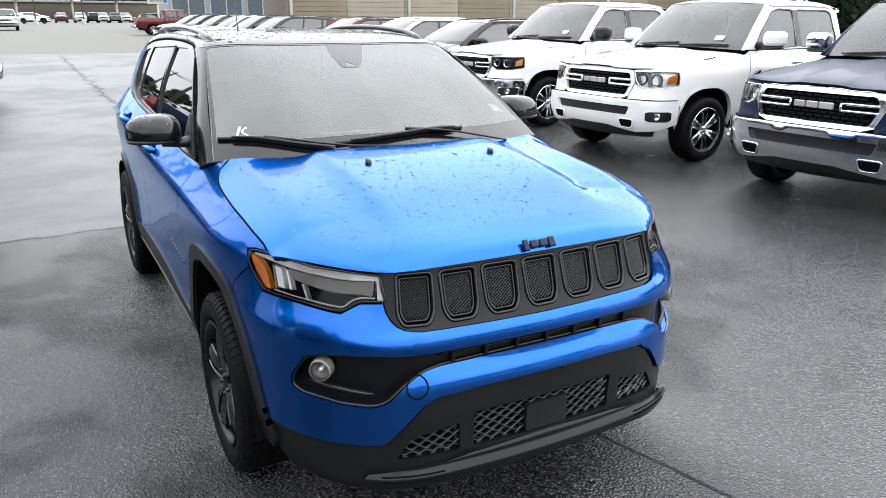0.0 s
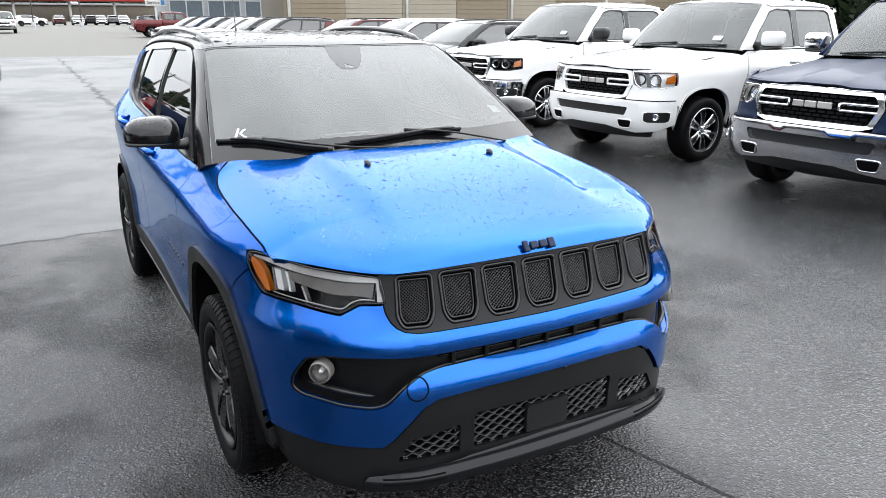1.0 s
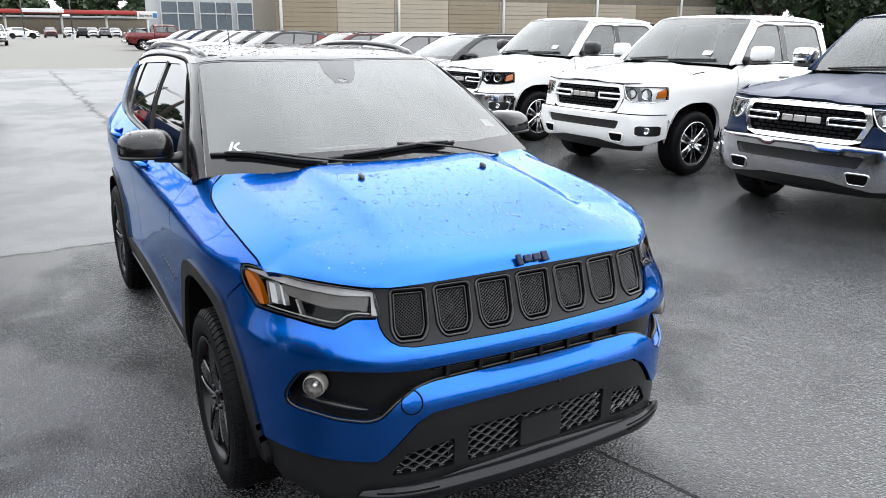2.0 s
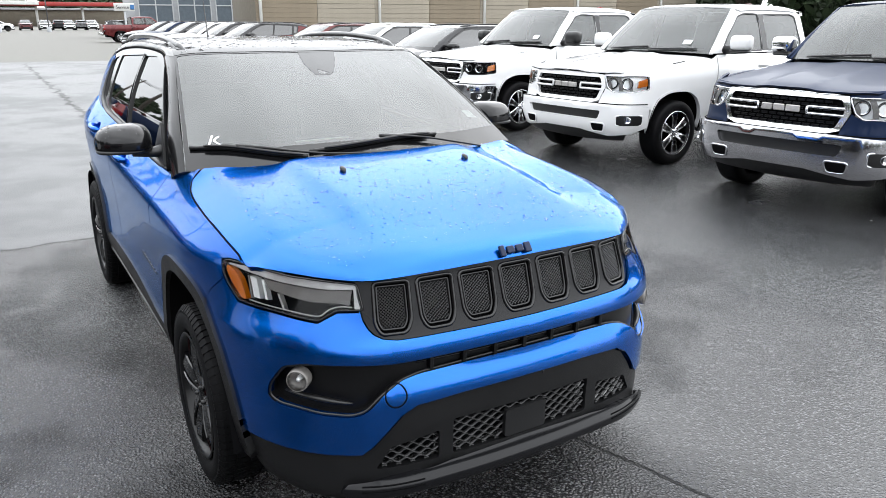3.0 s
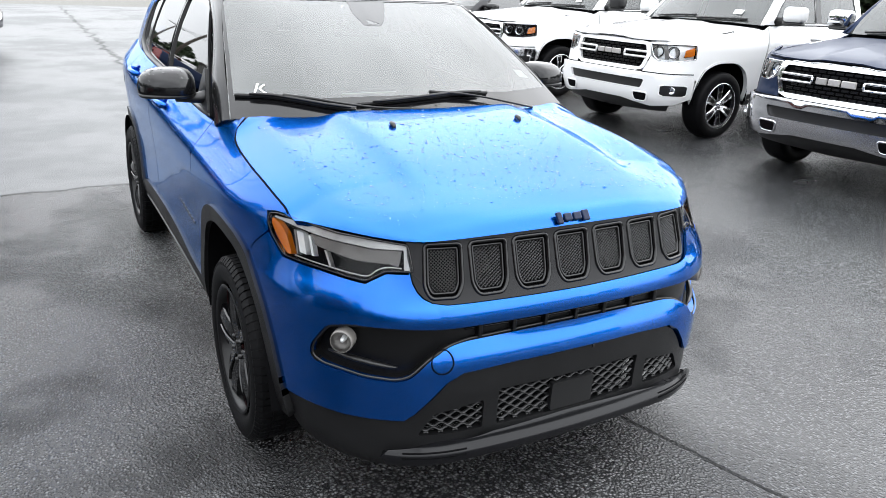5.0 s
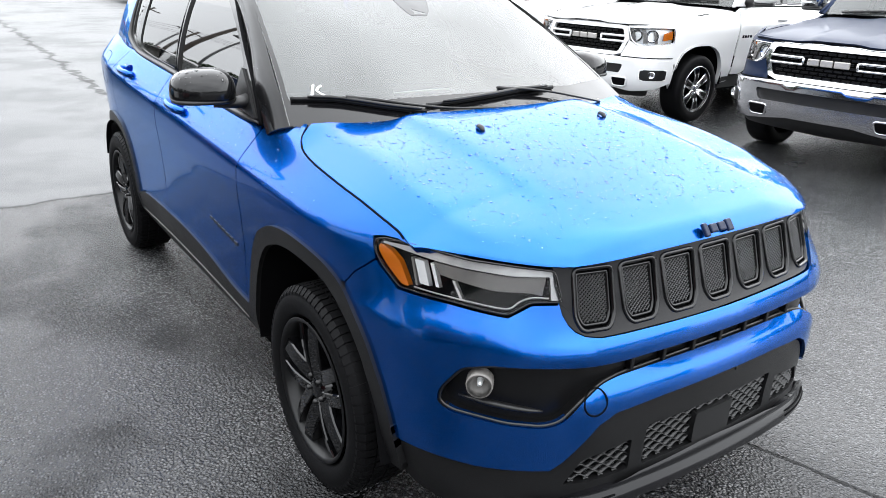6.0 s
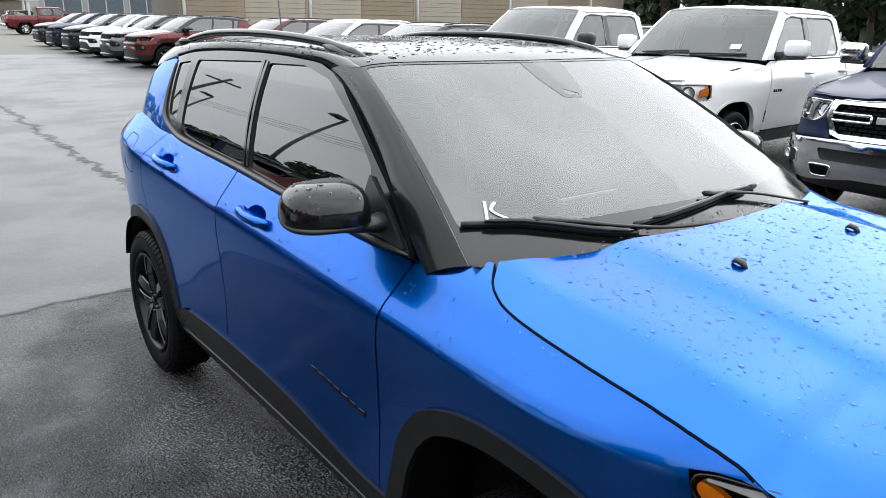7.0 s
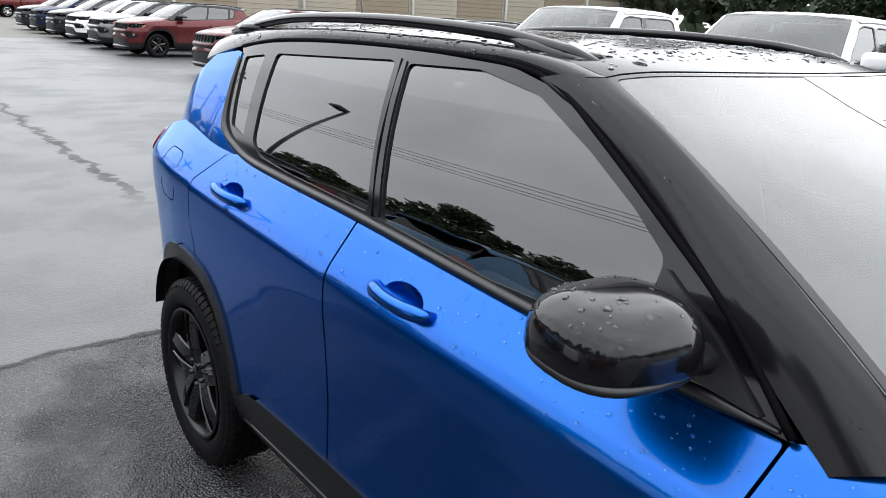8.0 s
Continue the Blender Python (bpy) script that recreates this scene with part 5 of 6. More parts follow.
        P("cab_side", np.array([(0.62, 1.315), (0.84, 1.48), (1.12, 1.74), (1.25, 1.825), (1.45, 1.855), (2.0, 1.86), (2.6, 1.845), (2.74, 1.78), (2.79, 1.315)]), G, body, car, holes=[g1, g2])
        P("pillar_trim", rounded([(1.745, 1.335), (1.845, 1.335), (1.845, 1.79), (1.745, 1.79)], 0.004), lifted(G, 0.003, T_OUT), M_GLOSSBLACK, car)
        for nm, g in (("front_door_glass", g1), ("rear_door_glass", g2)):
            P(nm, inset(g, -0.005), lifted(G, -0.008, T_OUT), M_TRUCKGLASS, car, depth=0)
            ring("window_seal", g, G, 0.022, 0.004, M_SATIN, car, out=T_OUT)
        pil = ruled([(sg * 0.895, 0.665, 1.31), (sg * 0.82, 0.95, 1.60), (sg * 0.74, 1.24, 1.855)], [(sg * 0.950, 0.66, 1.315), (sg * 0.885, 0.92, 1.545), (sg * 0.79, 1.27, 1.83)], 0.01, (sg, -0.4, 0.3))
        P("front_pillar", np.array([(0, -0.05), (1, -0.05), (1, 1.05), (0, 1.05)]), pil, body, car)
        # mirror
        mm = block("door_mirror", (0.27, 0.17, 0.185), pose(sg * 1.16, 0.93, 1.445, 0, 0, 8 * sg), mirror or body, car, bevel=0.06, segments=4)
        block("mirror_base", (0.25, 0.12, 0.05), pose(sg * 1.15, 0.925, 1.35, 0, 0, 8 * sg), M_SATIN, mm, bevel=0.025)
        tube("mirror_arm", [(sg * 0.93, 0.93, 1.35), (sg * 1.06, 0.94, 1.37), (sg * 1.12, 0.94, 1.40)], [0.055, 0.045, 0.04], M_SATIN, mm)
        # headlight
        hl = rounded([(0.595, 1.082), (at(0.80, -0.83), 1.086), (at(0.985, -0.50), 1.085), (at(0.985, -0.50), 0.93), (at(0.93, -0.70), 0.905), (0.73, 0.905), (0.66, 0.95)], 0.02)
        unit = P("headlight", hl, lifted(FL, -0.05, T_OUT), M_DARK if style == "projector" else M_FIN, car, depth=0, label="clear headlight with an amber end")
        P("lamp_lens", inset(hl, 0.003), lifted(FL, 0.002, T_OUT), M_LENS, unit, depth=0.012)
        ring("lamp_rim", hl, FL, 0.016, 0.006, M_CHROME if style == "silver" else M_SATIN, unit, out=T_OUT)
        am = rounded([(at(0.955, -0.62), 1.03), (at(0.983, -0.51), 1.06), (at(0.983, -0.51), 0.97), (at(0.95, -0.64), 0.95)], 0.01)
        P("amber_marker", am, lifted(FL, -0.02, T_OUT), M_AMBER, unit, res=0.04)
        for k, (a, y, z, r) in enumerate(((0.70, -0.87, 1.00, 0.055), (0.87, -0.78, 0.995, 0.058))):
            c = FL(np.array([at(a, y)]), np.array([z]))[0]
            bowl = lathe("lamp_bowl", [(0.0, -0.05), (r * 0.6, -0.035), (r, 0.0), (r + 0.008, 0.0)], Matrix.Translation(c + np.array((-sg * 0.015, 0.03, 0))) @ pose(0, 0, 0, 0, 0, -90 + (20 if k == 0 else 35) * sg), M_CHROME, unit, n=20)
            lathe("bowl_rim", [(r, 0.002), (r + 0.006, 0.006), (r + 0.012, 0.0)], Matrix.Translation(c + np.array((-sg * 0.015, 0.03, 0))) @ pose(0, 0, 0, 0, 0, -90 + (20 if k == 0 else 35) * sg), M_SATIN, bowl, n=20)
        if style == "silver":
            for s0, w in ((0.645, 0.022), (0.80, 0.030), (0.955, 0.020)):
                quad = [(s0 - w - 0.02, 1.07), (s0 + w - 0.02, 1.07), (s0 + w + 0.02, 0.99), (s0 + w + 0.03, 0.92), (s0 - w + 0.03, 0.92), (s0 - w + 0.02, 0.99)]
                P("lamp_divider", np.array(quad), lifted(FL, -0.024, T_OUT), M_SCOOP, unit, res=0.03, depth=0.012)
        # fog lamp pocket and tow slot in the bumper
        fg = rounded([(at(0.80, -0.84), 0.64), (at(0.965, -0.60), 0.64), (at(0.965, -0.60), 0.53), (at(0.80, -0.84), 0.53)], 0.03)
        P("fog_pocket", fg, lifted(FL, 0.043, T_OUT), M_SATIN, car, depth=0.01)
        ring("fog_rim", fg, lifted(FL, 0.042, T_OUT), 0.018, 0.008, M_CHROME if bumper_mat is M_CHROMEBUMP else bumper_mat, car, out=T_OUT)
        c = FL(np.array([at(0.89, -0.75)]), np.array([0.585]))[0]
        lathe("fog_lamp", [(0, 0.004), (0.032, 0.0), (0.038, 0.012), (0.040, -0.02)], Matrix.Translation(c + np.array((sg * 0.03, -0.035, 0))) @ pose(0, 0, 0, 0, 0, -90 + 32 * sg), M_CHROME, car, n=20)
        tw = rounded([(at(0.48, -0.92), 0.545), (at(0.68, -0.88), 0.545), (at(0.66, -0.88), 0.455), (at(0.50, -0.92), 0.455)], 0.035)
        P("tow_slot", tw, lifted(FL, 0.044, T_OUT), M_DARK, car, depth=0.01)
        ring("tow_rim", tw, lifted(FL, 0.042, T_OUT), 0.02, 0.010, bumper_mat, car, out=T_OUT)
        P("tail_light", rounded([(at(1.0, 4.70), 0.95), (TRUCK.s[-1] - 0.80, 0.95), (TRUCK.s[-1] - 0.80, 1.30), (at(1.0, 4.70), 1.30)], 0.03), lifted(F, 0.008, T_OUT), M_RED, car)
    # bumper bar
    e = at(0.985, -0.52)
    half = [(0, 0.755), (0.5, 0.755), (at(0.75, -0.86), 0.75), (at(0.92, -0.72), 0.745), (e, 0.735), (e, 0.50), (at(0.92, -0.72), 0.44), (at(0.70, -0.88), 0.41), (at(0.45, -0.92), 0.44), (0.3, 0.46), (0, 0.46)]
    slot = rounded([(-0.62, 0.685), (0.62, 0.685), (0.58, 0.585), (-0.58, 0.585)], 0.03)
    bump = P("front_bumper", np.array(half + [(-a, z) for a, z in half[-2:0:-1]]), L(0.040), bumper_mat, car, holes=[slot], depth=0.05)
    P("bumper_slot", inset(slot, -0.004), L(0.01), M_SATIN, bump, depth=0)
    half = [(0, 0.47), (at(0.9, -0.75), 0.47), (at(0.9, -0.75), 0.33), (0, 0.30)]
    P("air_dam", np.array(half + [(-a, z) for a, z in half[::-1] if a > 0]), L(0.0), M_SATIN, car)
    # grille
    half = [(0, 1.112), (0.42, 1.106), (0.585, 1.092), (0.625, 0.96), (0.555, 0.80), (0.44, 0.765), (0, 0.765)]
    P("grille_surround", np.array(half + [(-a, z) for a, z in half[-2:0:-1]]), L(0.006), grille_bar, car, holes=[rounded([(-0.535, 1.062), (0.535, 1.062), (0.572, 0.96), (0.505, 0.812), (-0.505, 0.812), (-0.572, 0.96)], 0.03)], depth=0.05)
    field = rounded([(-0.54, 1.066), (0.54, 1.066), (0.578, 0.96), (0.51, 0.807), (-0.51, 0.807), (-0.578, 0.96)], 0.03)
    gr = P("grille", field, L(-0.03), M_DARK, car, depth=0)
    # rows of small dark blocks
    bs, fs = [], []
    for r in range(7):
        z = 0.828 + r * 0.035
        for k in range(-7, 8):
            u = k * 0.084 + (0.042 if r % 2 else 0)
            if abs(u) < 0.49:
                p = L(-0.012)(np.array([u - 0.034, u + 0.034]), np.array([z, z]))
                b = len(bs)
                for q in p:
                    bs += [q + (0, 0.0, -0.011), q + (0, -0.012, -0.007), q + (0, -0.012, 0.008), q + (0, 0.0, 0.011)]
                fs += [(b + j, b + j + 1, b + 5 + j, b + 4 + j) for j in range(3)]
    mesh_object("grille_block", bs, fs, M_SLOT, gr, smooth=False)
    for sgn in (-1, 1):
        for z in (0.985, 0.925):
            us = np.linspace(0.24, 0.565, 8) * sgn
            tube("grille_bar", L(0.006)(us, np.full(8, z)), 0.013, grille_bar, gr, sides=8)
        tube("grille_bar", L(0.006)(np.full(3, 0.24 * sgn), np.array([0.985, 0.955, 0.925])), 0.013, grille_bar, gr, sides=8)
    for i, w in enumerate((0.105, 0.11, 0.135)):
        u = (-0.145, -0.025, 0.11)[i]
        p = L(0.01)(np.array([u]), np.array([0.955]))[0]
        block("badge_bar", (w, 0.02, 0.060), Matrix.Translation(p), M_SILVER, gr, bevel=0.008)
    lead = spline([(-0.78, -0.778), (-0.60, -0.850), (-0.30, -0.886), (-0.10, -0.889), (0, -0.880), (0.10, -0.889), (0.30, -0.886), (0.60, -0.850), (0.78, -0.778)], 5)
    tube("hood_gap", truck_hood(lead[:, 0], lead[:, 1]) + np.array((0, -0.006, -0.010)), 0.0035, M_DARK, car, sides=6)
    us = np.linspace(-e, e, 40)
    tube("bumper_gap", L(0.012)(us, np.full(40, 0.762)), 0.006, M_DARK, car, sides=6)
    # cab
    half = [(0, 1.18), (0.5, 1.20), (0.74, 1.25), (0.80, 1.35), (0.80, 2.6), (0.74, 2.72), (0, 2.76)]
    P("cab_roof", np.array(half + [(-a, y) for a, y in half[-2:0:-1]]), lambda x, y: np.stack([x, y, pairs((1.1, 1.87), (1.3, 1.915), (1.8, 1.935), (2.4, 1.925), (2.8, 1.88))(y) - pairs((0, 0), (0.5, 0.012), (0.7, 0.035), (0.78, 0.065), (0.81, 0.10))(np.abs(x))], 1), body, car)
    ws = np.array([(u, 0.0) for u in np.linspace(-1, 1, 14)] + [(u, 1.0) for u in np.linspace(1, -1, 14)])
    P("windscreen", ws, truck_screen, M_TRUCKGLASS, car, depth=0)
    P("glass_border", ws, lifted(truck_screen, -0.008, T_OUT), M_DARK, car, holes=[rounded([(-0.95, 0.09), (0.95, 0.09), (0.94, 0.95), (-0.94, 0.95)], 0.04)], depth=0)
    p = lifted(truck_screen, 0.006, T_OUT)(np.array([0.62]), np.array([0.20]))[0]
    block("window_sticker", (0.13, 0.006, 0.07), Matrix.Translation(p) @ pose(0, 0, 0, -44, 0, 0), M_WHITEMARK, car, bevel=0.001)
    for a, b in ((-0.75, 0.02), (0.05, 0.80)):
        us = np.linspace(a, b, 9)
        tube("wiper", lifted(truck_screen, 0.02, T_OUT)(us, np.linspace(0.02, 0.07, 9)), 0.013, M_SATIN, car, sides=6)
    block("cab_tub", (1.75, 2.15, 0.72), pose(0, 1.72, 0.95), M_DARK, car, bevel=0.05)
    block("dashboard", (1.6, 0.5, 0.2), pose(0, 0.92, 1.24), M_DASH, car, bevel=0.06)
    for x in (-0.42, 0.42):
        for y in (1.62, 2.45):
            block("seat_back", (0.55, 0.18, 0.75), pose(x, y, 1.32, -14), M_TRUCKSEAT, car, bevel=0.07)
    block("rear_window", (1.5, 0.04, 0.5), pose(0, 2.77, 1.58, -8), M_GLOSSBLACK, car, bevel=0.01)
    block("cab_back", (1.86, 0.05, 0.75), pose(0, 2.76, 0.98), body, car, bevel=0.02)
    block("bed_floor", (1.7, 2.0, 0.08), pose(0, 3.78, 0.85), M_SATIN, car, bevel=0.01)
    block("tailgate", (1.66, 0.07, 0.55), pose(0, 4.83, 1.05), body, car, bevel=0.03)
    block("rear_bumper", (1.95, 0.16, 0.22), pose(0, 4.95, 0.64), M_CHROMEBUMP, car, bevel=0.05)
    block("chassis", (1.1, 5.3, 0.22), pose(0, 1.95, 0.50), M_DARK, car, bevel=0.04)
    block("engine_bay", (1.55, 1.25, 0.55), pose(0, -0.12, 0.80), M_DARK, car, bevel=0.08)
    block("roof_light", (0.10, 0.05, 0.03), pose(0, 2.70, 1.93), M_RED, car, bevel=0.01)
    return car

# ---- ground: newer coarse asphalt, an older smoother lot behind it, pale concrete far off ----
class Nodes:
    def __init__(self, m):
        self.n, self.l = m.node_tree.nodes, m.node_tree.links

    def math(self, op, a, b=None, c=None, clamp=False):
        q = self.n.new("ShaderNodeMath")
        q.operation, q.use_clamp = op, clamp
        for i, v in enumerate((a, b, c)):
            if v is None:
                continue
            if isinstance(v, (int, float)):
                q.inputs[i].default_value = v
            else:
                self.l.new(v, q.inputs[i])
        return q.outputs[0]

    def noise(self, vec, scale, detail=4, rough=0.55):
        q = self.n.new("ShaderNodeTexNoise")
        q.inputs["Scale"].default_value, q.inputs["Detail"].default_value, q.inputs["Roughness"].default_value = scale, detail, rough
        self.l.new(vec, q.inputs["Vector"])
        return q.outputs["Fac"]

    def span(self, v, a, b, lo=0.0, hi=1.0):
        q = self.n.new("ShaderNodeMapRange")
        q.interpolation_type = "SMOOTHSTEP"
        for k, x in (("From Min", a), ("From Max", b), ("To Min", lo), ("To Max", hi)):
            q.inputs[k].default_value = x
        self.l.new(v, q.inputs["Value"])
        return q.outputs[0]

    def mix(self, f, a, b):
        q = self.n.new("ShaderNodeMix")
        q.data_type = "RGBA"
        for k, v in (("Factor", f), ("A", a), ("B", b)):
            if isinstance(v, tuple):
                q.inputs[k].default_value = (*v, 1)
            elif isinstance(v, (int, float)):
                q.inputs[k].default_value = v
            else:
                self.l.new(v, q.inputs[k])
        return q.outputs["Result"]

    def lerp(self, f, a, b):
        q = self.n.new("ShaderNodeMix")
        for k, v in ((0, f), (2, a), (3, b)):
            if isinstance(v, (int, float)):
                q.inputs[k].default_value = v
            else:
                self.l.new(v, q.inputs[k])
        return q.outputs[0]


def ground_mat():
    m = bpy.data.materials.new("wet_asphalt")
    m.use_nodes = True
    N = Nodes(m)
    b = N.n["Principled BSDF"]
    pos = N.n.new("ShaderNodeTexCoord").outputs["Object"]
    sep = N.n.new("ShaderNodeSeparateXYZ")
    N.l.new(pos, sep.inputs[0])
    x, y = sep.outputs[0], sep.outputs[1]
    n1, n2, n3 = N.noise(pos, 0.35, 5), N.noise(pos, 1.7, 5), N.noise(pos, 9.0, 4)
    grain, stone = N.noise(pos, 70.0, 4, 0.7), N.noise(pos, 130.0, 3, 0.7)
    vor = N.n.new("ShaderNodeTexVoronoi")
    vor.inputs["Scale"].default_value = 85.0
    N.l.new(pos, vor.inputs["Vector"])
    cell = N.span(vor.outputs["Distance"], 0.15, 0.75, 1.0, 0.0)
    tone = N.n.new("ShaderNodeSeparateColor")
    N.l.new(vor.outputs["Color"], tone.inputs[0])
    wob = N.math("MULTIPLY_ADD", N.noise(pos, 0.8, 6, 0.65), 0.9, -0.45)
    # the seam between the two pavings
    edge = N.math("ADD", y, N.math("MULTIPLY", wob, 0.45))
    east = N.span(N.math("ADD", x, wob), 3.4, 4.6)
    old = N.math("MULTIPLY", N.span(edge, 3.80, 3.86), N.math("SUBTRACT", 1.0, N.math("MULTIPLY", east, N.math("SUBTRACT", 1.0, N.span(y, 9.0, 14.0)))))
    far = N.span(N.math("ADD", y, N.math("MULTIPLY", n1, 4.0)), 35.2, 36.4)
    # cracks
    def line(coord, centre, width):
        d = N.math("ABSOLUTE", N.math("SUBTRACT", coord, centre))
        if isinstance(width, float):
            return N.math("SUBTRACT", 1.0, N.span(d, width * 0.4, width))
        return N.span(N.math("SUBTRACT", width, d), 0.0, 0.02)
    wig = N.math("MULTIPLY_ADD", N.noise(pos, 1.3, 6, 0.7), 0.75, -0.27)
    crack_a = N.math("MULTIPLY", line(x, wig, N.lerp(n3, -0.04, 0.16)), N.math("MULTIPLY", N.span(y, 6.0, 7.5), N.math("SUBTRACT", 1.0, N.span(y, 30, 34))))
    crack_b = N.math("MULTIPLY", line(edge, 3.82, 0.034), N.math("SUBTRACT", 1.0, N.span(x, 1.5, 2.5)))
    cx = N.math("ADD", N.math("MULTIPLY_ADD", y, -0.28, 0.36), N.math("MULTIPLY", wob, 0.12))
    crack_c = N.math("MULTIPLY", line(x, cx, 0.012), N.math("MULTIPLY", N.span(y, -2.2, -1.6), N.math("SUBTRACT", 1.0, N.span(y, -0.5, 0.0))))
    crack = N.math("MAXIMUM", N.math("MAXIMUM", crack_a, crack_b), crack_c)
    finer = N.span(N.math("ADD", N.math("SUBTRACT", x, cx), N.math("MULTIPLY", wob, 0.5)), -0.10, 0.45)
    # colours
    stones = N.math("MULTIPLY", cell, N.span(tone.outputs[0], 0.2, 1.0, 0.25, 1.0))
    new_c = N.mix(stones, (0.008, 0.0082, 0.009), (0.090, 0.0915, 0.095))
    new_c = N.mix(N.span(n2, 0.35, 0.7), new_c, N.mix(stones, (0.010, 0.0102, 0.011), (0.120, 0.1215, 0.125)))
    new_c = N.mix(finer, new_c, N.mix(stones, (0.014, 0.0142, 0.015), (0.10, 0.102, 0.106)))
    old_c = N.mix(N.span(n1, 0.35, 0.65), (0.040, 0.042, 0.044), (0.064, 0.066, 0.067))
    old_c = N.mix(N.math("MULTIPLY", N.span(n3, 0.4, 0.75), 0.35), old_c, (0.04, 0.042, 0.044))
    far_c = N.mix(n2, (0.080, 0.077, 0.066), (0.11, 0.106, 0.092))
    col = N.mix(far, N.mix(old, new_c, old_c), far_c)
    col = N.mix(N.math("MULTIPLY", crack, 0.85), col, (0.010, 0.010, 0.010))
    N.l.new(col, b.inputs["Base Color"])
    # water film: patches where it stands, thin elsewhere
    film = N.span(N.math("ADD", N.math("MULTIPLY", n1, 0.6), N.math("MULTIPLY", n2, 0.4)), 0.42, 0.53)
    rough_new = N.math("ADD", N.lerp(film, 0.19, 0.10), N.math("MULTIPLY", grain, 0.12))
    # worn smooth and darker in front of the pickups
    worn = N.math("MULTIPLY", N.span(N.math("ADD", x, wob), 2.3, 3.3), N.math("SUBTRACT", 1.0, N.span(y, 9.0, 13.0)))
    rough_new = N.lerp(worn, rough_new, N.lerp(n2, 0.12, 0.34))
    rough_old = N.math("ADD", N.lerp(film, 0.47, 0.40), N.math("MULTIPLY", grain, 0.10))
    rough = N.lerp(far, N.lerp(old, rough_new, rough_old), 0.7)
    N.l.new(rough, b.inputs["Roughness"])
    N.l.new(N.lerp(crack, 0.5, 0.12), b.inputs["Specular IOR Level"])
    # relief
    hgt = N.math("ADD", N.math("MULTIPLY", grain, 1.0), N.math("MULTIPLY", stones, 1.9))
    hgt = N.math("SUBTRACT", hgt, N.math("MULTIPLY", crack, 1.5))
    bp = N.n.new("ShaderNodeBump")
    bp.inputs["Distance"].default_value = 0.019
    N.l.new(N.lerp(N.math("MAXIMUM", N.math("MAXIMUM", old, far), N.math("MULTIPLY", worn, 0.8)), N.math("MULTIPLY", N.lerp(film, 1.0, 0.42), N.lerp(finer, 1.0, 0.6)), 0.2), bp.inputs["Strength"])
    N.l.new(hgt, bp.inputs["Height"])
    N.l.new(bp.outputs[0], b.inputs["Normal"])
    return m


bm = bmesh.new()
bmesh.ops.create_grid(bm, x_segments=4, y_segments=4, size=900)
me = bpy.data.meshes.new("ground")
bm.to_mesh(me)
bm.free()
me.materials.append(ground_mat())
tagged(new("ground", me), "wet dark asphalt of a car lot, cracked and patched", "ground", kind="structure")

# ---- pickups facing the lane ----
M_WHITE = paint("white_paint", (0.70, 0.70, 0.70), 0.0, 0.3)
M_NAVY = paint("navy_paint", (0.006, 0.014, 0.040), 0.4, 0.45, coat=0.14, spec=0.15)
M_CHROMEBUMP = mat("chrome_bumper", (0.52, 0.52, 0.54), 0.11, metal=1.0, var=0.06)
# the diffuse white share stands in for sky reflected in the pickups' windows
M_TRUCKGLASS = glass("truck_glass", (0.40, 0.45, 0.45), 1.7, whiten=0.07)
M_TRUCKSEAT = mat("truck_upholstery", (0.05, 0.05, 0.052), 0.8, var=0.2)
HEAD = -86
truck(pose(5.68, 1.72, 0, 0, 0, HEAD), "navy blue pickup truck with chrome grille and chrome bumper", M_NAVY, M_CHROMEBUMP, M_CHROME, mirror=M_CHROME)
truck(pose(5.68, 4.74, 0, 0, 0, HEAD), "white pickup truck with white bumper and chrome wheels", M_WHITE, M_WHITE, M_WHITE)
truck(pose(5.80, 8.05, 0, 0, 0, HEAD), "white pickup truck with chrome bumper and dark headlights", M_WHITE, M_CHROMEBUMP, M_CHROME, style="projector", mirror=M_SATIN)

# ---- row of small SUVs further along ----
PAINTS = {
    "black": paint("black_paint", (0.012, 0.012, 0.014), 0.2, coat=0.4, spec=0.3),
    "maroon": paint("maroon_paint", (0.07, 0.010, 0.010), 0.4, coat=0.4, spec=0.3),
    "red": paint("red_paint", (0.075, 0.006, 0.007), 0.4, coat=0.4, spec=0.3),
    "grey": paint("grey_paint", (0.11, 0.11, 0.115), 0.5),
    "wine": paint("wine_red_paint", (0.10, 0.010, 0.012), 0.3, coat=0.4, spec=0.3),
    "white": M_WHITE,
    "navy": M_NAVY,
    "silver": paint("silver_paint", (0.42, 0.43, 0.44), 0.7),
    "teal": paint("teal_blue_paint", (0.02, 0.12, 0.24), 0.3),
}
base_suv = {}


def lot_suv(colour, m, group, note="parked in a row"):
    label = f"{colour} compact SUV, wet from rain, {note}"
    if colour in base_suv:
        return tagged(copy_thing(base_suv[colour], m), label, "car", group)
    base_suv[colour] = suv(m, label, PAINTS[colour], PAINTS["black" if colour in ("red", "grey") else colour], fine=False, res=0.09, rails=M_CHROME if colour == "silver" else M_GLOSSBLACK, group=group)
    return base_suv[colour]


ROW = [("black", 11.2), ("silver", 14.4), ("maroon", 17.9), ("red", 24.7), ("grey", 27.8), ("white", 31.0), ("black", 34.4), ("navy", 37.8), ("black", 41.2)]
for colour, y in ROW:
    lot_suv(colour, pose(5.75 + 0.012 * (y - 10), y, 0, 0, 0, HEAD), "SUVs in the row")

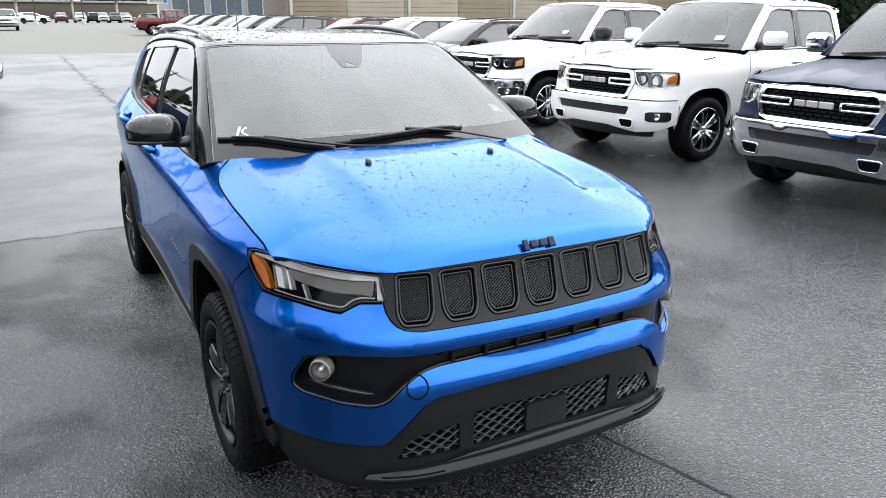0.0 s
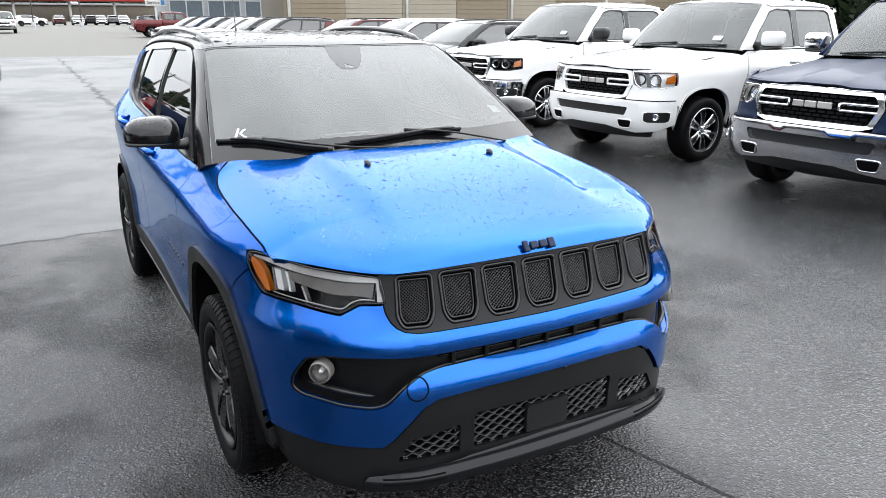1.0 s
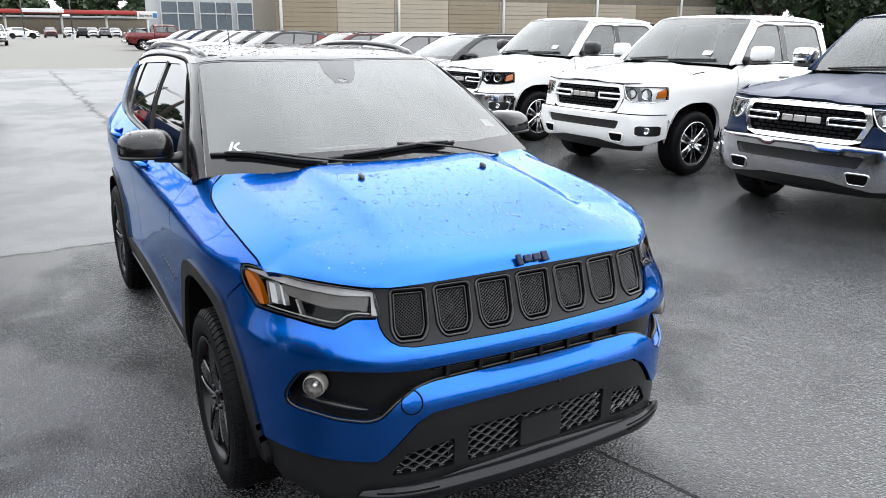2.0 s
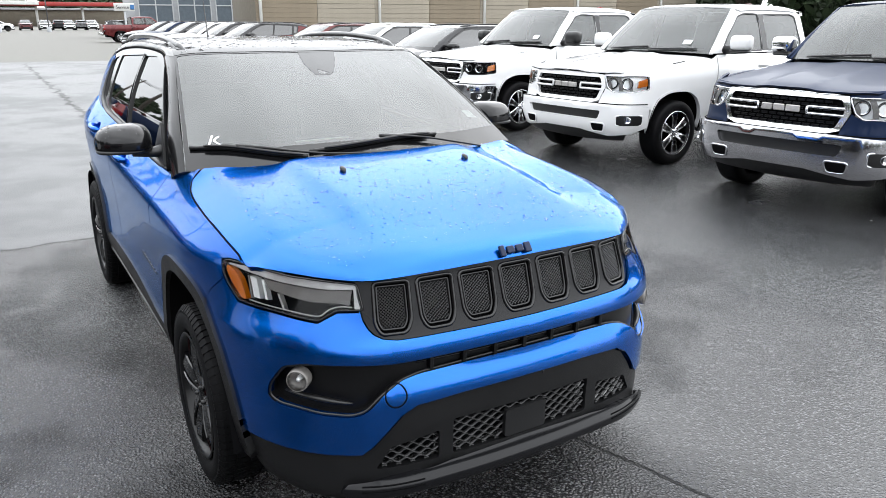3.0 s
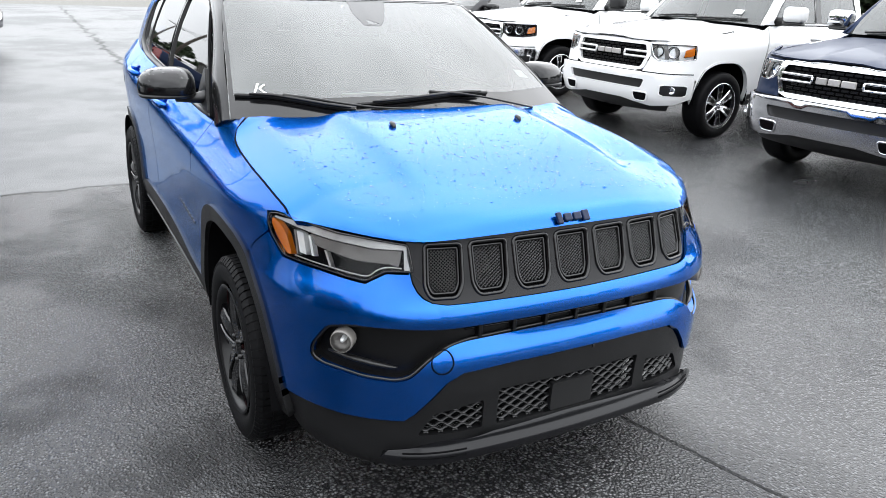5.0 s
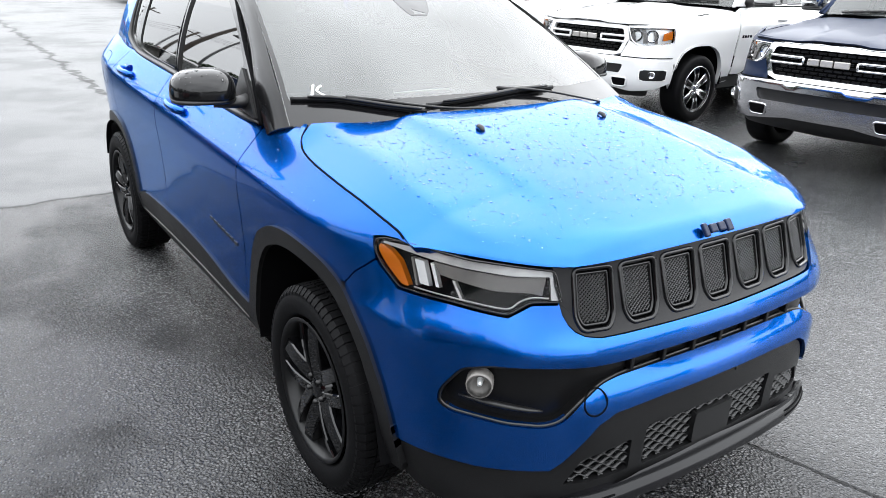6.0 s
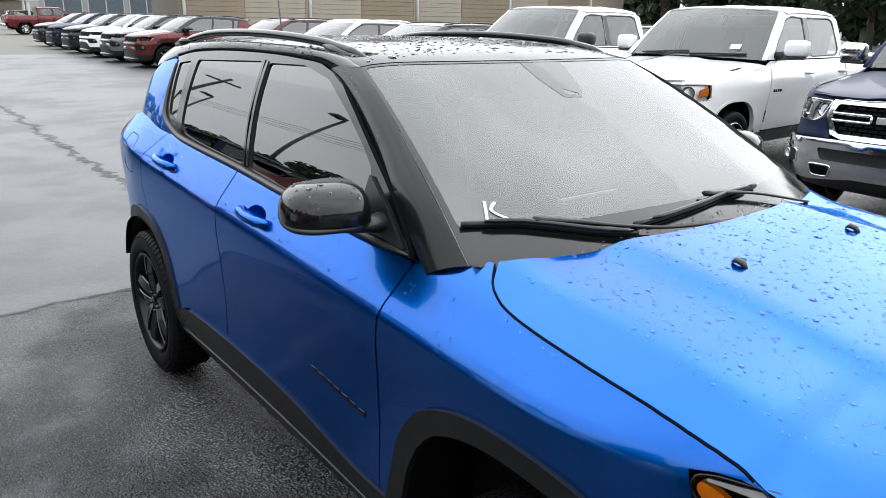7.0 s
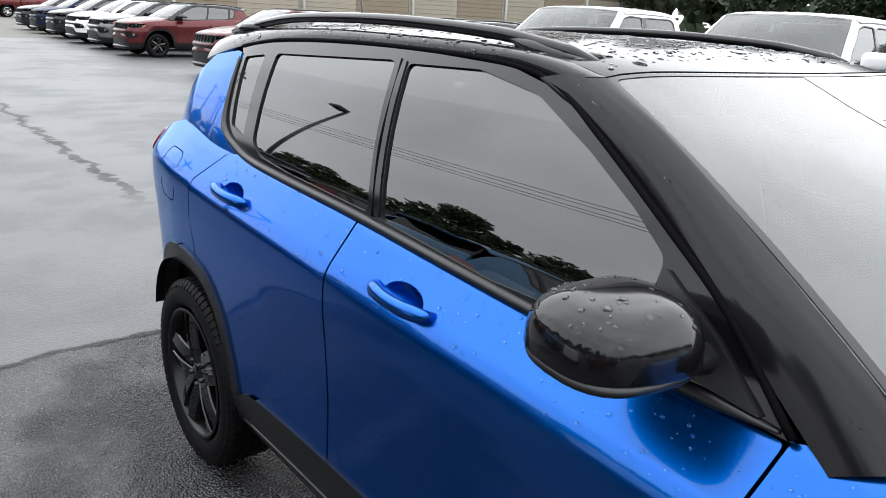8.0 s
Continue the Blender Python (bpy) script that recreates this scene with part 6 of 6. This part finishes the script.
# ---- vehicles on the other side of the lane ----
truck(pose(-6.72, 14.3, 0, 0, 0, -90), "white pickup truck parked tail to the lane", M_WHITE, M_CHROMEBUMP, M_CHROME, group="pickups across the lane")
truck(pose(-6.98, 11.2, 0, 0, 0, -90), "navy blue pickup truck with chrome rear bumper", M_NAVY, M_CHROMEBUMP, M_CHROME, group="pickups across the lane")
for colour, x, y in (("red", -7.0, 8.0), ("teal", -6.9, 4.9), ("white", -7.0, 1.9), ("red", -7.0, -1.2), ("black", -6.9, -4.4), ("white", -7.0, 17.6), ("red", -7.0, 20.8)):
    lot_suv(colour, pose(x, y, 0, 0, 0, -90), "SUVs across the lane", "parked tail to the lane")

# ---- far side of the lot ----
truck(pose(-1.9, 80, 0), "white pickup truck facing the lane far across the lot", M_WHITE, M_CHROMEBUMP, M_CHROME, group="far vehicles")
truck(pose(11.8, 62, 0, 0, 0, 90), "red pickup truck parked far across the lot", PAINTS["wine"], M_CHROMEBUMP, M_CHROME, group="far vehicles")
for colour, x, y, turn in (("white", 2.8, 127, 90), ("red", 5.7, 137, 0), ("white", 8.5, 137, 0), ("black", 10.4, 140, 180), ("white", 11.9, 137, 0), ("grey", 13.7, 140, 180), ("white", 15.4, 137, 0), ("black", 19.5, 125, 90),
                           ("white", 17.2, 66, -80), ("black", 21.0, 66, -80), ("black", 12.6, 78, 90), ("black", 28.5, 31.0, -86), ("white", 17.5, 17.0, 4), ("white", 18.6, 12.6, 4)):
    lot_suv(colour, pose(x, y, 0, 0, 0, turn), "far vehicles", "parked far across the lot")

# ---- buildings ----
M_BLOCK = mat("tan_block", (0.20, 0.165, 0.12), 0.9, var=0.18, scale=0.8, fine=25, bump=0.5)
M_BLOCK2 = mat("pale_block", (0.28, 0.25, 0.20), 0.9, var=0.15, scale=0.8, fine=25, bump=0.5)
M_PIPE = mat("white_downpipe", (0.55, 0.55, 0.53), 0.5, var=0.08)
M_MORTAR = mat("mortar", (0.13, 0.115, 0.09), 0.95, var=0.2, fine=40)
M_PANELGLASS = mat("showroom_glass", (0.09, 0.11, 0.13), 0.12, coat=0.5, var=0.15)
M_FRAME = mat("pale_frame", (0.35, 0.36, 0.37), 0.5, var=0.1)
M_FASCIA = mat("grey_fascia", (0.28, 0.29, 0.30), 0.6, var=0.12)
M_REDCANOPY = mat("red_canopy", (0.24, 0.014, 0.012), 0.45, var=0.12)
M_WHITEWALL = mat("white_wall", (0.50, 0.50, 0.48), 0.8, var=0.12)
M_SIGNBLUE = mat("sign_blue", (0.03, 0.13, 0.32), 0.5, var=0.05)
M_TEXT = mat("sign_black", (0.01, 0.01, 0.012), 0.6, var=0.05)


shop = thing("block_building", pose(14.0, 46, 0, 0, 0, -6), "tan concrete block building with white downpipes", "building")
block("wall", (36, 8, 7.2), pose(18, 4, 3.6), M_MORTAR, shop, bevel=0.05)
block("roof", (36.4, 8.4, 0.3), pose(18, 4, 7.35), M_FASCIA, shop, bevel=0.05)
course = 0.30
shared = {}
for row in range(12):
    z = 0.15 + 0.02 + row * course
    for k in range(9):
        pale = k in (1, 2, 4, 6, 8)
        if pale not in shared:
            b = block("block_course", (3.975, 0.06, 0.288), Matrix(), M_BLOCK2 if pale else M_BLOCK, shop, bevel=0.012, segments=1)
            shared[pale] = b.data
            b.location = (2.0 + 4 * k, -0.02, z)
            continue
        o = new("block_course", shared[pale])
        o.parent = shop
        o.location = (2.0 + 4 * k, -0.02 + 0.006 * ((row * 7 + k * 3) % 3), z)
for k in range(5):
    tube("downpipe", [(0.3 + 8.0 * k, -0.14, 0.1), (0.3 + 8.0 * k, -0.14, 3.5), (0.3 + 8.0 * k, -0.14, 7.1)], 0.10, M_PIPE, shop, sides=8, up=(1, 0, 0))

show = thing("service_building", pose(11.5, 74, 0, 0, 0, -3), "service building with large grey glass bays", "building")
block("wall", (19, 9, 6.0), pose(9.5, 4.6, 3.0), M_FASCIA, show, bevel=0.05)
for k in range(5):
    bay = block("glass_bay", (2.9, 0.08, 3.9), pose(1.9 + 3.5 * k, 0.05, 2.1), M_PANELGLASS, show, bevel=0.02)
    for x in (-1.5, 0, 1.5):
        block("mullion", (0.10, 0.12, 4.0), pose(1.9 + 3.5 * k + x, 0.0, 2.1), M_FRAME, bay, bevel=0.01)
    block("transom", (3.0, 0.12, 0.10), pose(1.9 + 3.5 * k, 0.0, 3.0), M_FRAME, bay, bevel=0.01)
block("roof", (19.4, 9.4, 0.3), pose(9.5, 4.6, 6.1), M_FRAME, show, bevel=0.05)

sign = thing("service_sign", pose(10.3, 71.8, -0.25), "white service sign on a pole", "sign")
block("sign_board", (1.7, 0.2, 0.66), pose(0, 0, 3.0), M_WHITEWALL, sign, bevel=0.03)
block("sign_emblem", (0.34, 0.06, 0.40), pose(0.64, -0.12, 3.0), M_SIGNBLUE, sign, bevel=0.02)
tube("sign_pole", [(0, 0, 0), (0, 0, 1.2), (0, 0, 2.6)], 0.09, M_FRAME, sign, sides=8, up=(1, 0, 0))
fc = bpy.data.curves.new("lettering", "FONT")
fc.body, fc.size, fc.extrude, fc.align_x = "Service", 0.37, 0.01, "CENTER"
fc.materials.append(M_TEXT)
fo = new("lettering", fc)
fo.parent = sign
fo.matrix_basis = pose(-0.17, -0.115, 2.88, 90)

fuel = thing("fuel_canopy", pose(2, 205, 0), "red fuel station canopy on white posts", "canopy")
block("canopy_roof", (60, 12, 0.9), pose(2, 6, 5.2), M_REDCANOPY, fuel, bevel=0.08)
for x in (-26, -14, -2, 10, 20, 30):
    tube("canopy_post", [(x, 3, 0), (x, 3, 2.5), (x, 3, 4.8)], 0.3, M_WHITEWALL, fuel, sides=8, up=(1, 0, 0))
block("canopy_stripe", (9, 0.2, 0.9), pose(6, -0.1, 5.4), M_WHITEWALL, fuel, bevel=0.03)
kiosk = thing("fuel_shop", pose(20, 222, 0), "low white fuel station shop", "building")
block("wall", (56, 9, 4), pose(-5, 4, 2), M_MORTAR, kiosk, bevel=0.05)
block("roof", (57, 10, 0.5), pose(-5, 4, 4.2), M_FASCIA, kiosk, bevel=0.05)

# ---- trees, poles and wires ----
M_LEAF = mat("leaf_green", (0.022, 0.040, 0.014), 0.6, var=0.45, scale=0.6, fine=6)
M_BARK = mat("bark", (0.05, 0.04, 0.03), 0.9, var=0.3, fine=30, bump=0.6)
M_POLE = mat("pole_wood", (0.06, 0.05, 0.042), 0.85, var=0.25, fine=25, bump=0.4)
M_POLESTEEL = mat("pole_steel", (0.08, 0.08, 0.085), 0.5, metal=0.4, var=0.15)


def leaves(rng, centres, radii, count, size):
    vs, fs = [], []
    for _ in range(count):
        k = rng.integers(len(centres))
        d = rng.normal(size=3)
        d /= np.linalg.norm(d)
        c = centres[k] + d * radii[k] * rng.uniform(0.55, 1.05) * np.array((1, 1, 0.8))
        u, w = rng.normal(size=3), rng.normal(size=3)
        u /= np.linalg.norm(u)
        w -= u * (w @ u)
        w /= np.linalg.norm(w)
        s = size * rng.uniform(0.6, 1.3)
        b = len(vs)
        vs += [c - u * s, c + w * s * 0.45, c + u * s, c - w * s * 0.45]
        fs.append((b, b + 1, b + 2, b + 3))
    return vs, fs


def tree(m, seed, height, label, group):
    rng = np.random.default_rng(seed)
    t = thing("tree", m, label, "tree", group)
    trunk_pts = [np.array((0, 0, -0.1)), np.array((rng.normal() * 0.2, rng.normal() * 0.2, height * 0.25)), np.array((rng.normal() * 0.4, rng.normal() * 0.4, height * 0.55)), np.array((rng.normal() * 0.5, rng.normal() * 0.5, height * 0.85))]
    tr = tube("trunk", spline(trunk_pts, 5), np.linspace(height * 0.032, height * 0.008, 16), M_BARK, t, sides=8)
    centres, radii = [], []
    for k in range(11):
        a, h = rng.uniform(0, 2 * math.pi), height * rng.uniform(0.30, 0.88)
        reach = height * rng.uniform(0.12, 0.30) * (1.15 - h / height * 0.7)
        tip = np.array((math.cos(a) * reach, math.sin(a) * reach, h + height * 0.08))
        tube("limb", [(0, 0, h - height * 0.10), tip * (0.5, 0.5, 1) - (0, 0, height * 0.03), tip], [height * 0.012, height * 0.008, height * 0.003], M_BARK, tr, sides=6)
        centres.append(tip)
        radii.append(height * rng.uniform(0.11, 0.19))
    centres.append(np.array((0, 0, height * 0.85)))
    radii.append(height * 0.16)
    vs, fs = leaves(rng, centres, radii, 6500, height * 0.030)
    mesh_object("crown", vs, fs, M_LEAF, t, smooth=False)
    return t


kinds = [tree(pose(-34, 6, 0), 3, 11.0, "broad green tree behind the lot", "trees"), tree(pose(-40, -7, 0), 5, 13.0, "tall green tree behind the lot", "trees"), tree(pose(-37, 18, 0), 8, 9.5, "broad green tree behind the lot", "trees")]
rng = np.random.default_rng(11)
spots = [(-42, 26), (-38, -20), (-46, 36), (-41, -33), (-44, 48), (-36, 60), (-50, 12), (-48, -2), (-40, 75),
         (46, 46), (51, 39), (55, 31), (58, 22), (60, 13), (62, 4), (63, -6), (50, 52), (61, 27), (66, 18), (56, 42)]
for i, (x, y) in enumerate(spots):
    copy_thing(kinds[i % 3], pose(x, y, 0, 0, 0, float(rng.uniform(0, 360))))


def woods(name, p0, p1, height, count, size, label):
    """A far belt of trees: trunks and a deep mass of leaf clumps with an uneven top."""
    rng = np.random.default_rng(int(abs(p0[0]) + height))
    a, b = np.array(p0, float), np.array(p1, float)
    n = max(6, int(np.linalg.norm(b - a) / (height * 0.35)))
    cs, rs, vs, fs = [], [], [], []
    for i in range(n):
        c = a + (b - a) * (i + rng.uniform(-0.3, 0.3)) / n
        h = height * rng.uniform(0.65, 1.1)
        for k in range(4):
            cs.append(np.array((c[0] + rng.normal() * height * 0.12, c[1] + rng.normal() * height * 0.12, h * (0.2 + 0.2 * k))))
            rs.append(height * rng.uniform(0.14, 0.24))
    vs, fs = leaves(rng, cs, rs, count, size)
    tagged(mesh_object(name, vs, fs, M_LEAF, smooth=False), label, "woods", kind="stuff")


woods("woodland", (-60, 270), (130, 262), 17, 34000, 1.3, "dark green woodland beyond the fuel station")
woods("woodland", (-47, -70), (-50, 200), 12, 26000, 0.8, "dark green woodland across the road")
woods("woodland", (75, 70), (82, -60), 13, 14000, 1.1, "dark green woodland behind the pickups")
woods("woodland", (70, -75), (-70, -80), 12, 9000, 1.1, "dark green woodland behind the lane")


def utility_pole(x, y, turn=0):
    p = thing("utility_pole", pose(x, y, 0, 0, 0, turn), "weathered wooden utility pole with a crossarm", "pole", "utility poles")
    tube("post", [(0, 0, -0.2), (0.03, 0, 5), (0.0, 0, 10.4)], [0.17, 0.15, 0.11], M_POLE, p, sides=10, up=(1, 0, 0))
    block("crossarm", (0.12, 2.4, 0.14), pose(0, 0, 9.8, 0, 0, 90), M_POLE, p, bevel=0.01)
    for k in (-1.0, -0.4, 0.4, 1.0):
        lathe("insulator", [(0, 0.16), (0.04, 0.15), (0.05, 0.0)], pose(k, 0, 9.87, 0, -90, 0), M_PIPE, p, n=8)
    return p


poles_y = (-62, -22, 58, 96)
for y in poles_y:
    utility_pole(-16, y)
for k in (-1.0, -0.4, 0.4, 1.0):
    pts = []
    for y0, y1 in zip(poles_y[:-1], poles_y[1:]):
        for t in np.linspace(0, 1, 8, endpoint=False):
            pts.append((-16 + k, y0 + (y1 - y0) * t, 10.0 - 0.9 * 4 * t * (1 - t)))
    pts.append((-16 + k, poles_y[-1], 10.0))
    tagged(tube("overhead_wire", pts, 0.022, M_TEXT, sides=5), "black overhead wire sagging between the poles", "wire", "overhead wires")


def lot_light(x, y, h=8.0):
    p = thing("lot_lamp", pose(x, y, 0), "dark steel lot lamp with a square head", "lamp", "lot lamps")
    tube("post", [(0, 0, 0.5), (0, 0, h * 0.5), (0, 0, h)], [0.09, 0.08, 0.07], M_POLESTEEL, p, sides=10, up=(1, 0, 0))
    lathe("footing", [(0, 0.7), (0.28, 0.7), (0.30, 0.0)], pose(0, 0, 0, 0, -90, 0), M_FASCIA, p, n=16)
    block("lamp_head", (0.55, 0.55, 0.18), pose(0.35, 0, h), M_POLESTEEL, p, bevel=0.03)
    return p


utility_pole(-9.8, 33, 62)
utility_pole(-11.5, 57, 62)
lot_light(-9.7, 19.7)
lot_light(-11.0, 33.5)
lot_light(-12.5, 47)
lot_light(1.5, 118)
lot_light(7.5, 118)

# ---- rain standing in drops on the blue car ----
def drops(name, f, region, count, size, label, seed, stretch=1.4):
    rng = np.random.default_rng(seed)
    vs, fs = [], []
    (u0, u1), (v0, v1), ok = region
    uv = rng.uniform((u0, v0), (u1, v1), (count, 2))
    keep = np.array([ok(a, b) for a, b in uv])
    uv = uv[keep]
    P, N = f(uv[:, 0], uv[:, 1]), normals(f, uv[:, 0], uv[:, 1])
    N *= np.where(np.sum(N * (P - np.array((0, 1.3, 0.5))), 1) < 0, -1, 1)[:, None]
    for p, nn in zip(P, N):
        r = size * math.exp(rng.normal() * 0.42)
        a = rng.normal() * 0.5
        t = np.cross(nn, (1, 0, 0))
        t /= np.linalg.norm(t)
        w = np.cross(nn, t)
        t, w = t * math.cos(a) + w * math.sin(a), w * math.cos(a) - t * math.sin(a)
        s = rng.uniform(1.0, stretch)
        b = len(vs)
        for rr, h in ((1.0, -0.02), (0.90, 0.15), (0.55, 0.29)):
            for j in range(7):
                q = 2 * math.pi * j / 7
                vs.append(p + (t * math.cos(q) * s + w * math.sin(q)) * rr * r + nn * h * r)
        vs.append(p + nn * 0.33 * r)
        for k in range(2):
            for j in range(7):
                fs.append((b + k * 7 + j, b + k * 7 + (j + 1) % 7, b + k * 7 + 7 + (j + 1) % 7, b + k * 7 + 7 + j))
        for j in range(7):
            fs.append((b + 14 + j, b + 14 + (j + 1) % 7, b + 21))
    tagged(mesh_object(name, vs, fs, M_WATER), label, "raindrops", kind="stuff")


patch = lambda a, b: noise.noise(Vector((a * 3.0, b * 3.0, 0.3))) > -0.6
drops("raindrops", hood_surface, ((-0.72, 0.72), (-0.66, 0.30), lambda a, b: b > nose_y(abs(a)) + 0.05 and patch(a, b) and (abs(a) < 0.6 or b < 0.25)), 3000, 0.0023, "clear raindrops scattered over the blue hood", 1)
drops("raindrops", roof_surface, ((-0.62, 0.62), (1.13, 2.6), lambda a, b: True), 1700, 0.0040, "clear raindrops scattered over the black roof", 2, 1.8)
F_side = mirrored(SUV, -1)
drops("raindrops", F_side, ((SUV.at(0.912, 0.0), SUV.at(0.912, 2.5)), (1.0, 1.13), lambda a, b: True), 420, 0.0021, "clear raindrops along the blue shoulder line", 3)
G_side = mirrored(side_glass, -1)
drops("raindrops", ruled([(-0.815, 0.42, 1.13), (-0.73, 0.80, 1.36), (-0.66, 1.12, 1.52)], [(-0.836, 0.50, 1.11), (-0.74, 0.86, 1.355), (-0.665, 1.18, 1.515)], 0.02, (-0.6, -0.5, 0.6)), ((0, 1), (0, 1), lambda a, b: True), 110, 0.0014, "fine raindrops on the black front pillar", 4)


def mirror_cap(u, v):
    """The upper shell of the mirror on the walked side, by longitude and latitude."""
    u, v = np.asarray(u, float), np.asarray(v, float)
    bend = lambda q, e: np.sign(q) * np.abs(q) ** e
    x, y, z = bend(np.cos(v) * np.cos(u), 0.62), bend(np.cos(v) * np.sin(u), 0.8), bend(np.sin(v), 0.68)
    y = np.where(y < 0, y * (1 - 0.12 * x), y)
    z = z * (1 - 0.06 * x)
    x, y, z = -x * 0.116, y * 0.112, z * 0.096
    c, d = math.cos(radians(-10)), math.sin(radians(-10))
    return np.stack([-0.950 + x * c - y * d, 0.784 + x * d + y * c, 1.187 + z], 1)


def roof_band(u, v):
    """The black edge of the roof on the walked side, above the doors."""
    u, v = np.asarray(u, float), np.asarray(v, float)
    y = 1.30 + 1.5 * u
    top = roof_surface(-(0.606 - 0.02 * u), y)
    foot = side_glass(y, np.interp(y, (1.30, 1.55, 1.72, 2.2, 2.6, 2.85), (1.545, 1.556, 1.558, 1.553, 1.520, 1.478))) * np.array((-1, 1, 1))
    return top + (foot - top) * v[:, None] + np.array((-0.8, 0, 0.6)) * (0.014 * 4 * v * (1 - v))[:, None]


drops("raindrops", roof_band, ((0, 1), (0.05, 0.9), lambda a, b: True), 190, 0.0026, "clear raindrops along the black roof edge", 7)
drops("raindrops", mirror_cap, ((0.2, 6.1), (0.35, 1.35), lambda a, b: True), 70, 0.0027, "clear raindrops on the black door mirror", 6)
